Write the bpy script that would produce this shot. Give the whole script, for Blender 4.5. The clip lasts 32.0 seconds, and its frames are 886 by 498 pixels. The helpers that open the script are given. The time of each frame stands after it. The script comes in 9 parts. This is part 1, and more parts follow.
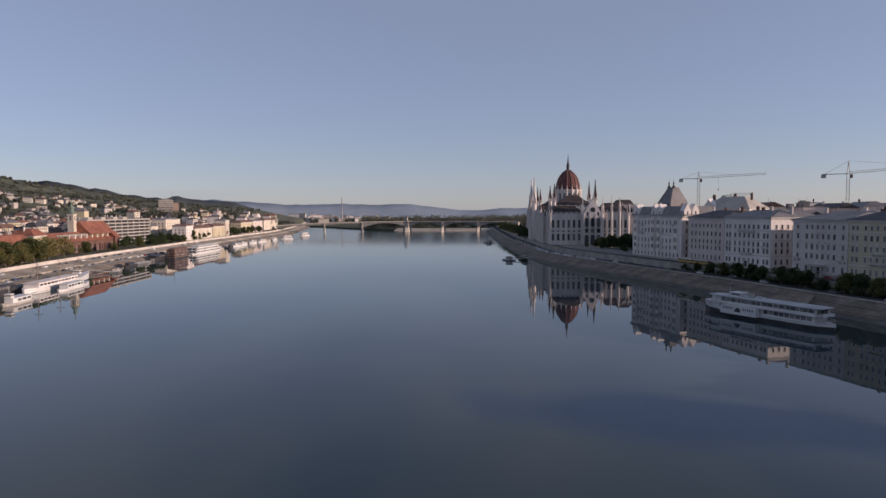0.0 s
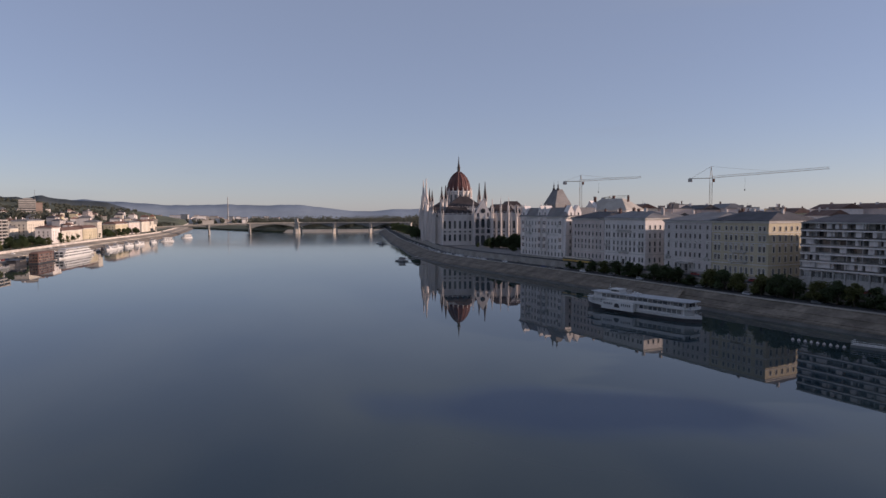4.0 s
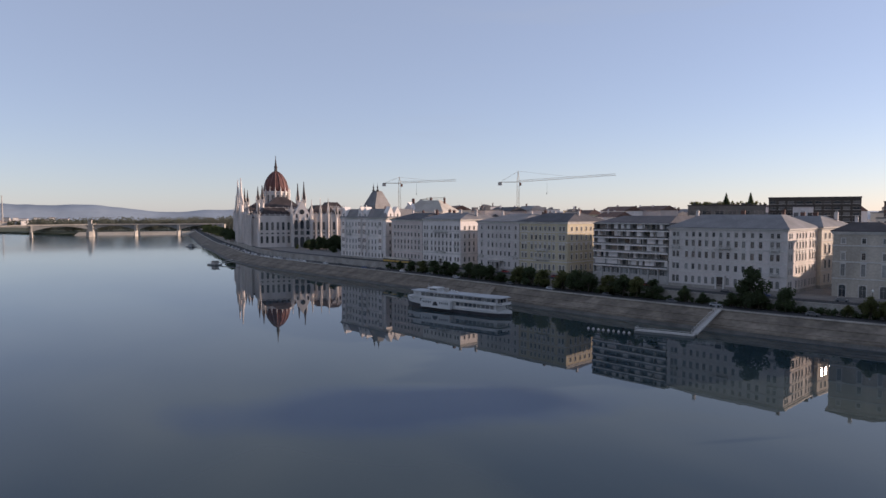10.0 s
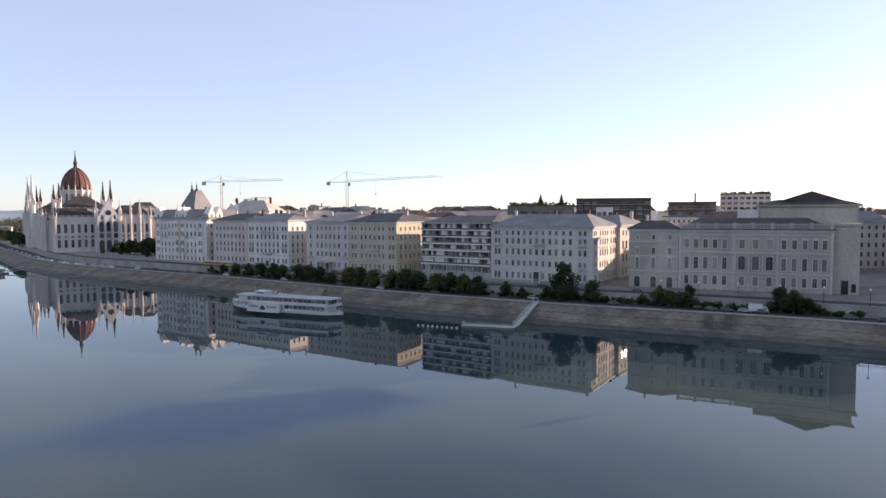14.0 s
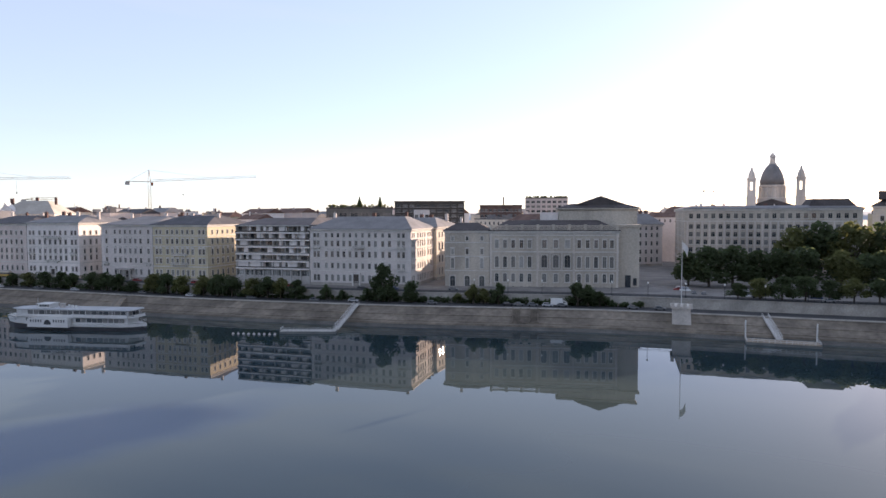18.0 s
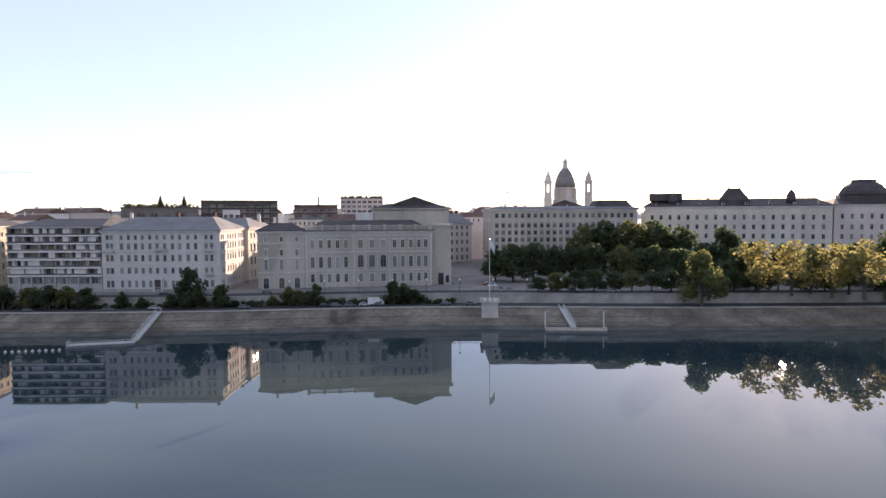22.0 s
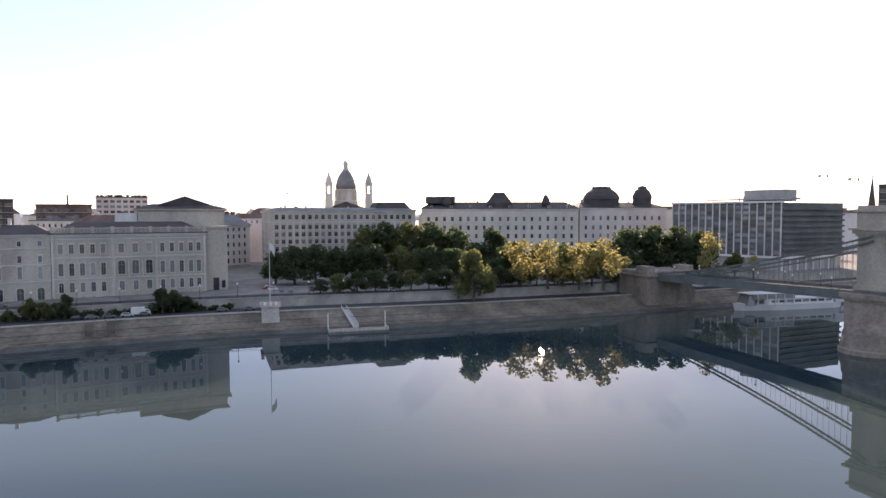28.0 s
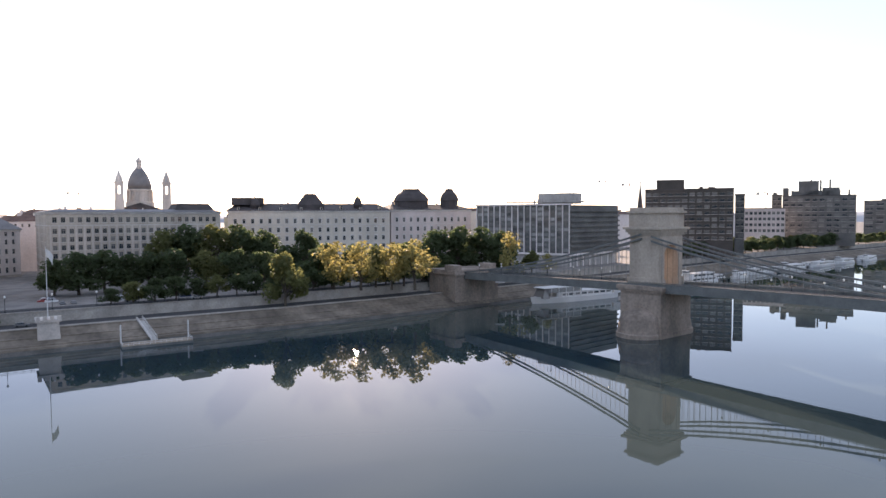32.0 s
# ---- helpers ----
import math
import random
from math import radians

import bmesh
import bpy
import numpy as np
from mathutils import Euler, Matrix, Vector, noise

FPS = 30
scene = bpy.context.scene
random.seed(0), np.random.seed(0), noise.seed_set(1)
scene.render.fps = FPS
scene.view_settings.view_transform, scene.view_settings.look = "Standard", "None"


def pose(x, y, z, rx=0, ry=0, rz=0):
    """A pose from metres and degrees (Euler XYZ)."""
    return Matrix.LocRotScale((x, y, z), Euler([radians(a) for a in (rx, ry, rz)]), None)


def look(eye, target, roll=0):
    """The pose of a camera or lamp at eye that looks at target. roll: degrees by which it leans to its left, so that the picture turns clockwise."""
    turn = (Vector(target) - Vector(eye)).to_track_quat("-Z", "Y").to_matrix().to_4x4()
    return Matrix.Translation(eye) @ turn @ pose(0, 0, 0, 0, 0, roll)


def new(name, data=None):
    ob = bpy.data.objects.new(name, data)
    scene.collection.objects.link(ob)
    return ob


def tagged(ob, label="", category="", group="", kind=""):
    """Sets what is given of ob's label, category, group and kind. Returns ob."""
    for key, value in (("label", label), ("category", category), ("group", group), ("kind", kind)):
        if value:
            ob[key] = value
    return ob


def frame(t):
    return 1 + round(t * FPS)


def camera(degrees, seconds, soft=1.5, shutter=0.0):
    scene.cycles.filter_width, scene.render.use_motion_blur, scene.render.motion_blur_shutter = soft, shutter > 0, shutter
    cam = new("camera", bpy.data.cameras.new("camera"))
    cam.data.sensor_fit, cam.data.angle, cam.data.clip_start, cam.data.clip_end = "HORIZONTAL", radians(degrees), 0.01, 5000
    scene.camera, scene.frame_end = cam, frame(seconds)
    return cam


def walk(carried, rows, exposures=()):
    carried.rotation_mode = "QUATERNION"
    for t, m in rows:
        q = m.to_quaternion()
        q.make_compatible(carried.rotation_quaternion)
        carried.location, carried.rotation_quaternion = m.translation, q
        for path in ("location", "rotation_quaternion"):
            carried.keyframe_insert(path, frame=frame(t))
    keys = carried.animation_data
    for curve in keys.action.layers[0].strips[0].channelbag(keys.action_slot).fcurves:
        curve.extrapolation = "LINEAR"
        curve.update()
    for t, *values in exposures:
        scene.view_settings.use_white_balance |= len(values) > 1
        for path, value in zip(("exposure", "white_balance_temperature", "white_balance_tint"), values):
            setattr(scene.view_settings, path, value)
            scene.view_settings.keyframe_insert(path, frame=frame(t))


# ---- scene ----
cam = camera(69.30, 32.0)
EYE = (0.0, 0.0, 40.5)
# seconds, heading, pitch, roll: a drone hovering over the river and turning to the right
TURN = [
    (0.0, -2.89, -3.28, 0.16),
    (0.5, -4.15, -3.26, 0.16),
    (1.0, -5.28, -3.24, 0.17),
    (1.5, -6.44, -3.23, 0.17),
    (2.0, -7.61, -3.23, 0.17),
    (2.5, -8.77, -3.22, 0.16),
    (3.0, -10.02, -3.22, 0.16),
    (3.5, -11.26, -3.22, 0.14),
    (5.5, -16.07, -3.18, 0.10),
    (6.0, -17.31, -3.16, 0.09),
    (6.5, -18.52, -3.15, 0.06),
    (7.0, -19.73, -3.14, 0.03),
    (7.5, -21.02, -3.13, 0.01),
    (8.0, -22.53, -3.13, 0.01),
    (8.5, -24.00, -3.13, 0.01),
    (9.0, -25.45, -3.13, 0.01),
    (9.5, -26.95, -3.13, 0.02),
    (10.0, -28.42, -3.13, 0.02),
    (10.5, -29.82, -3.14, 0.03),
    (11.0, -31.32, -3.14, 0.04),
    (11.5, -32.96, -3.14, 0.06),
    (12.0, -34.74, -3.15, 0.09),
    (12.5, -36.94, -3.15, 0.12),
    (13.0, -39.17, -3.15, 0.15),
    (13.5, -41.39, -3.14, 0.18),
    (14.0, -43.56, -3.14, 0.20),
    (14.5, -45.75, -3.12, 0.20),
    (16.5, -53.85, -3.04, 0.16),
    (17.0, -55.79, -3.02, 0.16),
    (17.5, -57.71, -3.00, 0.16),
    (18.0, -59.60, -2.98, 0.17),
    (18.5, -61.79, -2.97, 0.19),
    (19.0, -64.00, -2.96, 0.21),
    (19.5, -66.32, -2.96, 0.24),
    (20.0, -68.21, -2.97, 0.25),
    (20.5, -70.30, -2.99, 0.27),
    (21.0, -72.27, -3.01, 0.27),
    (21.5, -74.08, -3.02, 0.27),
    (22.0, -75.94, -3.04, 0.26),
    (22.5, -77.71, -3.05, 0.25),
    (23.0, -79.41, -3.06, 0.24),
    (23.5, -81.28, -3.07, 0.23),
    (24.0, -83.18, -3.07, 0.22),
    (24.5, -85.11, -3.07, 0.21),
    (25.0, -86.86, -3.06, 0.20),
    (25.5, -88.40, -3.05, 0.19),
    (27.5, -93.41, -2.99, 0.12),
    (28.0, -95.28, -2.97, 0.11),
    (28.5, -96.14, -2.95, 0.12),
    (29.0, -98.27, -2.93, 0.14),
    (29.5, -100.65, -2.91, 0.16),
    (30.0, -103.02, -2.90, 0.19),
    (30.5, -105.30, -2.89, 0.21),
    (31.0, -107.61, -2.89, 0.24),
    (31.5, -109.79, -2.88, 0.26),
    (32.0, -111.94, -2.87, 0.28),
]
walk(cam, [(t, pose(*EYE, 90 + p, r, yaw)) for t, yaw, p, r in TURN],
     exposures=[(0.0, -0.05, 6750, 33), (6.0, 0.03, 6800, 33), (9.0, 0.3, 6900, 32), (13.0, 0.97, 7000, 28), (19.0, 1.26, 7200, 30), (25.0, 1.42, 7250, 30), (28.0, 1.42, 7250, 30), (30.0, 1.62, 7250, 30), (32.0, 1.52, 7250, 30)])

# ---- sky and sun ----
SUN_AZ, SUN_EL = 104.0, 11.9      # clockwise from +y, above the horizon
world = bpy.data.worlds.new("sky")
scene.world = world
world.use_nodes = True
wt = world.node_tree
sky = wt.nodes.new("ShaderNodeTexSky")
sky.sky_type = 'NISHITA'
sky.sun_disc = False
sky.sun_elevation = radians(SUN_EL)
sky.sun_rotation = radians(SUN_AZ)
sky.altitude = 100.0
sky.air_density = 0.85
sky.dust_density = 0.3
sky.ozone_density = 2.6
wt.nodes["Background"].inputs["Strength"].default_value = 0.15
veil = wt.nodes.new("ShaderNodeMix")          # thin high cloud over the whole sky
veil.data_type = 'RGBA'
veil.inputs[0].default_value = 0.56
veil.inputs[7].default_value = (1.78, 2.4, 2.85, 1.0)
wt.links.new(sky.outputs["Color"], veil.inputs[6])
toward = wt.nodes.new("ShaderNodeTexCoord")
drawn = wt.nodes.new("ShaderNodeMapping")
drawn.inputs["Scale"].default_value = (2.2, 2.2, 17.0)
drawn.inputs["Rotation"].default_value = (0.05, 0.03, 0.0)
wisps = wt.nodes.new("ShaderNodeTexNoise")
wisps.inputs["Scale"].default_value, wisps.inputs["Detail"].default_value = 1.3, 5
thin = wt.nodes.new("ShaderNodeMapRange")
thin.inputs["From Min"].default_value, thin.inputs["From Max"].default_value = 0.60, 0.80
thin.inputs["To Min"].default_value, thin.inputs["To Max"].default_value = 0.56, 0.66
wt.links.new(toward.outputs["Generated"], drawn.inputs["Vector"])
wt.links.new(drawn.outputs["Vector"], wisps.inputs["Vector"])
wt.links.new(wisps.outputs["Fac"], thin.inputs["Value"])
wt.links.new(thin.outputs["Result"], veil.inputs[0])
wt.links.new(veil.outputs[2], wt.nodes["Background"].inputs["Color"])
sun_data = bpy.data.lights.new("sun", 'SUN')
sun_data.energy = 4.6
sun_data.angle = radians(0.5)
sun_data.color = (1.0, 0.88, 0.68)
sun = new("sun", sun_data)
ce = math.cos(radians(SUN_EL))
SUN_DIR = Vector((math.sin(radians(SUN_AZ)) * ce, math.cos(radians(SUN_AZ)) * ce, math.sin(radians(SUN_EL))))
sun.matrix_basis = look(SUN_DIR * 800, (0, 0, 0))


# ---- materials ----
def surface(name, color, rough=0.8, metal=0.0, vary=0.18, scale=0.6, fine=6.0, bump=0.05, bump_scale=4.0,
            second=None, streak=0.0, per_object=0.0, spec=0.3, emit=0.0):
    """A procedural surface: stains at a large scale, grain at a small one, relief from the grain."""
    m = bpy.data.materials.new(name)
    m.use_nodes = True
    nt = m.node_tree
    n, l = nt.nodes, nt.links
    b = n["Principled BSDF"]
    b.inputs["Roughness"].default_value = rough
    b.inputs["Metallic"].default_value = metal
    b.inputs["Specular IOR Level"].default_value = spec
    geo = n.new("ShaderNodeNewGeometry")
    big = n.new("ShaderNodeTexNoise")
    big.inputs["Scale"].default_value = scale * 0.35
    big.inputs["Detail"].default_value = 4
    small = n.new("ShaderNodeTexNoise")
    small.inputs["Scale"].default_value = fine * 0.35
    small.inputs["Detail"].default_value = 5
    l.new(geo.outputs["Position"], small.inputs["Vector"])
    if streak:
        mp = n.new("ShaderNodeMapping")
        mp.inputs["Scale"].default_value = (1, 1, 1 - streak)
        l.new(geo.outputs["Position"], mp.inputs["Vector"])
        l.new(mp.outputs["Vector"], big.inputs["Vector"])
    else:
        l.new(geo.outputs["Position"], big.inputs["Vector"])
    mix = n.new("ShaderNodeMix")
    mix.data_type = 'RGBA'
    c = Vector(color)
    dark = second if second else tuple(c * (1 - vary))
    lite = color if second else tuple(min(1.0, v) for v in c * (1 + vary * 0.6))
    mix.inputs["A"].default_value = (*dark, 1)
    mix.inputs["B"].default_value = (*lite, 1)
    ramp = n.new("ShaderNodeMapRange")
    ramp.inputs["From Min"].default_value, ramp.inputs["From Max"].default_value = 0.33, 0.67
    l.new(big.outputs["Fac"], ramp.inputs["Value"])
    l.new(ramp.outputs["Result"], mix.inputs["Factor"])
    mul = n.new("ShaderNodeMix")
    mul.data_type, mul.blend_type = 'RGBA', 'MULTIPLY'
    mul.inputs["Factor"].default_value = 1.0
    gr = n.new("ShaderNodeMapRange")
    gr.inputs["From Min"].default_value, gr.inputs["From Max"].default_value = 0.3, 0.7
    gr.inputs["To Min"].default_value, gr.inputs["To Max"].default_value = 1 - vary * 0.8, 1 + vary * 0.3
    l.new(small.outputs["Fac"], gr.inputs["Value"])
    l.new(mix.outputs["Result"], mul.inputs["A"])
    l.new(gr.outputs["Result"], mul.inputs["B"])
    out = mul.outputs["Result"]
    if per_object:
        oi = n.new("ShaderNodeObjectInfo")
        pr = n.new("ShaderNodeMapRange")
        pr.inputs["To Min"].default_value, pr.inputs["To Max"].default_value = 1 - per_object, 1 + per_object
        l.new(oi.outputs["Random"], pr.inputs["Value"])
        m2 = n.new("ShaderNodeMix")
        m2.data_type, m2.blend_type = 'RGBA', 'MULTIPLY'
        m2.inputs["Factor"].default_value = 1.0
        l.new(out, m2.inputs["A"])
        l.new(pr.outputs["Result"], m2.inputs["B"])
        out = m2.outputs["Result"]
    l.new(out, b.inputs["Base Color"])
    if bump:
        bp = n.new("ShaderNodeBump")
        bp.inputs["Strength"].default_value = 0.6
        bp.inputs["Distance"].default_value = bump
        l.new(small.outputs["Fac"], bp.inputs["Height"])
        l.new(bp.outputs["Normal"], b.inputs["Normal"])
    if emit:
        b.inputs["Emission Color"].default_value = (1.0, 0.93, 0.8, 1)
        b.inputs["Emission Strength"].default_value = emit
    return m


def water_surface():
    m = bpy.data.materials.new("river_water")
    m.use_nodes = True
    n, l = m.node_tree.nodes, m.node_tree.links
    b = n["Principled BSDF"]
    silt = n.new("ShaderNodeMix")
    silt.data_type = 'RGBA'
    silt.inputs["A"].default_value = (0.016, 0.034, 0.044, 1)
    silt.inputs["B"].default_value = (0.048, 0.066, 0.062, 1)
    l.new(silt.outputs["Result"], b.inputs["Base Color"])
    b.inputs["Roughness"].default_value = 0.03
    b.inputs["IOR"].default_value = 1.33
    geo = n.new("ShaderNodeNewGeometry")
    mp = n.new("ShaderNodeMapping")
    mp.inputs["Scale"].default_value = (1.0, 0.45, 1.0)
    l.new(geo.outputs["Position"], mp.inputs["Vector"])
    w1 = n.new("ShaderNodeTexNoise")
    w1.inputs["Scale"].default_value, w1.inputs["Detail"].default_value = 0.22, 3
    w2 = n.new("ShaderNodeTexNoise")
    w2.inputs["Scale"].default_value, w2.inputs["Detail"].default_value = 0.012, 3
    l.new(mp.outputs["Vector"], w1.inputs["Vector"])
    l.new(mp.outputs["Vector"], w2.inputs["Vector"])
    # patches of ruffled and of smooth water
    rr = n.new("ShaderNodeMapRange")
    rr.inputs["From Min"].default_value, rr.inputs["From Max"].default_value = 0.42, 0.62
    rr.inputs["To Min"].default_value, rr.inputs["To Max"].default_value = 0.006, 0.016
    l.new(w2.outputs["Fac"], rr.inputs["Value"])
    sr = n.new("ShaderNodeMapRange")
    sr.inputs["From Min"].default_value, sr.inputs["From Max"].default_value = 0.40, 0.56
    l.new(w2.outputs["Fac"], sr.inputs["Value"])
    l.new(sr.outputs["Result"], silt.inputs["Factor"])
    bp = n.new("ShaderNodeBump")
    bp.inputs["Strength"].default_value = 0.25
    bp.inputs["Distance"].default_value = 0.03
    # one long wind-ruffled patch in mid stream; its dark sky reflection painted deep blue
    off = n.new("ShaderNodeMapping")
    off.vector_type = 'TEXTURE'
    off.inputs["Location"].default_value = (57.0, 121.0, 0.0)
    off.inputs["Rotation"].default_value = (0.0, 0.0, -0.33)
    off.inputs["Scale"].default_value = (42.0, 15.0, 1.0)
    l.new(geo.outputs["Position"], off.inputs["Vector"])
    ln = n.new("ShaderNodeVectorMath")
    ln.operation = 'LENGTH'
    l.new(off.outputs["Vector"], ln.inputs[0])
    w3 = n.new("ShaderNodeTexNoise")
    w3.inputs["Scale"].default_value, w3.inputs["Detail"].default_value = 0.05, 4
    l.new(mp.outputs["Vector"], w3.inputs["Vector"])
    ad = n.new("ShaderNodeMath")
    l.new(ln.outputs["Value"], ad.inputs[0])
    l.new(w3.outputs["Fac"], ad.inputs[1])
    pr = n.new("ShaderNodeMapRange")
    pr.inputs["From Min"].default_value, pr.inputs["From Max"].default_value = 1.8, 1.15
    l.new(ad.outputs["Value"], pr.inputs["Value"])
    # this base colour stands in for the darker sky mirrored there
    deep = n.new("ShaderNodeMix")
    deep.data_type = 'RGBA'
    deep.inputs["B"].default_value = (0.008, 0.028, 0.068, 1)
    l.new(silt.outputs["Result"], deep.inputs["A"])
    l.new(pr.outputs["Result"], deep.inputs["Factor"])
    l.new(deep.outputs["Result"], b.inputs["Base Color"])
    rough = n.new("ShaderNodeMix")
    rough.inputs[3].default_value = 0.24
    l.new(rr.outputs["Result"], rough.inputs[2])
    l.new(pr.outputs["Result"], rough.inputs[0])
    # a light breeze upstream, beyond the parliament
    axes = n.new("ShaderNodeSeparateXYZ")
    l.new(geo.outputs["Position"], axes.inputs["Vector"])
    north = n.new("ShaderNodeMapRange")
    north.inputs["From Min"].default_value, north.inputs["From Max"].default_value = 400.0, 1050.0
    north.inputs["To Min"].default_value, north.inputs["To Max"].default_value = 0.0, 0.13
    l.new(axes.outputs["Y"], north.inputs["Value"])
    most = n.new("ShaderNodeMath")
    most.operation = 'MAXIMUM'
    l.new(rough.outputs[0], most.inputs[0])
    l.new(north.outputs["Result"], most.inputs[1])
    l.new(most.outputs["Value"], b.inputs["Roughness"])
    st = n.new("ShaderNodeMapRange")
    st.inputs["To Min"].default_value, st.inputs["To Max"].default_value = 0.12, 0.8
    l.new(pr.outputs["Result"], st.inputs["Value"])
    l.new(st.outputs["Result"], bp.inputs["Strength"])
    l.new(w1.outputs["Fac"], bp.inputs["Height"])
    l.new(bp.outputs["Normal"], b.inputs["Normal"])
    return m


def glass_surface(name, color, rough=0.06, pale_tone=(0.20, 0.19, 0.18)):
    m = bpy.data.materials.new(name)
    m.use_nodes = True
    b = m.node_tree.nodes["Principled BSDF"]
    b.inputs["Roughness"].default_value = rough
    b.inputs["IOR"].default_value = 1.5
    n, l = m.node_tree.nodes, m.node_tree.links
    who = n.new("ShaderNodeObjectInfo")
    pick = n.new("ShaderNodeMapRange")
    pick.inputs["From Min"].default_value, pick.inputs["From Max"].default_value = 0.3, 0.95
    l.new(who.outputs["Random"], pick.inputs["Value"])
    mix = n.new("ShaderNodeMix")          # haze and sky reflection put into the colour: panes paled at random
    mix.data_type = 'RGBA'
    mix.inputs["A"].default_value = (*color, 1)
    mix.inputs["B"].default_value = (*pale_tone, 1)
    l.new(pick.outputs["Result"], mix.inputs["Factor"])
    l.new(mix.outputs["Result"], b.inputs["Base Color"])
    return m


WATER = water_surface()
GLASS = glass_surface("window_glass", (0.03, 0.035, 0.042))
# pale panes: curtains, and on glass fronts sky reflection put into the colour
GLASS_PALE = surface("pale_glass", (0.22, 0.22, 0.21), 0.12, vary=0.3, bump=0, per_object=0.6, spec=0.5)
STONE_QUAY = surface("quay_stone", (0.20, 0.165, 0.13), 0.85, vary=0.4, scale=0.3, fine=1.6, bump=0.12)
STONE_DUST = surface("dusty_quay", (0.37, 0.32, 0.26), 0.9, vary=0.35, scale=0.15, fine=2.0, bump=0.08)
STONE_DARK = surface("wet_stone", (0.10, 0.095, 0.085), 0.7, vary=0.4, scale=0.4, fine=4.0, bump=0.12)
STONE_WALL = surface("retaining_wall_stone", (0.36, 0.33, 0.29), 0.85, vary=0.25, scale=0.5, fine=5.0, bump=0.06)
STONE_PALE = surface("pale_limestone", (0.57, 0.51, 0.455), 0.8, vary=0.22, scale=0.3, fine=4.0, bump=0.05, streak=0.7)
PALACE_STONE = surface("white_palace_limestone", (0.70, 0.63, 0.585), 0.8, vary=0.22, scale=0.3, fine=4.0, bump=0.05, streak=0.7)
STONE_WARM = surface("warm_limestone", (0.48, 0.42, 0.35), 0.8, vary=0.22, scale=0.3, fine=4.0, bump=0.05, streak=0.7)
PIER_STONE = surface("weathered_pier_stone", (0.31, 0.25, 0.205), 0.85, vary=0.35, scale=0.4, fine=3.0, bump=0.08, streak=0.6)
STONE_BRIDGE = surface("bridge_stone", (0.43, 0.365, 0.30), 0.85, vary=0.2, scale=0.5, fine=4.0, bump=0.08, streak=0.6)
ASPHALT = surface("asphalt", (0.06, 0.06, 0.062), 0.9, vary=0.25, scale=0.3, fine=8, bump=0.02)
PAVING = surface("paving", (0.22, 0.205, 0.19), 0.9, vary=0.25, scale=0.4, fine=6, bump=0.03)
SAND = surface("pale_river_sand", (0.40, 0.35, 0.28), 0.95, vary=0.25, scale=0.05, fine=0.8, bump=0.05)
HILLSIDE = surface("hillside_ground", (0.105, 0.115, 0.075), 0.95, vary=0.4, scale=0.05, fine=0.6, bump=0.1)
GRASS = surface("grass", (0.07, 0.078, 0.042), 0.95, vary=0.35, scale=0.3, fine=5, bump=0.1)
PL_WHITE = surface("white_plaster", (0.74, 0.68, 0.64), 0.85, vary=0.14, scale=0.25, fine=3, bump=0.02, streak=0.6)
PL_GREY = surface("grey_plaster", (0.61, 0.55, 0.515), 0.85, vary=0.15, scale=0.25, fine=3, bump=0.02, streak=0.6)
PL_YELLOW = surface("ochre_plaster", (0.53, 0.455, 0.32), 0.85, vary=0.15, scale=0.25, fine=3, bump=0.02, streak=0.6)
PL_CREAM = surface("cream_plaster", (0.62, 0.55, 0.46), 0.85, vary=0.15, scale=0.25, fine=3, bump=0.02, streak=0.6)
PL_PINK = surface("pink_grey_plaster", (0.61, 0.515, 0.47), 0.85, vary=0.15, scale=0.25, fine=3, bump=0.02, streak=0.6)
TRIM = surface("stucco_trim", (0.60, 0.57, 0.53), 0.8, vary=0.15, scale=0.5, fine=4, bump=0.02)
TRIM_DARK = surface("grey_trim", (0.40, 0.37, 0.34), 0.8, vary=0.18, scale=0.5, fine=4, bump=0.02)
FRAME = surface("window_frame_paint", (0.34, 0.31, 0.28), 0.6, vary=0.1, bump=0)
COPPER = surface("green_copper", (0.14, 0.20, 0.16), 0.6, vary=0.25, scale=0.5, fine=4, bump=0.02)
PL_VILLA = surface("weathered_villa_plaster", (0.47, 0.43, 0.385), 0.85, vary=0.25, scale=0.05, fine=1.5, bump=0.02, per_object=0.25)
SLATE = surface("slate_roof", (0.08, 0.076, 0.082), 0.7, vary=0.3, scale=0.5, fine=6, bump=0.06)
ZINC = surface("zinc_roof", (0.20, 0.19, 0.187), 0.6, metal=0.15, vary=0.2, scale=0.4, fine=3, bump=0.03)
ZINC_PALE = surface("pale_metal_roof", (0.42, 0.38, 0.33), 0.6, vary=0.15, scale=0.4, fine=3, bump=0.03)
ROOF_RED = surface("red_tile_roof", (0.27, 0.105, 0.07), 0.85, vary=0.3, scale=0.6, fine=8, bump=0.06)
ROOF_BROWN = surface("brown_tile_roof", (0.17, 0.10, 0.08), 0.85, vary=0.3, scale=0.5, fine=8, bump=0.06)
DOME_RED = surface("dark_red_dome", (0.15, 0.062, 0.055), 0.7, vary=0.3, scale=0.4, fine=3, bump=0.05)
RIB_RED = surface("pale_red_ribs", (0.20, 0.10, 0.088), 0.7, vary=0.25, scale=0.4, fine=3, bump=0.03)
LEAD = surface("lead_grey_roof", (0.085, 0.072, 0.07), 0.88, vary=0.25, scale=0.4, fine=4, bump=0.04)
CONCRETE = surface("concrete", (0.42, 0.40, 0.375), 0.85, vary=0.2, scale=0.4, fine=4, bump=0.03)
PALACE_ROOF = surface("dark_brown_slates", (0.075, 0.058, 0.056), 0.75, vary=0.3, scale=0.4, fine=5, bump=0.05)
PL_BROWN = surface("brown_pink_plaster", (0.34, 0.245, 0.20), 0.85, vary=0.15, scale=0.25, fine=3, bump=0.02)
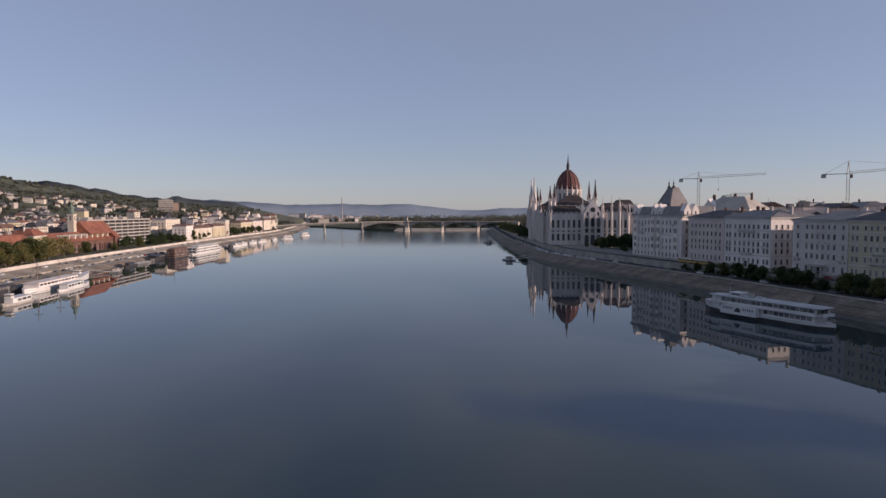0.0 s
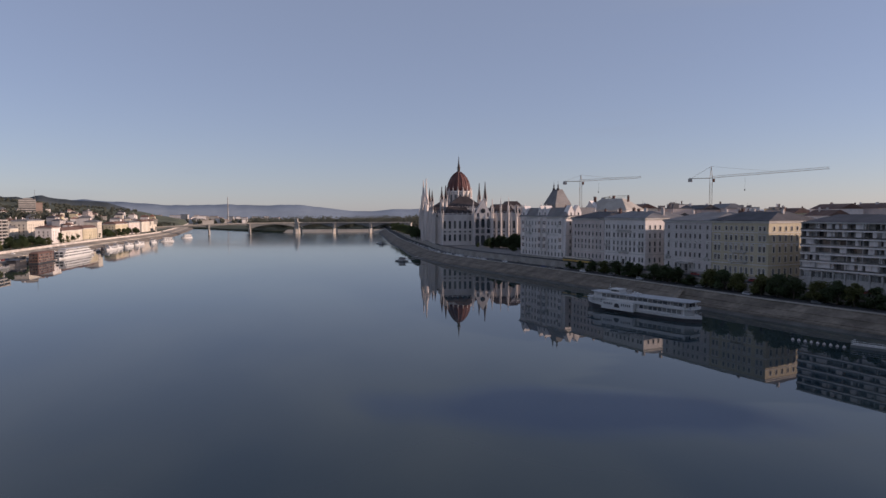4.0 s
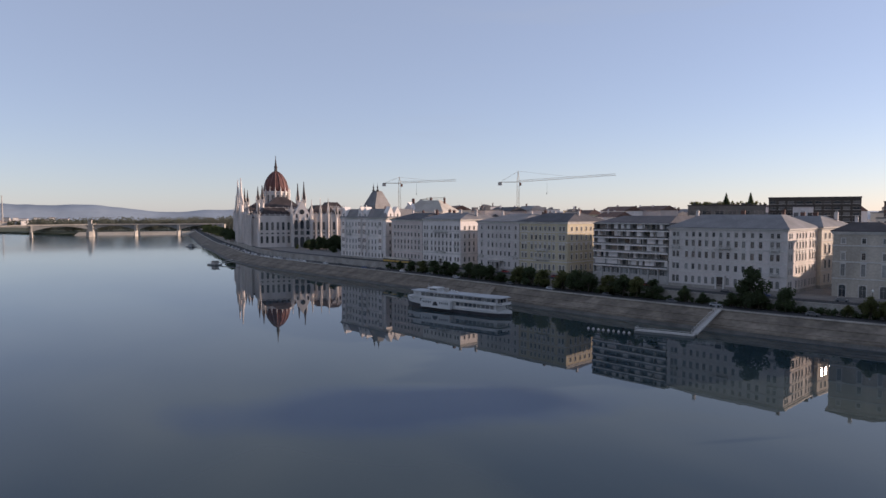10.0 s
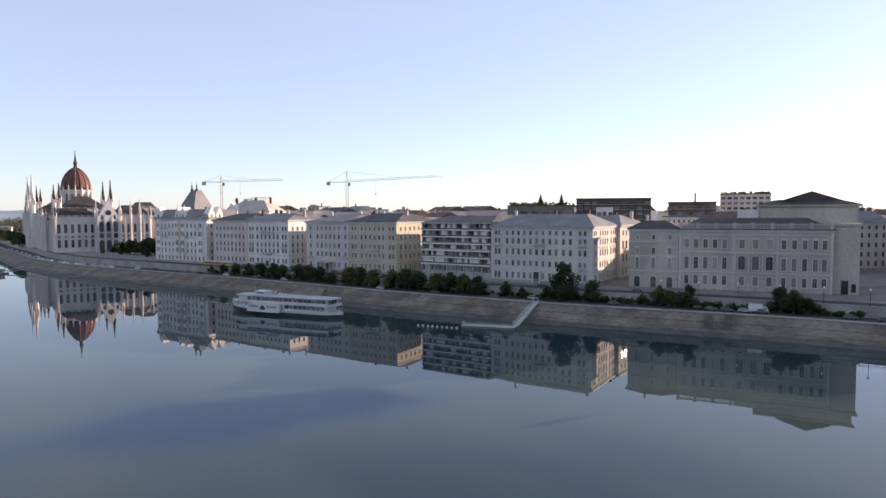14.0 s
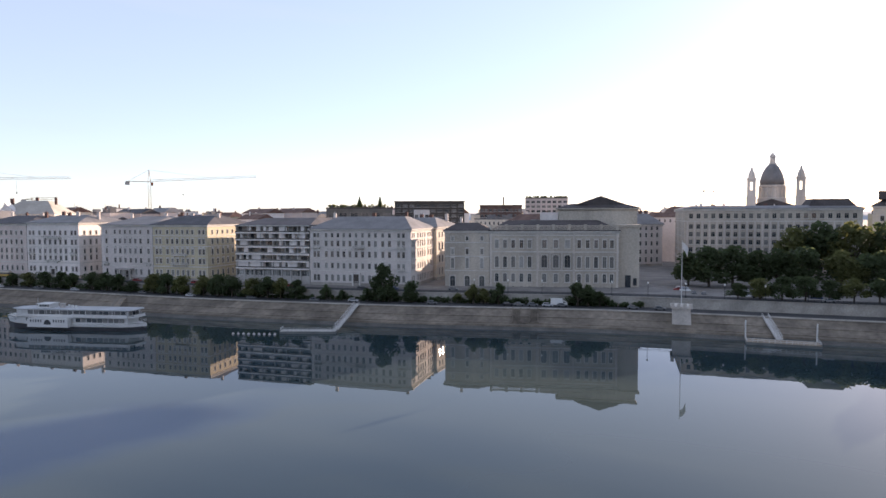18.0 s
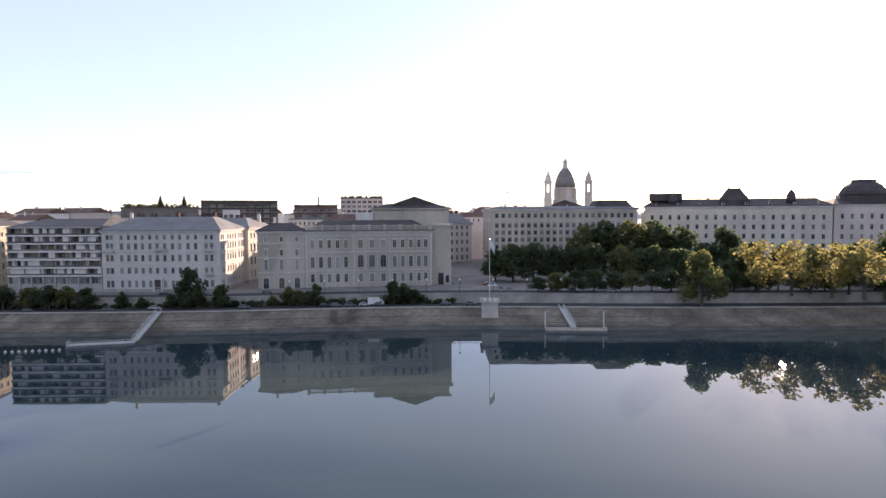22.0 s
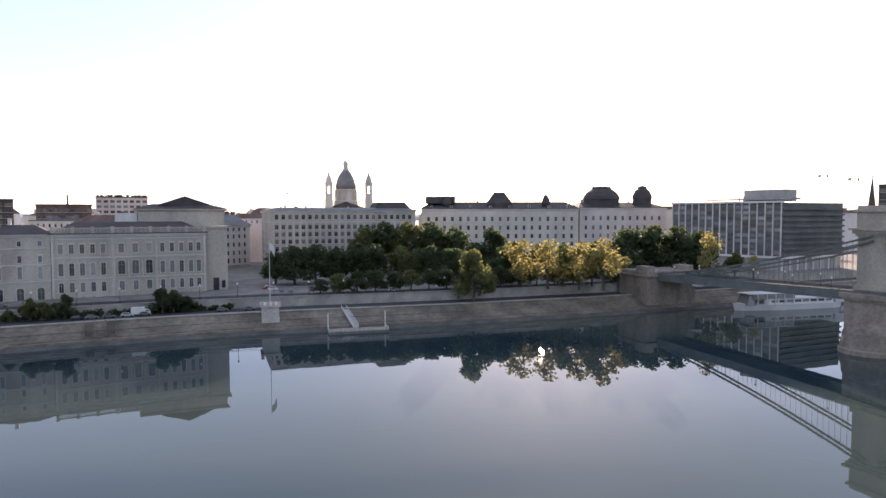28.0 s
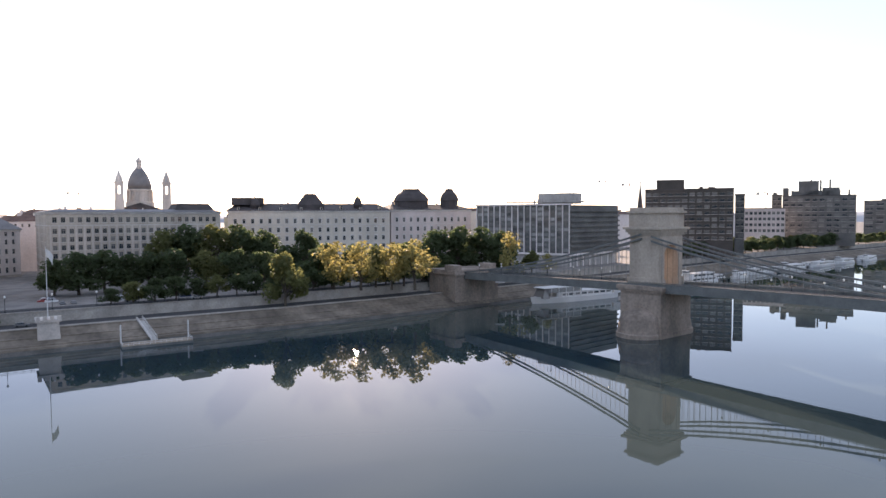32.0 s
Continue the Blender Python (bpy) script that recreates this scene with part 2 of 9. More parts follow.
# even dark grey; the backlit look of the downstream blocks is in this colour
DARK_GREY_STONE = surface("dark_grey_stone", (0.15, 0.145, 0.135), 0.8, vary=0.25, scale=0.3, fine=3, bump=0.03)
ROOF_CANVAS = surface("pale_grey_deck_roof", (0.42, 0.43, 0.44), 0.7, vary=0.12, scale=0.4, fine=3, bump=0.01)
DARK_CLAD = surface("dark_bronze_cladding", (0.075, 0.06, 0.05), 0.5, vary=0.2, scale=0.4, fine=4, bump=0.02)
IRON = surface("painted_iron", (0.16, 0.17, 0.165), 0.55, metal=0.2, vary=0.2, fine=5, bump=0.02)
IRON_BLACK = surface("black_iron", (0.035, 0.035, 0.035), 0.5, vary=0.2, bump=0)
STEEL_YELLOW = surface("crane_paint", (0.42, 0.36, 0.28), 0.6, vary=0.2, bump=0)
STEEL_RED = surface("crane_red_paint", (0.34, 0.13, 0.07), 0.6, vary=0.2, bump=0)
BOAT_WHITE = surface("white_boat_paint", (0.62, 0.61, 0.59), 0.4, vary=0.08, scale=0.4, fine=3, bump=0.005, streak=0.5)
BOAT_DARK = surface("dark_hull_paint", (0.05, 0.05, 0.055), 0.45, vary=0.25, bump=0)
WOOD_DECK = surface("deck_planks", (0.30, 0.24, 0.18), 0.8, vary=0.25, fine=8, bump=0.02)
BARK = surface("bark", (0.10, 0.08, 0.06), 0.95, vary=0.3, fine=10, bump=0.04)
RED_BRICK = surface("red_brick", (0.155, 0.085, 0.07), 0.85, vary=0.3, scale=0.6, fine=8, bump=0.04)


def leaf_surface(name, color, second):
    m = surface(name, color, 0.7, vary=0.3, scale=2.0, fine=12, bump=0, second=second, per_object=0.25)
    nt = m.node_tree
    tr = nt.nodes.new("ShaderNodeBsdfTranslucent")
    tr.inputs["Color"].default_value = (*[min(1, c * 1.45) for c in color], 1)
    mx = nt.nodes.new("ShaderNodeMixShader")
    mx.inputs["Fac"].default_value = 0.5
    out = nt.nodes["Material Output"]
    nt.links.new(nt.nodes["Principled BSDF"].outputs["BSDF"], mx.inputs[1])
    nt.links.new(tr.outputs["BSDF"], mx.inputs[2])
    nt.links.new(mx.outputs["Shader"], out.inputs["Surface"])
    return m


LEAF_GREEN = leaf_surface("green_leaves", (0.075, 0.10, 0.045), (0.045, 0.066, 0.03))
LEAF_OLIVE = leaf_surface("olive_leaves", (0.14, 0.145, 0.055), (0.085, 0.098, 0.038))
LEAF_YELLOW = leaf_surface("yellowing_leaves", (0.26, 0.225, 0.085), (0.16, 0.15, 0.06))


# ---- building helpers ----
WORLD = {}


def where(ob):
    return WORLD.get(ob.name, ob.matrix_basis)


def thing(name, loc=(0, 0, 0), label="", category="", group="", kind="", turn=0.0):
    ob = new(name)
    ob.matrix_basis = pose(*loc, 0, 0, turn)
    WORLD[ob.name] = ob.matrix_basis.copy()
    return tagged(ob, label, category, group, kind)


def set_back(ob, k):
    """Moves a thing away from the river by the factor k and makes it as much larger."""
    e = Matrix.Translation(EYE)
    ob.matrix_basis = e @ Matrix.Scale(k, 4) @ e.inverted() @ ob.matrix_basis
    return ob


def put(name, mesh, parent, m=Matrix()):
    """An object on a mesh under parent, at the world pose m."""
    ob = new(name, mesh)
    ob.parent = parent
    ob.matrix_basis = where(parent).inverted() @ m if parent else m
    WORLD[ob.name] = m.copy()
    return ob


def mesh_of(name, bm, *materials, smooth=False):
    me = bpy.data.meshes.new(name)
    bmesh.ops.recalc_face_normals(bm, faces=bm.faces)
    bm.to_mesh(me)
    bm.free()
    for m in materials:
        me.materials.append(m)
    if smooth:
        me.polygons.foreach_set("use_smooth", [True] * len(me.polygons))
    return me


def part(name, bm, material, parent, label="", m=Matrix(), smooth=False):
    mats = material if isinstance(material, (list, tuple)) else [material]
    return tagged(put(name, mesh_of(name, bm, *mats, smooth=smooth), parent, m), label)


def setting(name, bm, material, label="", category="", smooth=False):
    return tagged(part(name, bm, material, None, smooth=smooth), label, category, kind="structure")


def box(bm, x0, x1, y0, y1, z0, z1, m=None, mat=0):
    co = [(x, y, z) for z in (z0, z1) for x, y in ((x0, y0), (x1, y0), (x1, y1), (x0, y1))]
    vs = [bm.verts.new(m @ Vector(c) if m else c) for c in co]
    for f in ((3, 2, 1, 0), (4, 5, 6, 7), (0, 1, 5, 4), (1, 2, 6, 5), (2, 3, 7, 6), (3, 0, 4, 7)):
        bm.faces.new([vs[i] for i in f]).material_index = mat
    return vs


def prism(bm, pts, z0, z1, m=None, top=None, mat=0):
    """An upright prism on a plan polygon; top: other plan points for its upper face."""
    top = top or pts
    f = (lambda c: m @ Vector(c)) if m else Vector
    a = [bm.verts.new(f((x, y, z0))) for x, y in pts]
    b = [bm.verts.new(f((x, y, z1))) for x, y in top]
    k = len(pts)
    bm.faces.new(a[::-1]).material_index = mat
    bm.faces.new(b).material_index = mat
    for i in range(k):
        bm.faces.new((a[i], a[(i + 1) % k], b[(i + 1) % k], b[i])).material_index = mat


def lathe(bm, rings, seg=16, m=None, mat=0, phase=0.0):
    """A turned body: rings of (radius, z)."""
    f = (lambda c: m @ Vector(c)) if m else Vector
    rows = []
    for r, z in rings:
        if r < 1e-4:
            rows.append([bm.verts.new(f((0, 0, z)))])
        else:
            rows.append([bm.verts.new(f((r * math.cos(2 * math.pi * (i + phase) / seg), r * math.sin(2 * math.pi * (i + phase) / seg), z))) for i in range(seg)])
    for a, b in zip(rows, rows[1:]):
        for i in range(seg):
            j = (i + 1) % seg
            q = [a[i % len(a)], a[j % len(a)], b[j % len(b)], b[i % len(b)]]
            u = []
            for v in q:
                if v not in u:
                    u.append(v)
            if len(u) > 2:
                bm.faces.new(u).material_index = mat
    for row, rev in ((rows[0], True), (rows[-1], False)):
        if len(row) > 2:
            bm.faces.new(row[::-1] if rev else row).material_index = mat


def bar(bm, a, b, r, seg=6, r2=None, mat=0):
    """A round bar from a to b."""
    a, b = Vector(a), Vector(b)
    d = b - a
    if d.length < 1e-6:
        return
    m = Matrix.Translation(a) @ d.to_track_quat('Z', 'Y').to_matrix().to_4x4()
    lathe(bm, [(r, 0), (r if r2 is None else r2, d.length)], seg, m, mat)


def front(a, b, z=0.0):
    """The frame of an upright face from a (left, seen from outside) to b: x along it, y inwards, z up."""
    u = Vector((b[0] - a[0], b[1] - a[1], 0)).normalized()
    n = Vector((0, 0, 1)).cross(u)
    m = Matrix((u, n, (0, 0, 1))).transposed().to_4x4()
    return Matrix.Translation((a[0], a[1], z)) @ m


def dist(a, b):
    return math.hypot(b[0] - a[0], b[1] - a[1])


WINDOWS = {}
MXZ = Matrix(((1, 0, 0, 0), (0, 0, 1, 0), (0, 1, 0, 0), (0, 0, 0, 1)))


def relief(bm, xs, zs, depth, back, m=None, mats=None):
    """A stepped panel as one welded body. depth[row][col]: how far each cell stands forward (None: left open)."""
    f = (lambda c: m @ Vector(c)) if m else Vector
    nx, nz = len(xs) - 1, len(zs) - 1

    def d(i, j):
        return depth[j][i] if 0 <= i < nx and 0 <= j < nz else None

    def quad(p, k):
        fc = bm.faces.new([bm.verts.new(f(c)) for c in p])
        fc.material_index = k
    for j in range(nz):
        for i in range(nx):
            y = depth[j][i]
            if y is None:
                continue
            k = mats[j][i] if mats else 0
            x0, x1, z0, z1 = xs[i], xs[i + 1], zs[j], zs[j + 1]
            quad(((x0, y, z0), (x1, y, z0), (x1, y, z1), (x0, y, z1)), k)
            for di, dj, p in ((-1, 0, ((x0, z0), (x0, z1))), (1, 0, ((x1, z0), (x1, z1))), (0, -1, ((x0, z0), (x1, z0))), (0, 1, ((x0, z1), (x1, z1)))):
                o = d(i + di, j + dj)
                o = back if o is None else o
                if o > y + 1e-5:
                    quad(((p[0][0], y, p[0][1]), (p[1][0], y, p[1][1]), (p[1][0], o, p[1][1]), (p[0][0], o, p[0][1])), k)
    bmesh.ops.remove_doubles(bm, verts=bm.verts, dist=1e-4)


def window_meshes(w, h, style, wall_mat):
    """A window for an opening w x h with its sill at the origin: surround, sill, frame and bars in one body; and its pane."""
    key = (round(w, 2), round(h, 2), style, wall_mat.name)
    if key in WINDOWS:
        return WINDOWS[key]
    bm = bmesh.new()
    x = w / 2
    t, s = 0.09, 0.2
    plain = style == "plain"
    xs = [-x - 0.4, -x - s, -x, -x + t, -0.04, 0.04, x - t, x, x + s, x + 0.4]
    zs = [-0.22, -0.05, 0.0, t, h * 0.68, h * 0.68 + 0.08, h - t, h, h + s, h + 0.42, h + 0.62]
    S, F, N = -0.1, 0.16, None
    sur = N if plain else S
    bars = 0.17
    hood = style in ("hood", "pediment")
    H = -0.32 if hood else N
    fr = -0.04 if hood else N
    rows = [[-0.2 if True else N] * 9,
            [N, sur, F, F, F, F, F, sur, N],
            [N, sur, F, F, F, F, F, sur, N],
            [N, sur, F, N, bars, N, F, sur, N],
            [N, sur, F, bars, bars, bars, F, sur, N],
            [N, sur, F, N, bars, N, F, sur, N],
            [N, sur, F, F, F, F, F, sur, N],
            [N, sur, sur, sur, sur, sur, sur, sur, N],
            [N, fr, fr, fr, fr, fr, fr, fr, N],
            [H] * 9]
    mats = [[0] * 9] + [[0, 0, 1, 1, 1, 1, 1, 0, 0] for _ in range(6)] + [[0] * 9] * 3
    relief(bm, xs, zs, rows, 0.24, None, mats)
    if style == "pediment":
        prism(bm, [(-x - 0.4, h + 0.62), (x + 0.4, h + 0.62), (0, h + 1.25)], -0.28, 0.02, MXZ, mat=0)
    if style == "arch":
        k = 6
        for sgn in (-1, 1):
            pts = [(sgn * x, h)] + [(sgn * x * math.cos(i / k * math.pi / 2), h - x + x * math.sin(i / k * math.pi / 2)) for i in range(k + 1)]
            prism(bm, pts, 0.0, 0.16, MXZ, mat=2)
    me = mesh_of("window", bm, TRIM, FRAME, wall_mat)
    panes = []
    for g in (GLASS, GLASS_PALE):
        bm = bmesh.new()
        box(bm, -x + t, x - t, 0.195, 0.205, t, h - t)
        panes.append(mesh_of("pane", bm, g))
    both = me.copy()
    both.materials.append(GLASS)
    bm = bmesh.new()
    bm.from_mesh(both)
    for fc in [bm.faces.new([bm.verts.new(c) for c in ((-x + t, 0.2, t), (x - t, 0.2, t), (x - t, 0.2, h - t), (-x + t, 0.2, h - t))])]:
        fc.material_index = 3
    bm.to_mesh(both)
    bm.free()
    WINDOWS[key] = (me, *panes, both)
    return WINDOWS[key]


rng = random.Random(7)


def wall_face(parent, a, b, z0, z1, openings, material, name="wall", with_pane=True, depth=0.35):
    """An upright wall from a to b with real openings (x centre, sill z, width, height, style), and a window in each."""
    m = front(a, b, 0)
    w = dist(a, b)
    ops = [(x - ww / 2, x + ww / 2, z, z + hh) for x, z, ww, hh, st in openings if x - ww / 2 > 0.05 and x + ww / 2 < w - 0.05]
    ops_full = [o for o in openings if o[0] - o[2] / 2 > 0.05 and o[0] + o[2] / 2 < w - 0.05]
    bm = bmesh.new()
    zs = sorted({z0, z1, *[round(o[2], 3) for o in ops], *[round(o[3], 3) for o in ops]})
    zs = [z for z in zs if z0 <= z <= z1]

    def quad(p):
        bm.faces.new([bm.verts.new(m @ Vector(c)) for c in p])
    for za, zb in zip(zs, zs[1:]):
        if zb - za < 1e-3:
            continue
        zm = (za + zb) / 2
        cuts = sorted((o[0], o[1]) for o in ops if o[2] < zm < o[3])
        x = 0.0
        for c0, c1 in cuts + [(w, w)]:
            if c0 - x > 1e-3:
                quad(((x, 0, za), (c0, 0, za), (c0, 0, zb), (x, 0, zb)))
            x = max(x, c1)
    for x0, x1, za, zb in ops:
        d = depth
        quad(((x0, 0, za), (x0, d, za), (x0, d, zb), (x0, 0, zb)))
        quad(((x1, d, za), (x1, 0, za), (x1, 0, zb), (x1, d, zb)))
        quad(((x0, 0, za), (x1, 0, za), (x1, d, za), (x0, d, za)))
        quad(((x0, d, zb), (x1, d, zb), (x1, 0, zb), (x0, 0, zb)))
    # the inner face gives the wall its thickness
    quad(((0, depth + 0.1, z0), (w, depth + 0.1, z0), (w, depth + 0.1, z1), (0, depth + 0.1, z1)))
    me = bpy.data.meshes.new(name)
    bm.to_mesh(me)
    bm.free()
    me.materials.append(material)
    put(name, me, parent)
    for x, z, ww, hh, st in ops_full:
        win, pane, pane2, both = window_meshes(ww, hh, st, material)
        at = m @ Matrix.Translation((x, 0, z))
        if with_pane:
            put("pane", pane2 if rng.random() < 0.4 else pane, put("window", win, parent, at), at)
        else:
            put("window", both, parent, at)


def band(bm, a, b, z0, z1, proud, over=0.0, depth=0.1):
    """A moulding along a wall."""
    m = front(a, b, 0)
    box(bm, -over, dist(a, b) + over, -proud, depth, z0, z1, m)


def sweep(bm, path, profile):
    """A moulding along a plan path with mitred corners. profile: (distance out, z) points, closed."""
    v = [Vector((p[0], p[1])) for p in path]
    rows = []
    for i, p in enumerate(v):
        t0 = (p - v[i - 1]).normalized() if i else (v[1] - v[0]).normalized()
        t1 = (v[i + 1] - p).normalized() if i < len(v) - 1 else t0
        n0, n1 = Vector((t0.y, -t0.x)), Vector((t1.y, -t1.x))
        n = (n0 + n1).normalized()
        n = n / max(0.3, n.dot(n0))
        rows.append([bm.verts.new((p.x + n.x * o, p.y + n.y * o, z)) for o, z in profile])
    k = len(profile)
    for a, b in zip(rows, rows[1:]):
        for i in range(k):
            bm.faces.new((a[i], b[i], b[(i + 1) % k], a[(i + 1) % k]))
    bm.faces.new(rows[0])
    bm.faces.new(rows[-1][::-1])


def hip_roof(bm, quad, z0, z1, inset, over=0.6, mat=0, deep=None):
    """A roof over four plan points that rises by sloping sides to a smaller top."""
    c = [sum(p[i] for p in quad) / 4 for i in (0, 1)]

    def grow(p, d, f=None):
        v = Vector((p[0] - c[0], p[1] - c[1]))
        ux = Vector((quad[1][0] - quad[0][0], quad[1][1] - quad[0][1])).normalized()
        uy = Vector((-ux.y, ux.x))
        a, e = v.dot(ux), v.dot(uy)
        a += d * (1 if a > 0 else -1)
        e += (d if f is None else f) * (1 if e > 0 else -1)
        return (c[0] + ux.x * a + uy.x * e, c[1] + ux.y * a + uy.y * e)
    base = [grow(p, over) for p in quad]
    top = [grow(p, -inset, -deep if deep else None) for p in quad]
    prism(bm, base, z0, z0 + 0.25, mat=mat)
    prism(bm, base, z0 + 0.25, z1, top=top, mat=mat)


# ---- the river, its banks and the ground ----
STREET = 9.6
# the water's edge of the city bank, from north to south
BANK = [(220, 2300), (190, 1700), (150, 1250), (131, 1030), (116, 860), (108, 708), (101, 600), (104, 520), (122, 428), (141, 350),
        (153, 290), (165, 225), (177, 178), (190, 134), (203, 100), (216, 64), (224, 30), (230, -2), (236, -32), (242, -56), (256, -110),
        (272, -160), (294, -230), (316, -290), (345, -370), (372, -450), (392, -520), (415, -600), (470, -800), (600, -1300), (900, -2330)]


def curve(pts, step=14.0):
    """Points along a smooth line through pts."""
    out = []
    v = [Vector((p[0], p[1], 0)) for p in pts]
    for i in range(len(v) - 1):
        p0, p1, p2, p3 = v[max(i - 1, 0)], v[i], v[i + 1], v[min(i + 2, len(v) - 1)]
        k = max(1, int((p2 - p1).length / step))
        for j in range(k):
            t = j / k
            out.append(0.5 * (2 * p1 + (p2 - p0) * t + (2 * p0 - 5 * p1 + 4 * p2 - p3) * t * t + (3 * p1 - p0 - 3 * p2 + p3) * t ** 3))
    out.append(v[-1])
    return out


def rail_line(pts):
    """Each point with the way inland (to the left or right as side says)."""
    res = []
    for i, p in enumerate(pts):
        t = (pts[min(i + 1, len(pts) - 1)] - pts[max(i - 1, 0)]).normalized()
        res.append((p, Vector((-t.y, t.x, 0))))
    return res


def loft(bm, line, profile, side=1):
    """A strip swept along line. profile: (offset inland, z)."""
    prev = None
    for p, n in line:
        row = [bm.verts.new(p + n * side * o + Vector((0, 0, z))) for o, z in profile]
        if prev:
            for i in range(len(row) - 1):
                bm.faces.new((prev[i], prev[i + 1], row[i + 1], row[i]))
        prev = row


bank = rail_line(curve(BANK))
bm = bmesh.new()
box(bm, -4900, 4900, -4900, 4900, -3.0, 0.0)
setting("water", bm, WATER, "calm river, blue grey and mirror smooth", "river")

bm = bmesh.new()
loft(bm, bank, [(-6, -2.0), (0.0, 0.0), (2.5, 0.9)])
setting("quay_footing", bm, STONE_DARK, "dark wet stone footing along the water", "quay")
bm = bmesh.new()
loft(bm, bank, [(2.5, 0.9), (2.7, 1.5), (4.6, 1.6), (4.7, 1.95), (5.6, 2.0), (9.2, 3.25), (9.3, 3.6), (10.4, 3.65), (14.6, 5.2), (14.7, 5.6)])
setting("embankment", bm, STONE_QUAY, "sloping stone embankment with narrow ledges", "embankment")
bm = bmesh.new()
loft(bm, bank, [(14.7, 5.55), (14.7, 5.85), (17.0, 5.85), (17.0, 5.6)])
setting("pavement", bm, STONE_WALL, "pale stone kerb walk along the quay road", "pavement")
bm = bmesh.new()
loft(bm, bank, [(17.0, 5.75), (17.2, 5.6), (27.0, 5.7)])
setting("road", bm, ASPHALT, "lower quay road of dark asphalt", "road")
bm = bmesh.new()
loft(bm, bank, [(27.0, 5.7), (27.15, STREET - 0.3), (26.9, STREET - 0.3), (26.9, STREET), (27.7, STREET), (27.7, STREET + 0.02)])
setting("retaining_wall", bm, STONE_WALL, "stone retaining wall under the upper promenade", "wall")
bm = bmesh.new()
line = [(p, n) for p, n in bank]
prev = None
for p, n in line:
    row = [bm.verts.new(p + n * 27.7 + Vector((0, 0, STREET))), bm.verts.new(p + n * 34 + Vector((0, 0, STREET))), bm.verts.new((p.x + 400, p.y, STREET)), bm.verts.new((4900, p.y * 2.1, STREET))]
    if prev:
        for i in range(3):
            bm.faces.new((prev[i], prev[i + 1], row[i + 1], row[i]))
    prev = row
setting("ground", bm, PAVING, "paved city ground", "ground")

bm = bmesh.new()
loft(bm, [(p, n) for p, n in bank if -150 < p.y < 640], [(29.0, STREET + 0.0), (29.0, STREET + 0.06), (35.6, STREET + 0.06), (35.6, STREET + 0.0)])
setting("road_upper", bm, ASPHALT, "upper quay street of dark asphalt before the houses", "road")

# ---- the other bank ----
BUDA = [(-330, 2300), (-255, 1700), (-215, 1300), (-208, 1150), (-212, 950), (-214, 800), (-212, 650), (-208, 500), (-200, 400), (-193, 320), (-186, 260), (-172, 150), (-165, 0), (-170, -250), (-120, -800), (0, -1400), (300, -2300)]
buda = rail_line(curve(BUDA, 24))
bm = bmesh.new()
loft(bm, buda, [(7, -2), (12, 0.0), (16.5, 2.4), (17.5, 2.8)], -1)
setting("embankment_west", bm, STONE_QUAY, "sloping stone embankment of the far bank", "embankment")
bm = bmesh.new()
loft(bm, buda, [(17.5, 2.8), (27, 3.0)], -1)
setting("road_west", bm, STONE_DUST, "lower quay road of the far bank", "road")
bm = bmesh.new()
loft(bm, buda, [(27, 3.0), (27.3, 4.0), (41.0, 6.0)], -1)
setting("verge_west", bm, STONE_DUST, "dusty verge between the quay road and the parapet", "verge")
bm = bmesh.new()
loft(bm, buda, [(41, 5.8), (41.2, 7.9), (41.1, 7.9), (41.1, 8.15), (41.9, 8.15), (41.9, 7.4)], -1)
setting("retaining_wall_west", bm, STONE_PALE, "pale stone quay wall with a parapet", "wall")


def ramp(t, pts):
    """Straight lines through (t, value) pairs."""
    for (a, va), (b, vb) in zip(pts, pts[1:]):
        if t <= b:
            return va + (vb - va) * max(0.0, (t - a) / (b - a))
    return pts[-1][1]


def hill(x, y):
    """The height of the ground behind the far bank: a hillside that climbs towards the west."""
    a = math.degrees(math.atan2(-x, max(y, 1.0)))
    d = math.hypot(x, y)
    g = ramp(a, [(0, 0.0), (5, 0.05), (10, 0.2), (15, 0.36), (19, 0.5), (22, 0.55), (27, 0.8), (31.6, 1.0), (45, 1.3), (90, 1.4)])
    f = ramp(d, [(0, 0), (620, 0), (800, 14), (1150, 58), (1500, 80), (2400, 152), (5000, 160)])
    n = 0.85 + 0.3 * noise.noise((x * 0.004, y * 0.004, 1.3))
    return 7.5 + g * f * n * min(1.0, max(0.0, -x - 260) / 200)


bm = bmesh.new()
prev = None
OFFS = [41.9, 55, 80, 120, 170, 220, 280, 340, 400, 470, 540, 620, 700, 800, 900, 1000, 1150, 1300, 1500, 1800, 2300, 3000, 4500]
for p, n in buda:
    row = []
    for o in OFFS:
        x, y = (p.x - n.x * o, p.y - n.y * o) if o < 42 else (p.x - o, p.y * (1 + max(0, o - 300) / 3500))
        row.append(bm.verts.new((x, y, 7.4 if o < 42 else hill(x, y))))
    if prev:
        for i in range(len(row) - 1):
            bm.faces.new((prev[i], prev[i + 1], row[i + 1], row[i]))
    prev = row
setting("ground_west", bm, HILLSIDE, "wooded hillside of the far bank", "hillside", smooth=True)

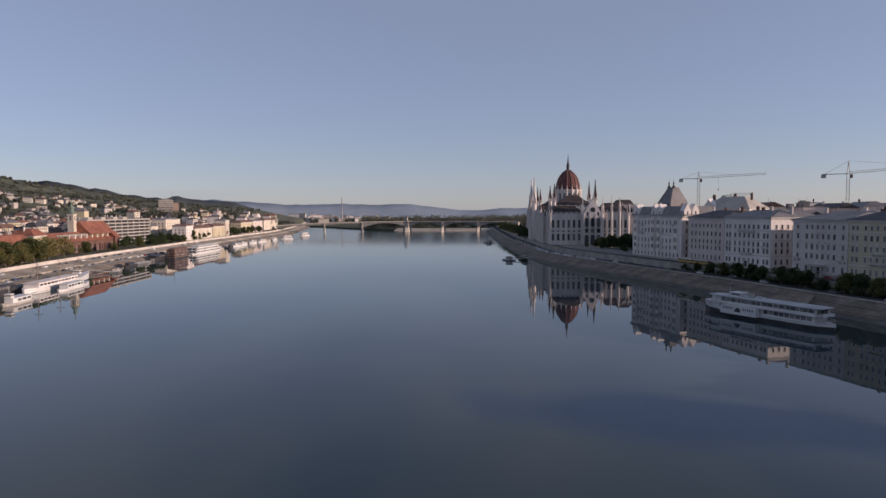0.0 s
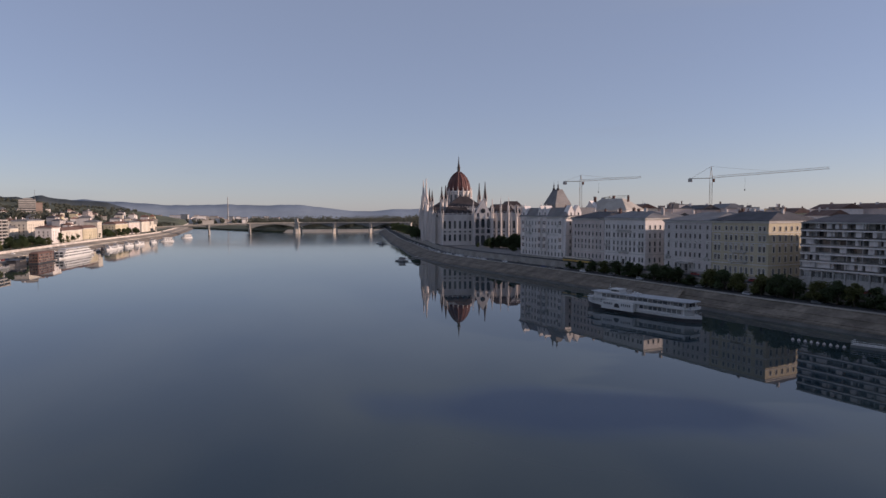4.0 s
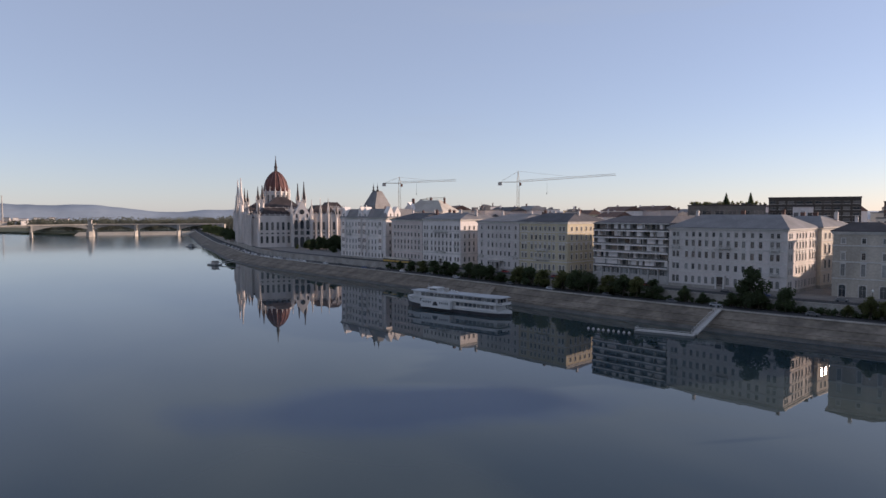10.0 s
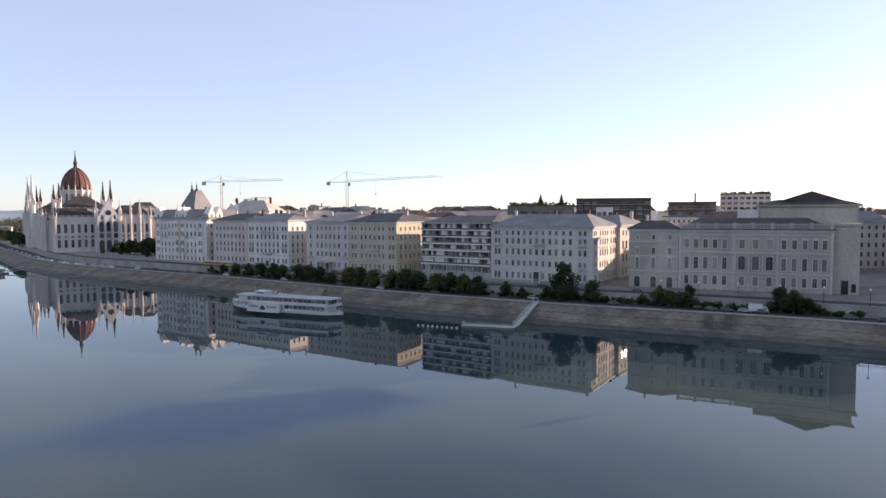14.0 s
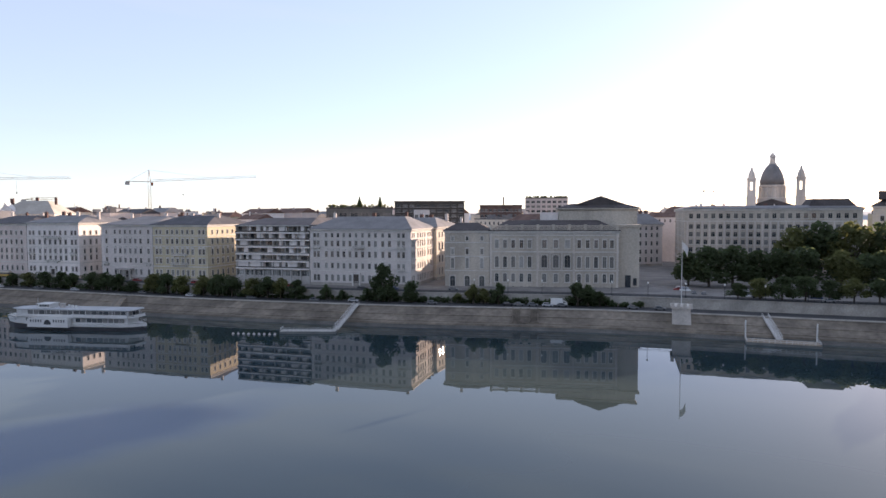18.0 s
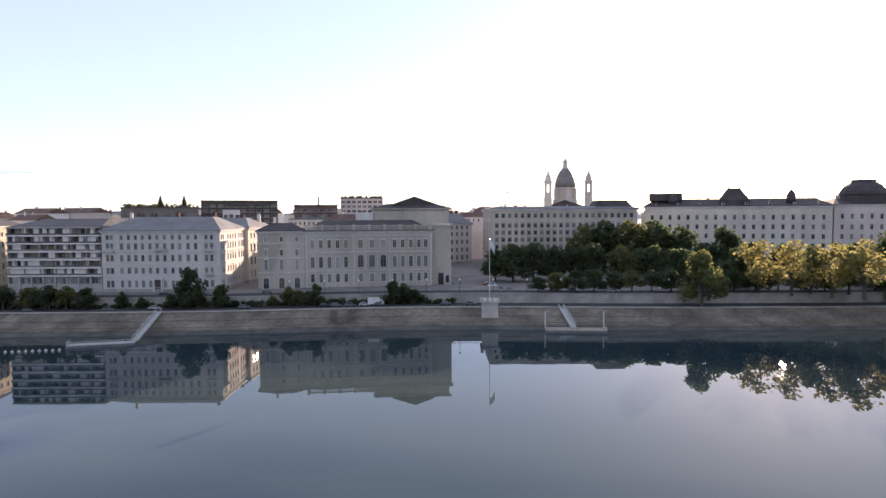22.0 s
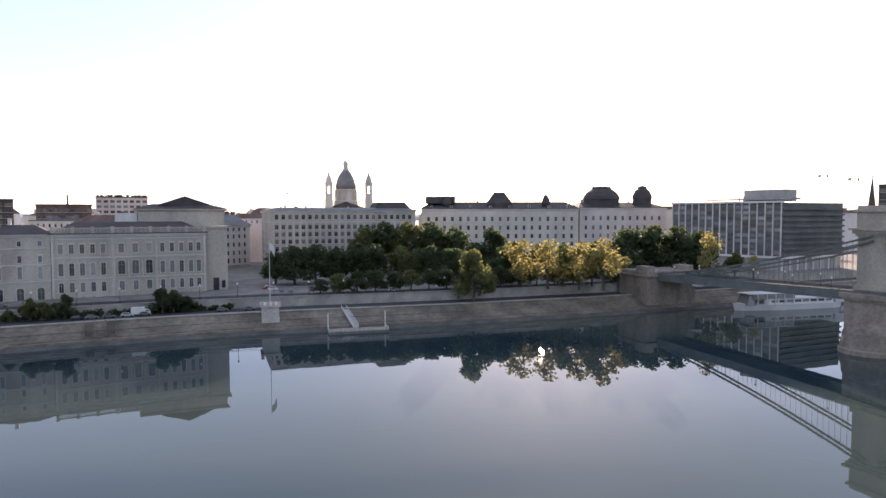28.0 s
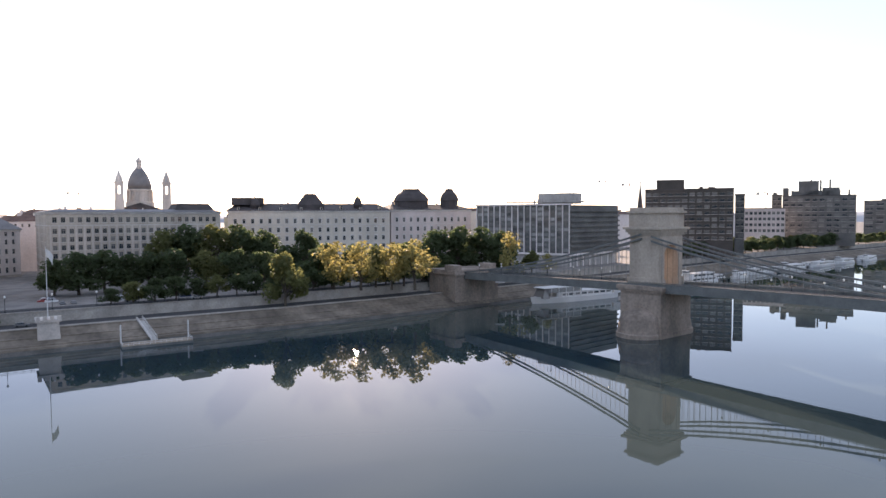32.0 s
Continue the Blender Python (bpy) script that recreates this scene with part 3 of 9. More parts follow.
# land at the head of the river, and the far hills
bm = bmesh.new()
prism(bm, [(-60, 1430), (40, 1400), (190, 1390), (290, 1500), (900, 1900), (4900, 2600), (4900, 4900), (-4900, 4900), (-4900, 2400), (-700, 2100), (-260, 1800), (-140, 1560)], -2, 3.2)
setting("ground_north", bm, GRASS, "wooded island and plain upstream", "ground")
bm = bmesh.new()
prism(bm, [(-40, 1382), (30, 1362), (110, 1360), (196, 1372), (230, 1396), (190, 1402), (40, 1412), (-40, 1430)], -2, 5.0, top=[(-30, 1404), (30, 1392), (110, 1390), (190, 1398), (206, 1404), (190, 1428), (40, 1440), (-30, 1446)])
setting("island_shore", bm, SAND, "pale sandy shore of the island", "shore")
# aerial haze is put into the base colours of the distant hills
HAZE_BLUE = surface("hazed_far_hills", (0.26, 0.31, 0.36), 1.0, vary=0.10, scale=0.01, fine=0.05, bump=0)
HAZE_DARK = surface("wooded_ridge", (0.085, 0.10, 0.10), 1.0, vary=0.3, scale=0.02, fine=0.2, bump=0)


def ridge(name, d, shape, mat, label):
    """A line of hills far away: shape gives rise over distance by bearing."""
    bm = bmesh.new()
    a = shape[0][0]
    prev = None
    while a <= shape[-1][0]:
        s = ramp(a, shape)
        z = 40.5 + d * s * (1 + 0.10 * noise.noise((a * 0.9, d * 0.01, 0.5)) + 0.04 * noise.noise((a * 4.1, d * 0.01, 3.5)))
        x, y = -math.sin(radians(a)), math.cos(radians(a))
        row = [bm.verts.new((x * d * 0.93, y * d * 0.93, -2)), bm.verts.new((x * d * 0.965, y * d * 0.965, z * 0.55)), bm.verts.new((x * d, y * d, z)), bm.verts.new((x * d * 1.02, y * d * 1.02, -2))]
        if prev:
            for i in range(3):
                bm.faces.new((prev[i], prev[i + 1], row[i + 1], row[i]))
        prev = row
        a += 0.4
    return setting(name, bm, mat, label, "hills", smooth=True)


ridge("backdrop", 4500, [(-16, 0.004), (-12, 0.007), (-8, 0.006), (-6, 0.003), (-4.5, 0.003), (-3, 0.006), (-1.5, 0.010), (0.5, 0.0135), (2, 0.0125), (6, 0.013), (9, 0.0125), (11, 0.012), (14, 0.0165), (17, 0.019), (24, 0.02), (40, 0.02)], HAZE_BLUE, "long wooded hills on the horizon, coloured blue for haze")
ridge("backdrop_ridge", 3600, [(13.5, 0.006), (15, 0.015), (17, 0.018), (18.5, 0.021), (19.5, 0.024), (20.5, 0.021), (22, 0.022), (24, 0.028), (27, 0.037), (31.6, 0.047), (36, 0.05), (50, 0.05)], HAZE_DARK, "dark wooded ridge above the villas")
# the plain to the south and east ends in a rise with painted haze
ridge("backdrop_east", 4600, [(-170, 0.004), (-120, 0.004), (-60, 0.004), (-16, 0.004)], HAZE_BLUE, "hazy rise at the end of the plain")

# ---- the houses along the city quay ----
def town_house(name, label, a, b, depth, eave, roof_top, floors, cols, material, roof_material, side_cols=6, inset=5.0,
               z0=STREET, bands=(), trim=TRIM, chimneys=4, left_side=True, dormers=0, balconies=(), pane=True, cols_left=None, openings=None):
    """A town house between two front corners (left to right as seen from the river). floors: (sill z, width, height, style).
    cols: bays, or the places of the bays as shares of the front. balconies: (share of the front, floor, width)."""
    w = dist(a, b)
    u = Vector((b[0] - a[0], b[1] - a[1])) / w
    n = Vector((-u.y, u.x))
    c = (b[0] + n.x * depth, b[1] + n.y * depth)
    d = (a[0] + n.x * depth, a[1] + n.y * depth)
    ob = thing(name, ((a[0] + c[0]) / 2, (a[1] + c[1]) / 2, z0), label, "building", "houses along the quay")

    def grid(width, cc, margin=1.6):
        xs = [width * f for f in cc] if isinstance(cc, (list, tuple)) else [margin + (width - 2 * margin) * (i + 0.5) / cc for i in range(cc)]
        return [(x, s, ww, hh, st) for s, ww, hh, st in floors for x in xs]
    wall_face(ob, a, b, z0, eave, openings(w) if openings else grid(w, cols), material, with_pane=pane)
    wall_face(ob, b, c, z0, eave, grid(depth, side_cols), material, with_pane=False)
    wall_face(ob, d, a, z0, eave, grid(depth, cols_left or side_cols) if left_side else [], material, with_pane=False)
    wall_face(ob, c, d, z0, eave, [], material)
    ring = (d, a, b, c)
    bm = bmesh.new()
    sweep(bm, ring, [(-0.1, eave), (-0.1, eave - 1.0), (0.3, eave - 1.0), (0.35, eave - 0.5), (0.75, eave - 0.4), (0.8, eave)])
    part("cornice", bm, trim, ob)
    for z in bands:
        bm = bmesh.new()
        sweep(bm, ring, [(-0.1, z + 0.2), (-0.1, z - 0.2), (0.2, z - 0.2), (0.25, z + 0.2)])
        part("string_course", bm, trim, ob)
    bm = bmesh.new()
    sweep(bm, ring, [(-0.1, z0 + 1.3), (-0.1, z0), (0.2, z0), (0.15, z0 + 1.3)])
    part("plinth", bm, STONE_WALL, ob)
    bm = bmesh.new()
    hip_roof(bm, [a, b, c, d], eave, roof_top, inset, 0.9, deep=depth * 0.42 if inset > 4.5 else None)
    part("roof", bm, roof_material, ob)
    m = front(a, b)
    for i in range(chimneys):
        bm = bmesh.new()
        x, y = w * (i + 0.3 + 0.4 * rng.random()) / max(1, chimneys), depth * (0.35 + 0.4 * rng.random())
        h = roof_top + 0.6 + rng.random() * 1.2
        sx = 0.5 + 0.6 * rng.random()
        box(bm, x - sx, x + sx, y - 0.4, y + 0.4, roof_top - 2.5, h, m)
        box(bm, x - sx - 0.12, x + sx + 0.12, y - 0.52, y + 0.52, h, h + 0.2, m)
        for k in range(2):
            lathe(bm, [(0.14, h + 0.2), (0.14, h + 0.8)], 6, m @ Matrix.Translation((x + (k - 0.5) * sx, y, 0)))
        part("chimney", bm, RED_BRICK if rng.random() < 0.5 else PL_GREY, ob)
    for i in range(dormers):
        bm = bmesh.new()
        x = w * (i + 0.5) / dormers
        box(bm, x - 0.7, x + 0.7, 0.9, 4.0, eave + 0.4, eave + 2.0, m, 0)
        mm = m @ Matrix(((1, 0, 0, 0), (0, 0, 1, 0), (0, 1, 0, 0), (0, 0, 0, 1)))
        prism(bm, [(x - 0.9, eave + 2.0), (x + 0.9, eave + 2.0), (x, eave + 2.9)], 0.7, 4.2, mm, mat=1)
        box(bm, x - 0.45, x + 0.45, 0.86, 0.9, eave + 0.6, eave + 1.8, m, 2)
        part("dormer", bm, [material, roof_material, GLASS], ob)
    for f, z, bw in balconies:
        bm = bmesh.new()
        x = w * f
        box(bm, x - bw / 2, x + bw / 2, -1.2, 0.0, z - 0.25, z, m)
        for i in range(int(bw / 0.35) + 1):
            xx = x - bw / 2 + 0.06 + i * (bw - 0.12) / int(bw / 0.35)
            box(bm, xx - 0.05, xx + 0.05, -1.15, -1.05, z, z + 0.9, m)
        box(bm, x - bw / 2, x + bw / 2, -1.22, -1.0, z + 0.9, z + 1.05, m)
        for s in (-1, 1):
            box(bm, x + s * bw * 0.35 - 0.15, x + s * bw * 0.35 + 0.15, -0.9, 0, z - 0.9, z - 0.25, m)
        part("balcony", bm, trim, ob)
    return ob, m, w


def portal(ob, m, x, width, height, material=TRIM, z0=STREET):
    """A framed doorway with a dark double door."""
    bm = bmesh.new()
    for s in (-1, 1):
        box(bm, x + s * (width / 2 + 0.3) - 0.3, x + s * (width / 2 + 0.3) + 0.3, -0.5, 0.0, z0, z0 + height, m)
    box(bm, x - width / 2 - 0.9, x + width / 2 + 0.9, -0.8, 0.0, z0 + height, z0 + height + 0.6, m)
    part("door_surround", bm, material, ob)
    bm = bmesh.new()
    box(bm, x - width / 2, x - 0.03, -0.12, 0.0, z0 + 0.1, z0 + height, m)
    box(bm, x + 0.03, x + width / 2, -0.12, 0.0, z0 + 0.1, z0 + height, m)
    part("door", bm, DARK_CLAD, ob, "dark double door")


# white ornate house with gables and a corner pavilion
A1, B1 = (155.5, 442.0), (168.6, 391.5)
h1, m1, w1 = town_house("apartment_house", "ornate white apartment house with gables and a steep grey pavilion roof", A1, B1, 30, 38.0, 44.0,
                        [(11.5, 1.3, 2.6, "arch"), (16.2, 1.2, 2.2, "hood"), (20.4, 1.2, 2.4, "hood"), (27.0, 1.2, 2.4, "hood"), (32.2, 1.2, 2.2, "hood")],
                        13, PL_WHITE, ZINC, 6, 4.0, bands=(15.2, 25.6, 36.6), chimneys=2, pane=False,
                        balconies=((0.2, 26.6, 6), (0.6, 26.6, 6), (0.6, 20.0, 6), (0.88, 31.8, 5), (0.2, 31.8, 6)))
mxz = MXZ
for gx, gw in ((4.5, 6.0), (24.0, 5.0), (30.0, 5.0)):
    bm = bmesh.new()
    k = [(gx - gw / 2, 37), (gx - gw / 2, 40.0), (gx - gw * 0.36, 41.4), (gx - gw * 0.3, 43), (gx, 45.4), (gx + gw * 0.3, 43), (gx + gw * 0.36, 41.4), (gx + gw / 2, 40.0), (gx + gw / 2, 37)]
    prism(bm, k, -0.4, 5.0, m1 @ mxz)
    box(bm, gx - 0.55, gx + 0.55, -0.46, -0.38, 38.6, 40.8, m1, 1)
    lathe(bm, [(0.35, 45.2), (0.5, 45.7), (0.1, 46.6), (0, 47.4)], 8, m1 @ Matrix.Translation((gx, 0.6, 0)))
    part("gable", bm, [PL_WHITE, GLASS], h1)
th = thing("tower_house", tuple(m1 @ Vector((32, 8, 14))), "grey pavilion tower with a steep roof and two finials", "building")
bm = bmesh.new()
prism(bm, [(25.3, 2.3), (38.2, 2.3), (38.2, 14.7), (25.3, 14.7)], 13, 42, m1)
part("wall", bm, PL_WHITE, th)
bm = bmesh.new()
prism(bm, [(25, 2), (38.5, 2), (38.5, 15), (25, 15)], 42, 46.5, m1)
prism(bm, [(25, 2), (38.5, 2), (38.5, 15), (25, 15)], 46.5, 56.4, m1, top=[(29.5, 6.5), (34.8, 6.5), (34.8, 10.5), (29.5, 10.5)])
part("pavilion_roof", bm, ZINC, th, "steep grey pavilion roof")
for px, py in ((29.8, 7.0), (34.5, 7.0)):
    bm = bmesh.new()
    lathe(bm, [(0.7, 55.5), (0.9, 57), (0.35, 57.6), (0.5, 59), (0.12, 60), (0, 62.6)], 8, m1 @ Matrix.Translation((px, py, 0)))
    part("finial", bm, LEAD, th)
set_back(th, 1.11)
for sy in (4.0, 10.0):
    bm = bmesh.new()
    ms = front(B1, (B1[0] + m1.col[1][0] * 30, B1[1] + m1.col[1][1] * 30))
    k = [(sy - 2.5, 37), (sy - 2.5, 41), (sy - 1.5, 43), (sy, 45.5), (sy + 1.5, 43), (sy + 2.5, 41), (sy + 2.5, 37)]
    prism(bm, k, -0.4, 4.0, ms @ mxz)
    box(bm, sy - 0.5, sy + 0.5, -0.46, -0.38, 38.6, 40.6, ms, 1)
    part("gable", bm, [PL_WHITE, GLASS], h1)

# shallow oriels on the front, each with its own windows
for gx, gw in ((4.5, 4.6), (24.0, 4.0), (30.0, 4.0), (47.5, 4.4)):
    bm = bmesh.new()
    o = [(gx - gw / 2, 0.1), (gx - gw / 2 + 0.7, -1.1), (gx + gw / 2 - 0.7, -1.1), (gx + gw / 2, 0.1)]
    prism(bm, o, 15.6, 36.4, m1)
    for z in (15.4, 20.0, 25.4, 31.2, 36.4):
        prism(bm, [(x + (0.15 if x > gx else -0.15), y - 0.12) for x, y in o], z, z + 0.4, m1)
    prism(bm, o, 14.2, 15.4, m1, top=None)
    part("oriel", bm, PL_WHITE, h1, "shallow three-sided oriel")
    for z, hh in ((16.6, 2.6), (21.2, 2.8), (26.8, 3.0), (32.4, 2.6)):
        for q in (-1, 1):
            bm = bmesh.new()
            box(bm, gx + q * 0.75 - 0.45, gx + q * 0.75 + 0.45, -1.16, -1.08, z, z + hh, m1)
            part("oriel_window", bm, GLASS, h1)
# sunlit house behind, with a hipped roof and a white gable
hs, msu, wsu = town_house("town_house", "cream house with a broad pale hipped roof and a white gable", (197.5, 428), (216, 400), 26, 42.0, 50.5, [(36.5, 1.3, 2.6, "hood")], 8, PL_CREAM, ZINC_PALE, 5, 9.0, chimneys=3, pane=False)
bm = bmesh.new()
prism(bm, [(2, 42), (2, 44), (4.5, 46.5), (5.5, 49), (8, 46.5), (10.5, 44), (10.5, 42)], -0.8, 5, msu @ MXZ)
part("gable", bm, PL_WHITE, hs, "white curved gable")

FL2 = [(12.6, 1.3, 2.6, "arch"), (18.3, 1.25, 2.3, "hood"), (21.8, 1.25, 2.3, "hood"), (26.3, 1.25, 2.4, "hood"), (31.2, 1.25, 2.2, "plain_trim")]
town_house("apartment_house", "pinkish white apartment house with a dark roof", (170.2, 385.0), (177.7, 355.3), 34, 37.0, 41.2, FL2, 8, PL_PINK, SLATE, 2, 7.0, pane=False,
           bands=(17.0, 25.2), left_side=False)
h, m, w = town_house("apartment_house", "white apartment house with a sunlit side wall and a grey roof", (177.8, 355.0), (186.2, 322.8), 34, 37.3, 41.4, FL2,
                     (0.06, 0.13, 0.25, 0.35, 0.45, 0.55, 0.65, 0.75, 0.87, 0.94), PL_WHITE, ZINC, 8, 7.0, bands=(17.0, 25.2, 30.2), left_side=False, pane=False,
                     balconies=((0.1, 21.4, 4), (0.9, 21.4, 4), (0.5, 17.9, 9), (0.5, 29.8, 12)))
portal(h, m, w * 0.5, 2.4, 4.2)

FL3 = [(12.0, 1.3, 2.8, "arch"), (17.8, 1.25, 2.4, "hood"), (22.3, 1.25, 2.5, "pediment"), (27.3, 1.25, 2.4, "hood"), (32.0, 1.2, 2.0, "plain_trim")]
h, m, w = town_house("apartment_house", "grey plaster apartment house with a columned porch", (189.6, 309.0), (197.1, 279.4), 50, 36.3, 40.6, FL3,
                     (0.1, 0.27, 0.37, 0.47, 0.57, 0.67, 0.77, 0.92), PL_GREY, ZINC, 8, 7.0, bands=(16.4, 26.2, 31.2), balconies=((0.1, 17.4, 3.5), (0.92, 17.4, 3.5)))
portal(h, m, w * 0.5, 3.0, 4.6)
bm = bmesh.new()
for i in range(4):
    lathe(bm, [(0.4, STREET), (0.32, STREET + 0.4), (0.28, STREET + 4.4), (0.42, STREET + 4.7)], 10, m @ Matrix.Translation((w * 0.5 + (i - 1.5) * 2.2, -2.6, 0)))
box(bm, w * 0.5 - 4.2, w * 0.5 + 4.2, -3.2, 0, STREET + 4.7, STREET + 5.5, m)
part("porch", bm, TRIM_DARK, h)
h, m, w = town_house("apartment_house", "ochre yellow apartment house with a dark mansard roof", (197.2, 279.2), (204.9, 249.4), 36, 36.5, 40.9, FL3,
                     (0.07, 0.14, 0.27, 0.36, 0.45, 0.55, 0.64, 0.73, 0.86, 0.93), PL_YELLOW, SLATE, 8, 6.0, bands=(16.4, 26.2, 31.2), left_side=False,
                     balconies=((0.5, 21.9, 8.5), (0.5, 17.4, 10)))

# modern block with long white balconies
A4, B4 = (208.6, 234.8), (218.0, 197.7)
m4 = front(A4, B4)
w4 = dist(A4, B4)
h4 = thing("apartment_block", (220, 220, STREET), "modern apartment block with long white balcony slabs and glass fronts", "building", "houses along the quay")
bm = bmesh.new()
box(bm, 0, w4, 2.6, 50, STREET, 36.0, m4)
part("wall", bm, PL_WHITE, h4)
bm = bmesh.new()
hip_roof(bm, [tuple((m4 @ Vector(p)).xy) for p in ((0.3, 1.5, 0), (w4 - 0.3, 1.5, 0), (w4 - 0.3, 49, 0), (0.3, 49, 0))], 36.2, 39.6, 5.0, 0.4, deep=16)
part("roof", bm, SLATE, h4)
for i in range(7):
    z = 16.5 + i * 3.27
    bm = bmesh.new()
    box(bm, 0.1, w4 - 0.1, -0.2, 2.55, z - 0.32, z, m4)
    box(bm, 0.1, w4 - 0.1, -0.2, 0.0, z, z + 0.25, m4)
    part("balcony_slab", bm, PL_WHITE if i < 6 else CONCRETE, h4, "white balcony slab")
    if i == 6:
        break
    x = 0.4
    while x < w4 - 1.5:
        ww = rng.choice((1.2, 1.7, 2.4))
        ww = min(ww, w4 - 0.4 - x)
        bm = bmesh.new()
        kind = rng.random()
        box(bm, x + 0.05, x + ww - 0.05, 2.4 if kind < 0.7 else 0.7, 2.55 if kind < 0.7 else 0.8, z + 0.05, z + 2.9, m4)
        # mostly pale panes, the bright sky they mirror put into their colour
        part("pane" if kind < 0.7 else "screen", bm, GLASS if kind < 0.16 else (GLASS_PALE if kind < 0.7 else PL_WHITE), h4)
        x += ww
    for k in range(6):
        bm = bmesh.new()
        xx = w4 * (k + 0.02) / 6 + 0.3
        box(bm, xx - 0.15, xx + 0.15, 0.1, 2.5, z, z + 2.95, m4)
        part("partition", bm, CONCRETE, h4)
    bm = bmesh.new()
    box(bm, 0.1, w4 - 0.1, -0.14, -0.1, z + 0.25, z + 0.9, m4)
    for k in range(22):
        xx = 0.1 + (w4 - 0.3) * k / 21
        box(bm, xx, xx + 0.06, -0.2, -0.14, z + 0.2, z + 1.0, m4)
    part("glass_railing", bm, GLASS_PALE, h4)
for k in range(9):
    bm = bmesh.new()
    xx = w4 * k / 8
    box(bm, max(0, xx - 0.3), min(w4, xx + 0.3), 0.2, 0.9, STREET, 16.2, m4)
    part("column", bm, CONCRETE, h4)
for k in range(8):
    bm = bmesh.new()
    xx = w4 * k / 8
    box(bm, xx + 0.34, xx + w4 / 8 - 0.34, 0.5, 0.8, STREET, 13.2, m4)
    part("base_panel", bm, TRIM_DARK, h4, "dark grey base panel")
    for e in range(3):
        bm = bmesh.new()
        x0 = xx + 0.5 + e * (w4 / 8 - 1.0) / 3
        box(bm, x0 + 0.08, x0 + (w4 / 8 - 1.0) / 3 - 0.08, 0.62, 0.7, 13.3, 15.7, m4)
        part("shop_window", bm, GLASS_PALE, h4)

# large grey house on the corner of a side street, with its sunlit side
COLS5 = (.048, .084, .166, .227, .286, .345, .407, .468, .532, .598, .66, .73, .795, .884, .93)
A5, B5 = (218.15, 197.3), (230.0, 151.0)
h5, m5, w5 = town_house("apartment_house", "large pale grey corner house with round-arched ground floor windows", A5, B5, 33, 34.6, 40.2,
                        [(11.6, 1.35, 2.9, "arch"), (17.2, 1.25, 2.4, "hood"), (22.2, 1.3, 2.6, "pediment"), (27.0, 1.3, 2.5, "hood"), (31.0, 1.2, 1.9, "plain_trim")],
                        COLS5, PL_GREY, ZINC, (.06, .13, .3, .4, .5, .6, .75, .85, .93), 7.5, bands=(16.2, 21.3, 26.2, 30.2), left_side=False,
                        balconies=((0.066, 26.6, 4), (0.5, 26.6, 5.5), (0.907, 26.6, 4), (0.907, 16.8, 3.5)), chimneys=3)
portal(h5, m5, w5 * 0.468, 2.6, 5.2)
D5 = tuple((m5 @ Vector((w5 + 1.6, 33.2, 0))).xy)
u6 = Vector((0.144, -0.9896))        # the street bends a little behind the corner house
h6, m6, w6 = town_house("apartment_house", "pale corner house with tall windows and deep eaves in full sun", (D5[0] - u6.x * 22, D5[1] - u6.y * 22), D5, 30, 34.9, 39.6,
           [(12, 1.6, 3.4, "arch"), (18.0, 1.5, 3.4, "hood"), (24.0, 1.5, 3.6, "hood"), (30.2, 1.4, 2.4, "plain_trim")], 4, PL_CREAM, ZINC, 7, 6.0,
           bands=(17, 23.2, 29.4), left_side=False)
# outer casements flush with its side wall, which catch the low sun
ms6 = front(D5, (D5[0] - u6.y * 30, D5[1] + u6.x * 30))
for i in range(4):
    x = 1.6 + 26.8 * (i + 0.5) / 7
    for z, hh in ((24.1, 3.4), (18.1, 3.2)):
        for e in (-1, 1):
            bm = bmesh.new()
            box(bm, x + min(e * 0.03, e * 0.74), x + max(e * 0.03, e * 0.74), -0.16, -0.12, z, z + hh, ms6)
            part("outer_casement", bm, GLASS, h6, "outer window sash flush with the wall")

# the palace of learning: a wing of three arches and a long renaissance front
P0, P1, P2 = (233.4, 136.0), (240.6, 118.7), (260.6, 70.2)
FLW = [(STREET + 0.4, 2.2, 5.2, "arch"), (18.4, 1.3, 4.2, "hood"), (24.2, 1.2, 2.4, "hood"), (30.0, 1.2, 1.8, "plain_trim")]
wing, _, _ = town_house("palace_wing", "pale stone side wing with three round-arched doorways", P0, P1, 15, 34.2, 37.5, FLW, (0.17, 0.5, 0.83), STONE_WARM, LEAD, 2, 5.0,
           bands=(17.4, 23.4, 29.2), left_side=True, chimneys=1)
BAYS_A = (.055, .12, .185, .25, .315, .43, .52, .61, .70, .765, .83, .895, .95)


def academy_openings(w):
    out = []
    for i, f in enumerate(BAYS_A):
        mid = 5 <= i <= 7
        out.append((w * f, 12.9, 1.8 if mid else 1.5, 3.5, "arch"))
        out.append((w * f, 18.9, 2.4 if mid else 1.6, 5.2 if mid else 4.6, "arch"))
        out.append((w * f, 27.0, 1.9 if mid else 1.5, 3.3, "hood"))
        out.append((w * f, 10.6, 0.9, 0.6, "plain"))
    return out


SIDE_A = [(12.9, 1.5, 3.5, "arch"), (18.9, 1.6, 4.6, "arch"), (27.0, 1.5, 3.3, "hood")]
hA, mA, wA = town_house("academy_palace", "long pale stone palace with arched windows and a roof balustrade", (240.65, 118.5), P2, 30, 34.0, 38.4, SIDE_A, 1, STONE_WARM, LEAD,
                        (0.15, 0.32), 7.0, left_side=False, bands=(17.8, 25.4, 32.3), chimneys=0, openings=academy_openings)
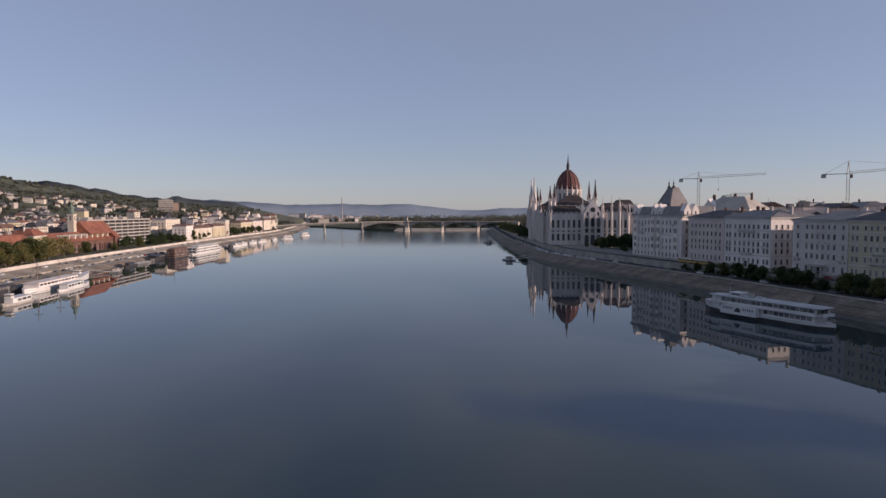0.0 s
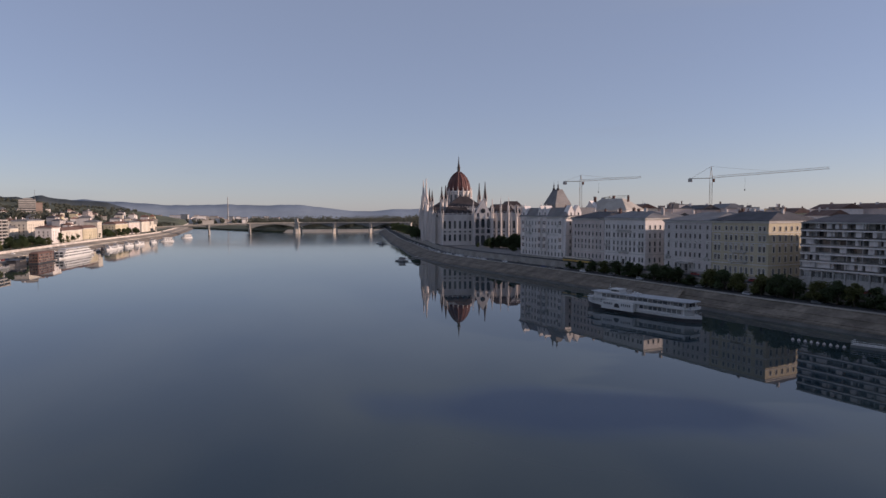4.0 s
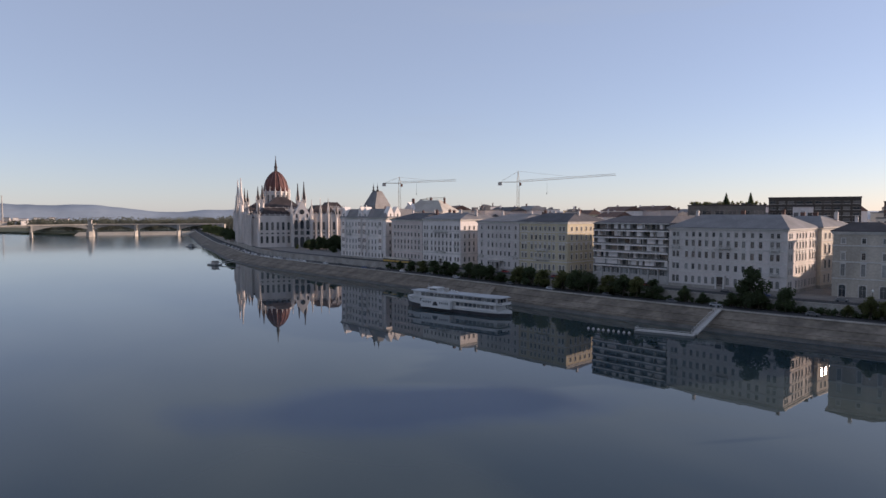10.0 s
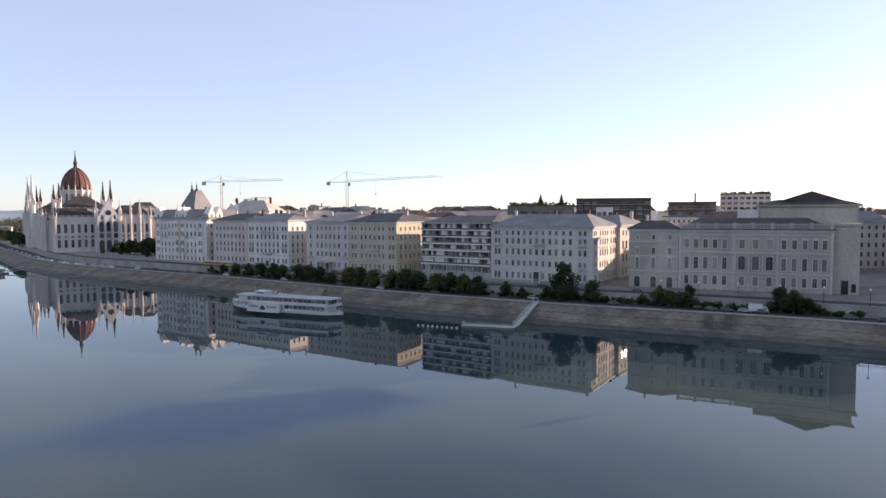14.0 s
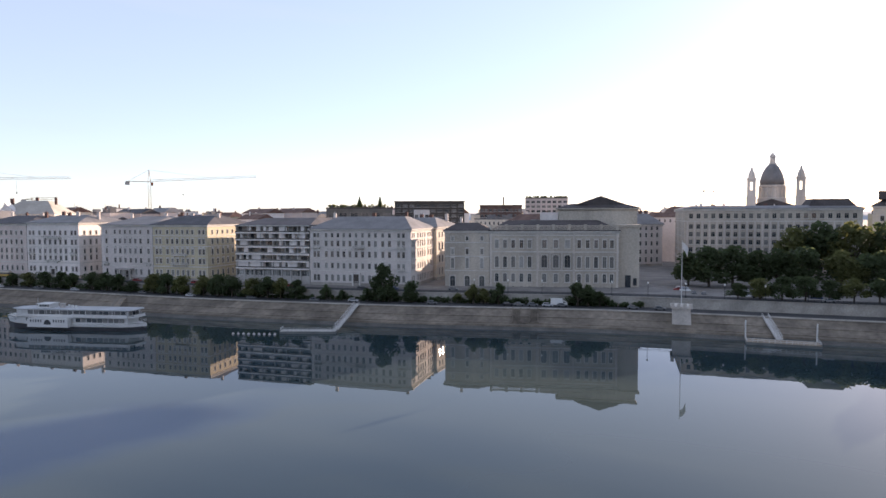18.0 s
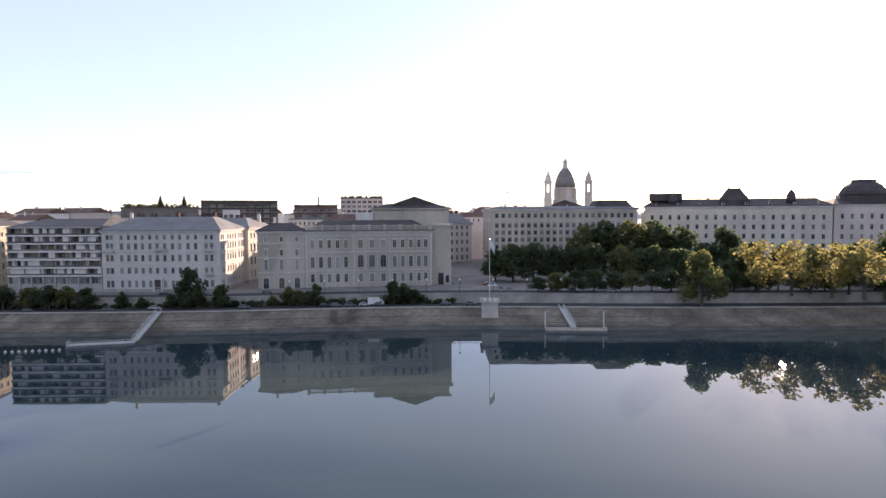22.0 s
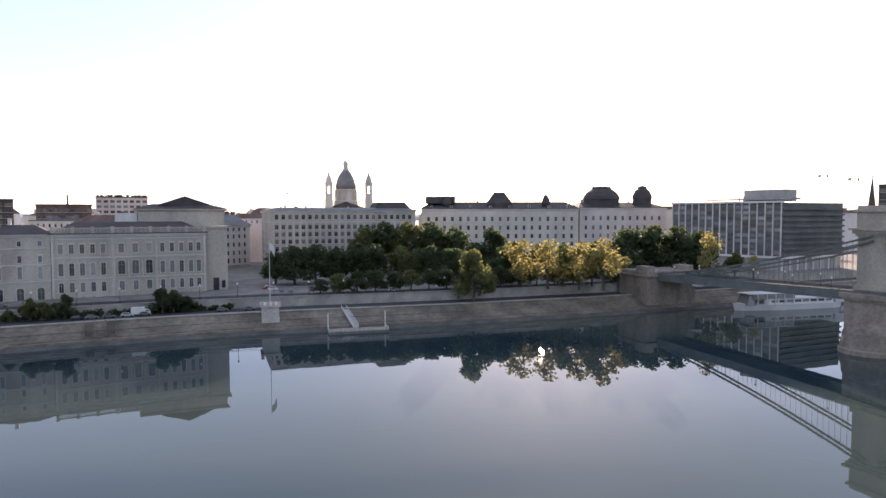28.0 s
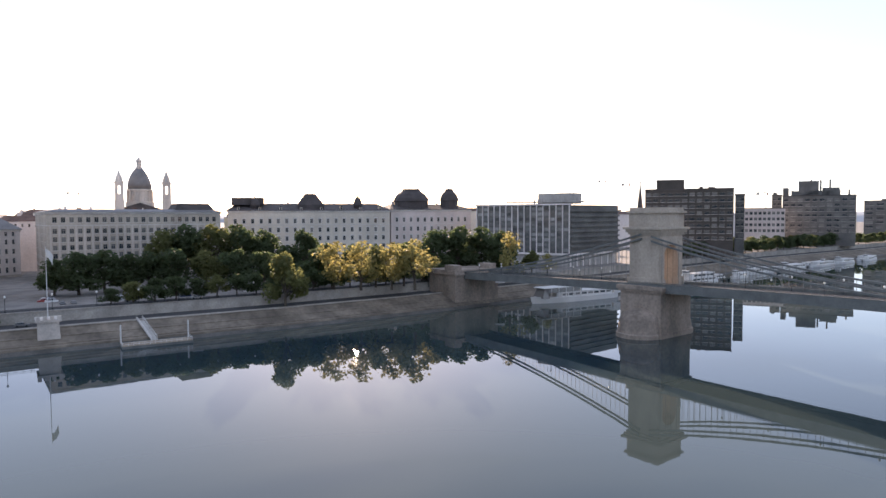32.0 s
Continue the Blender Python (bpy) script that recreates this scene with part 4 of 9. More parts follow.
# its balustrade
for i in range(9):
    bm = bmesh.new()
    x = 0.5 + (wA - 1.0) * i / 8
    box(bm, x - 0.5, x + 0.5, -0.5, 0.4, 34.05, 36.5, mA)
    box(bm, x - 0.6, x + 0.6, -0.6, 0.5, 36.5, 36.75, mA)
    part("pedestal", bm, STONE_WARM, hA)
    if i < 8:
        L = (wA - 1.0) / 8 - 1.0
        bm = bmesh.new()
        nb = 12
        xs = [x + 0.5]
        for q in range(nb):
            c = x + 0.5 + L * (q + 0.5) / nb
            xs += [c - 0.12, c + 0.12]
        xs.append(x + 0.5 + L)
        dd = [[-0.3] * (2 * nb + 1), [(-0.25 if q % 2 else None) for q in range(2 * nb + 1)], [-0.35] * (2 * nb + 1)]
        relief(bm, xs, [34.05, 34.5, 36.0, 36.4], dd, 0.25, mA)
        part("balustrade", bm, STONE_WARM, hA)
for x in (0.4, wA * 0.375, wA * 0.66, wA - 0.4):
    bm = bmesh.new()
    box(bm, x - 0.4, x + 0.4, -0.45, 0.05, STREET + 1.4, 33.0, mA)
    box(bm, x - 0.55, x + 0.55, -0.6, 0.05, 24.6, 25.4, mA)
    box(bm, x - 0.55, x + 0.55, -0.6, 0.05, 31.6, 32.4, mA)
    part("pilaster", bm, STONE_PALE, hA)
for x in [wA * f for f in (.385, .475, .565, .655)]:
    bm = bmesh.new()
    lathe(bm, [(0.55, 18.2), (0.42, 18.8), (0.36, 24.2), (0.55, 24.9)], 10, mA @ Matrix.Translation((x, -0.55, 0)))
    part("column", bm, STONE_PALE, hA)
# the taller hall behind it, with a low gable
bm = bmesh.new()
box(bm, 52.4, 61.0, 3.0, 15.8, STREET, 35.6, mA)
part("side_wing", bm, STONE_WARM, hA)
bm = bmesh.new()
box(bm, 52.4, 61.6, 2.4, 15.8, 35.6, 36.6, mA)
part("side_cornice", bm, STONE_WARM, hA)
bm = bmesh.new()
box(bm, 55.4, 57.6, 2.7, 3.1, STREET + 1.0, STREET + 6.2, mA)
box(bm, 58.6, 60.0, 2.8, 3.1, STREET + 2.0, STREET + 5.0, mA)
part("side_door", bm, GLASS, hA, "dark side doorway")
hB = thing("academy_hall", (272, 92, STREET), "taller stone hall with a low gabled lead roof", "building")
q = [tuple((mA @ Vector(p)).xy) for p in ((29, 16, 0), (61.5, 13, 0), (61.5, 42, 0), (29, 42, 0))]
for i in range(4):
    wall_face(hB, q[i], q[(i + 1) % 4], STREET, 43.4, [(dist(q[i], q[(i + 1) % 4]) * f, 13, 1.5, 4.0, "arch") for f in (0.3, 0.6)] if i == 1 else [], STONE_WARM)
bm = bmesh.new()
sweep(bm, (q[3], q[0], q[1], q[2]), [(-0.1, 43.6), (-0.1, 42.6), (0.4, 42.6), (0.9, 43.2), (0.9, 43.6)])
part("cornice", bm, STONE_WARM, hB)
bm = bmesh.new()
hip_roof(bm, q, 43.5, 45.6, 6, 0.9)
part("roof", bm, LEAD, hB)
bm = bmesh.new()
prism(bm, [(36, 45), (58, 45), (47, 48.8)], 18, 38, mA @ MXZ)
part("gable", bm, LEAD, hB)
bm = bmesh.new()
box(bm, 21, 28.8, 18, 30, STREET, 41.8, mA)
part("stair_block", bm, PL_WHITE, hB, "white rendered stair block")
# the whole group stands behind the tram street, well back from the quay wall
for ob in (wing, hA, hB):
    set_back(ob, 1.04)

# an unseen lower rear wing, added to keep the sun off the side street
town_house("hidden_rear_wing", "unseen low rear wing of pale stone, added to shade the side street", (258.0, 131.0), (260.0, 117.0), 66, 29.0, 29.8,
                  [(11.5, 1.5, 3.5, "arch"), (18.0, 1.5, 3.6, "hood"), (24.0, 1.4, 2.8, "hood")], 3, STONE_WARM, LEAD, 1, 3.0, chimneys=0, pane=False, left_side=False)

# ---- the parliament: long gothic palace with a red dome ----
PX, PY, PT = 180.4, 730.5, -6.0
parliament = thing("parliament", (PX, PY, 8.0), "gothic parliament palace of pale stone with a red dome", "palace", turn=PT)
MP = pose(PX, PY, 0, 0, 0, PT)      # x east, y north along the palace
PZ = 8.0


def spire(u, v, r, z0, z1, z2, material=PALACE_STONE, seg=8, cap=LEAD, name="spire"):
    """A slender tower with a pointed cap and a knob."""
    bm = bmesh.new()
    mm = MP @ Matrix.Translation((u, v, 0))
    lathe(bm, [(r, z0), (r, z1 - 1), (r * 1.18, z1 - 0.6), (r * 1.18, z1)], seg, mm, 0, 0.5)
    lathe(bm, [(r * 0.95, z1), (r * 0.5, z1 + (z2 - z1) * 0.45), (r * 0.16, z2 - 1.2), (r * 0.3, z2 - 0.9), (0.0, z2)], seg, mm, 1, 0.5)
    for i in range(4):
        a = math.pi / 4 + i * math.pi / 2
        lathe(bm, [(r * 0.2, z1 - 3), (r * 0.2, z1 + 1), (0, z1 + 1 + (z2 - z1) * 0.3)], 4, mm @ Matrix.Translation((r * 1.1 * math.cos(a), r * 1.1 * math.sin(a), 0)), 0)
    part(name, bm, [material, cap], parliament)


def p_block(u0, u1, v0, v1, z1, zr, bays_s=0, bays_w=0, rows=((11, 4.5), (19, 6.5)), roof=True, inset=None, ww=1.9, pil=True, mat=PALACE_STONE):
    """A block of the palace with gothic windows between buttresses and a steep roof."""
    q = [tuple((MP @ Vector(c)).xy) for c in ((u0, v0, 0), (u1, v0, 0), (u1, v1, 0), (u0, v1, 0))]
    faces = ((q[0], q[1], bays_s), (q[1], q[2], bays_w), (q[2], q[3], bays_s), (q[3], q[0], bays_w))
    for side, (a, b, k) in enumerate(faces):
        L = dist(a, b)
        k = k if side in (0, 3) else 0
        ops = [(L * (i + 0.5) / k, z, min(ww, L / k * 0.6), h, "arch") for z, h in rows if z + h < z1 for i in range(k)] if k else []
        wall_face(parliament, a, b, PZ, z1, ops, mat, with_pane=False)
        mm = front(a, b)
        if k and pil and side in (0, 3):
            for i in range(k + 1):
                bm = bmesh.new()
                x = L * i / k
                box(bm, x - 0.45, x + 0.45, -0.9, 0.2, PZ, z1 - 2.5, mm)
                box(bm, x - 0.35, x + 0.35, -0.7, 0.2, z1 - 2.5, z1 + 0.6, mm)
                prism(bm, [(x - 0.4, -0.75), (x + 0.4, -0.75), (x + 0.4, 0.05), (x - 0.4, 0.05)], z1 + 0.6, z1 + 3.4, mm, top=[(x - .03, -.38), (x + .03, -.38), (x + .03, -.32), (x - .03, -.32)])
                part("buttress", bm, mat, parliament)
        bm = bmesh.new()
        band(bm, a, b, z1 - 0.5, z1 + 0.5, 0.5, 0.5)
        part("cornice", bm, mat, parliament)
        if k and side in (0, 3):
            bm = bmesh.new()
            for z in (20.6, 24.2):
                if z1 < 41:
                    band(bm, a, b, z, z + 0.45, 0.3, 0.0)
            xs = [0.0]
            for j in range(2 * k):
                c = L * (j + 0.5) / (2 * k)
                xs += [c - 0.22, c + 0.22]
            xs.append(L)
            dd = [[-0.45] * (4 * k + 1), [(-0.4 if j % 2 else None) for j in range(4 * k + 1)], [-0.5] * (4 * k + 1)]
            relief(bm, xs, [z1 + 0.5, z1 + 0.8, z1 + 1.7, z1 + 2.0], dd, -0.1, mm)
            part("parapet", bm, mat, parliament, "pierced stone parapet")
        bm = bmesh.new()
        band(bm, a, b, PZ, PZ + 2.0, 0.4, 0.4)
        part("plinth", bm, mat, parliament)
    if roof:
        bm = bmesh.new()
        hip_roof(bm, q, z1 + 0.3, zr, inset if inset else min(u1 - u0, v1 - v0) * 0.42, 0.2)
        part("roof", bm, PALACE_ROOF, parliament, "dark steep roof")


# long main range, end pavilions, middle halls
WW = ((13.5, 6.5), (21.7, 1.6), (25.5, 7.5))
p_block(-38, 34, -100, 104, 36, 46, 0, 24, rows=WW, inset=15, ww=2.1)
p_block(-34.5, -5, -134, -99, 38, 46.5, 6, 6, rows=WW, ww=2.2, inset=6)
p_block(13.5, 38, -134, -99, 39.5, 49, 5, 6, rows=WW, ww=2.2, inset=6)
p_block(-4.9, 13.4, -138, -106, 36, 44, 0, 0, rows=WW, inset=7)
p_block(-34, -8, 104, 134, 37, 46, 5, 5, rows=WW)
p_block(14, 38, 104, 134, 37, 46, 5, 5, rows=WW)
p_block(-42, 20, -22, 20, 39, 50, 0, 8, rows=WW, inset=14)
p_block(-26, 15, -90, -54, 45, 58, 6, 6, rows=((37, 5.5),), inset=16)
p_block(-26, 15, 54, 90, 45, 58, 6, 6, rows=((37, 5.5),), inset=16)
p_block(28, 46, -126, -104, 46, 52, 3, 3, rows=((40, 4),), inset=4)
# dormers on the south roofs
for du in (-30, -24.5, -19, -13.5, -8):
    bm = bmesh.new()
    box(bm, du - 0.9, du + 0.9, -132.5, -128, 39, 41.4, MP)
    prism(bm, [(du - 1.2, 41.4), (du + 1.2, 41.4), (du, 43.6)], -132.8, -127, MP @ MXZ)
    part("dormer", bm, LEAD, parliament)
# gable front of the south side: two tiers of arches, a rose and pinnacles
bm = bmesh.new()
prism(bm, [(-4.4, 36), (12.9, 36), (12.9, 37.5), (4.25, 53.5), (-4.4, 37.5)], -138.9, -134, MP @ MXZ)
lathe(bm, [(2.3, 0), (2.3, 0.2), (0, 0.2)], 16, MP @ Matrix.Translation((4.25, -138.85, 42.5)) @ Matrix.Rotation(math.pi / 2, 4, 'X'), 1)
for gu in (-0.6, 9.1):
    box(bm, gu - 0.7, gu + 0.7, -139.0, -138.8, 37, 40.5, MP, 1)
part("gable", bm, [PALACE_STONE, GLASS], parliament, "pointed stone gable with a round window")
for su in (-1.2, 4.25, 9.7):
    for z0, h, r in ((9, 7.5, 1.9), (21, 4.0, 1.5), (27, 5.5, 1.6)):
        bm = bmesh.new()
        prism(bm, [(su - r, z0)] + [(su + r * math.cos(math.pi * (1 - q / 8)), z0 + h + r * 1.5 * math.sin(math.pi * q / 8)) for q in range(9)] + [(su + r, z0)], -138.5, -138.02, MP @ MXZ)
        part("archway", bm, GLASS, parliament, "dark pointed archway")
for su in (-3.9, 1.5, 7.0, 12.4):
    bm = bmesh.new()
    box(bm, su - 0.55, su + 0.55, -139.3, -138, PZ, 37, MP)
    prism(bm, [(su - .5, -139.2), (su + .5, -139.2), (su + .5, -138.2), (su - .5, -138.2)], 37, 43, MP, top=[(su - .04, -138.74), (su + .04, -138.74), (su + .04, -138.66), (su - .04, -138.66)])
    part("buttress", bm, PALACE_STONE, parliament)
for z0 in (19.2, 25.0, 35.2):
    bm = bmesh.new()
    box(bm, -4.9, 13.4, -138.95, -137.9, z0, z0 + 0.8, MP)
    part("string_course", bm, PALACE_STONE, parliament)
for su in (-5.0, 13.5):
    spire(su, -137.5, 1.3, PZ, 42, 54, cap=PALACE_STONE)
for su, sv in ((-34.5, -134), (38, -134), (-34, 134), (38, 134), (-38, -100), (-34, 104)):
    spire(su, sv, 1.3, PZ, 40, 49)
for su, sv, zt in ((-26, -90, 69), (15, -90, 73), (-26, -54, 69), (15, -54, 73), (-26, 90, 73), (15, 90, 73), (-26, 54, 69), (15, 54, 73)):
    spire(su, sv, 2.0, 36, 55, zt)
for su in (22.5, 30):
    spire(su, -134.3, 1.0, PZ, 44, 56, cap=PALACE_STONE)
for sv in (-21, 17):
    spire(-40, sv, 2.7, PZ, 53, 79.5, cap=PALACE_STONE)
for sv in (-11, 7):
    spire(-43, sv, 1.4, PZ, 45, 61, cap=PALACE_STONE)
for sv in (-90, -75, -60, -45, 45, 60, 75, 90):
    spire(-39, sv, 1.0, PZ, 39, 48, cap=PALACE_STONE)
# drum and dome
bm = bmesh.new()
md = MP @ Matrix.Translation((0, 0, 3.6)) @ Matrix.Diagonal((0.91, 0.91, 1.0, 1))
lathe(bm, [(17, 34), (17, 46), (15.5, 46.5), (15.5, 60), (16.3, 60.4), (16.3, 62), (14.6, 62.3)], 16, md, 0, 0.5)
part("drum", bm, PALACE_STONE, parliament)
bm = bmesh.new()
lathe(bm, [(14.4, 62), (14.4, 65.5), (13.8, 69.5), (12.4, 73.8), (10.0, 78), (6.7, 81.6), (3.2, 84), (2.0, 84.6)], 32, md)
part("dome", bm, DOME_RED, parliament, "dark red ribbed dome", smooth=True)
for i in range(16):
    a = 2 * math.pi * (i + 0.5) / 16
    bm = bmesh.new()
    pts = [(14.6, 62), (14.6, 65.5), (14.0, 69.5), (12.6, 73.8), (10.2, 78), (6.9, 81.7), (2.8, 84.6)]
    for (r0, za), (r1, zb) in zip(pts, pts[1:]):
        bar(bm, md @ Vector((r0 * math.cos(a), r0 * math.sin(a), za)), md @ Vector((r1 * math.cos(a), r1 * math.sin(a), zb)), 0.35, 4)
    part("rib", bm, RIB_RED, parliament)
    bm = bmesh.new()
    mm = md @ Matrix.Translation((16.4 * math.cos(a), 16.4 * math.sin(a), 0))
    lathe(bm, [(0.9, 46), (0.9, 62), (1.1, 62.3), (0.5, 64), (0, 68)], 6, mm)
    part("pinnacle", bm, PALACE_STONE, parliament)
    a2 = 2 * math.pi * i / 16
    bm = bmesh.new()
    mm = md @ Matrix.Rotation(a2, 4, 'Z')
    box(bm, 14.8, 15.45, -1.2, 1.2, 49, 58, mm)
    part("window", bm, GLASS, parliament)
bm = bmesh.new()
lathe(bm, [(2.6, 83.6), (2.6, 84.8), (1.9, 85.2), (1.8, 89.6), (2.4, 89.4), (1.5, 91), (0.7, 96), (0.25, 101), (0.5, 101.6), (0.08, 102.5), (0, 105.4)], 10, md)
part("lantern", bm, LEAD, parliament)

# ---- the chain bridge ----
BX, BY, BA = 176.9, -150.2, 16.4     # the near tower, and the bridge's turn: x along it towards the city
MB = pose(BX, BY, 0, 0, 0, BA)
chain_bridge = thing("chain_bridge", (BX, BY, 0), "stone and iron chain bridge with arched towers", "bridge", turn=BA)


def deck_z(s):
    """Road level at s metres from the near tower, counted towards the far bank."""
    return 16.9 + (0.026 * s if s < 0 else 1.2 * (1 - ((101 - s) / 101) ** 2) if s < 202 else -0.026 * (s - 202))


def tower(at):
    m = MB @ Matrix.Translation((-at, 0, 0))
    dz = deck_z(at)
    bm = bmesh.new()
    box(bm, -8.4, 8.4, -9.4, 9.4, -3, 1.6, m)
    box(bm, -7.9, 7.9, -8.9, 8.9, 1.6, dz - 2.0, m)
    box(bm, -8.5, 8.5, -9.6, 9.6, dz - 2.0, dz - 1.2, m)
    box(bm, -8.9, 8.9, -10.0, 10.0, dz - 1.2, dz + 0.1, m)
    part("pier", bm, PIER_STONE, chain_bridge, "square stone river pier")
    for e in (-1, 1):
        bm = bmesh.new()
        at_end = m @ Matrix.Translation((0, e * 8.8, 0))
        lathe(bm, [(7.9, -3), (7.9, 1.3), (7.4, 1.7)], 28, at_end)
        lathe(bm, [(7.5, 1.5), (6.9, 5.2)] + [(6.9 * math.cos(q * math.pi / 16), 5.2 + 4.4 * math.sin(q * math.pi / 16)) for q in range(1, 9)], 28, at_end)
        part("cutwater", bm, PIER_STONE, chain_bridge, "rounded stone cutwater with a domed cap", smooth=False)
    bm = bmesh.new()
    hx, hy, ow, spring = 5.8, 6.7, 4.1, dz + 10.0
    top = spring + 7.2
    k = 12
    arc = [(ow * math.cos(math.pi * i / k), spring + ow * math.sin(math.pi * i / k)) for i in range(k + 1)]
    mm = m @ Matrix(((0, 0, 1, 0), (1, 0, 0, 0), (0, 1, 0, 0), (0, 0, 0, 1)))
    prism(bm, [(hy, dz), (hy, top), (-hy, top), (-hy, dz), (-ow, dz)] + arc[::-1] + [(ow, dz)], -hx, hx, mm)
    part("shaft", bm, STONE_BRIDGE, chain_bridge, "arched stone tower shaft")
    for s in (-1, 1):
        bm = bmesh.new()
        box(bm, -hx - 0.6, hx + 0.6, min(s * (ow + 0.02), s * (hy + 0.6)), max(s * (ow + 0.02), s * (hy + 0.6)), dz, dz + 2.6, m)
        part("plinth", bm, STONE_BRIDGE, chain_bridge)
    for w, z0, z1 in ((0.5, top, top + 0.8), (1.1, top + 0.8, top + 1.8), (1.8, top + 1.8, top + 2.6), (0.3, top + 2.6, 41.4), (1.0, 41.4, 42.2), (0.2, 42.2, 43.3)):
        bm = bmesh.new()
        box(bm, -hx - w, hx + w, -hy - w, hy + w, z0, z1, m)
        part("cornice", bm, STONE_BRIDGE, chain_bridge)
    bm = bmesh.new()
    box(bm, hx, hx + 0.3, -0.9, 0.9, spring + ow - 0.2, spring + ow + 1.6, m)
    box(bm, -hx - 0.3, -hx, -0.9, 0.9, spring + ow - 0.2, spring + ow + 1.6, m)
    part("keystone", bm, STONE_BRIDGE, chain_bridge)
    for s in (-1, 1):
        for e in (-1, 1):
            bm = bmesh.new()
            box(bm, e * hx - 0.25, e * hx + 0.25, s * 5.4 - 1.1, s * 5.4 + 1.1, dz + 3.2, spring + 5, m)
            part("pilaster", bm, STONE_BRIDGE, chain_bridge)


for at in (0, 202):
    tower(at)
# deck in sections, with its stiffening girders
S0, S1, STEP = -96, 296, 8.0
k = int((S1 - S0) / STEP)
for i in range(k):
    s0, s1 = S0 + i * STEP, S0 + (i + 1) * STEP
    bm = bmesh.new()
    za, zb = deck_z(s0), deck_z(s1)
    def slab(y0, y1, d0, d1):
        v = [bm.verts.new(MB @ Vector(c)) for c in ((-s0, y0, za + d0), (-s1, y0, zb + d0), (-s1, y1, zb + d0), (-s0, y1, za + d0),
                                                    (-s0, y0, za + d1), (-s1, y0, zb + d1), (-s1, y1, zb + d1), (-s0, y1, za + d1))]
        for f in ((3, 2, 1, 0), (4, 5, 6, 7), (0, 1, 5, 4), (1, 2, 6, 5), (2, 3, 7, 6), (3, 0, 4, 7)):
            bm.faces.new([v[j] for j in f])
    slab(-7.4, 7.4, -0.6, 0)
    part("deck", bm, ASPHALT, chain_bridge)
    for s in (-1, 1):
        y0, y1 = sorted((s * 7.45, s * 7.75))
        bm = bmesh.new()
        slab(y0, y1, -1.9, 0.75)
        slab(y0 - 0.1, y1 + 0.1, 0.75, 0.9)
        slab(y0 - 0.1, y1 + 0.1, -2.0, -1.9)
        part("girder", bm, IRON, chain_bridge, "riveted iron edge girder")
        bm = bmesh.new()
        slab(y0 + 0.08, y1 - 0.08, 1.15, 1.28)
        slab(y0 + 0.1, y1 - 0.1, 0.75, 0.82)
        for q in range(4):
            t = s0 + STEP * (q + 0.5) / 4
            zz = deck_z(t)
            ym = (y0 + y1) / 2
            bar(bm, MB @ Vector((-t, ym, zz + 0.4)), MB @ Vector((-t, ym, zz + 1.2)), 0.06, 4)
            bar(bm, MB @ Vector((-t + STEP / 8, ym, zz + 0.4)), MB @ Vector((-t - STEP / 8, ym, zz + 1.2)), 0.04, 4)
            bar(bm, MB @ Vector((-t - STEP / 8, ym, zz + 0.4)), MB @ Vector((-t + STEP / 8, ym, zz + 1.2)), 0.04, 4)
        part("railing", bm, IRON, chain_bridge)


def chain_z(s):
    """Height of the chains at s."""
    if s < 0:
        t = -s / 96
        return 34.6 + (15.2 - 34.6) * t + (-4 * 2.2 * t * (1 - t))
    if s <= 202:
        t = (s - 101) / 101
        return 20.0 + 14.4 * t * t
    t = (s - 202) / 96
    return 34.6 + (15.2 - 34.6) * t + (-4 * 2.2 * t * (1 - t))


def link(bm, s, e, y, lvl):
    for q in range(3):
        yy = y + (q - 1) * 0.22
        a, b = MB @ Vector((-s, yy, chain_z(s) + lvl)), MB @ Vector((-e, yy, chain_z(e) + lvl))
        d = b - a
        box(bm, -0.15, d.length + 0.15, -0.07, 0.07, -0.28, 0.28, Matrix.Translation(a) @ d.to_track_quat('X', 'Z').to_matrix().to_4x4())


for side in (-1, 1):
    y = side * 7.2
    far_links, far_hangers = bmesh.new(), bmesh.new()
    for lvl in (0, -1.5):
        s = -93.0
        while s < 295:
            e = s + (4.0 if s < 110 else 8.0)
            if not (-5.0 < s < 1.2 or 197 < s < 203):
                if s > 60:
                    link(far_links, s, e, y, lvl)
                else:
                    bm = bmesh.new()
                    link(bm, s, e, y, lvl)
                    part("chain_link", bm, IRON, chain_bridge)
            s = e
    s = -91.0
    while s < 295:
        zt, zb = chain_z(s), deck_z(s) + 0.2
        if zt - zb > 0.5 and not (-6 < s < 6 or 196 < s < 208):
            bm = far_hangers if s > 60 else bmesh.new()
            bar(bm, MB @ Vector((-s, y, zb)), MB @ Vector((-s, y, zt)), 0.07, 5)
            if s <= 60:
                part("hanger", bm, IRON, chain_bridge)
        s += 2.0 if s < 120 else 4.0
    part("far_chain", far_links, IRON, chain_bridge)
    part("far_hangers", far_hangers, IRON, chain_bridge)
# abutment on the city side
bm = bmesh.new()
box(bm, 93, 112, -13, 13, 0, 16.4, MB)
box(bm, 92, 113, -13.6, 13.6, 14.2, 15.0, MB)
for s in (-1, 1):
    box(bm, 94, 101, s * 10.5 - 2.2, s * 10.5 + 2.2, 16.4, 18.6, MB)
part("abutment", bm, PIER_STONE, chain_bridge, "stone abutment with pedestals")
bm = bmesh.new()
prism(bm, [(112, -12), (165, -16), (165, 16), (112, 12)], STREET - 2, STREET + 0.3, MB)
v = [bm.verts.new(MB @ Vector(c)) for c in ((110, -11, 15.2), (165, -14, STREET + 0.4), (165, 14, STREET + 0.4), (110, 11, 15.2), (110, -11, 5), (165, -14, 5), (165, 14, 5), (110, 11, 5))]
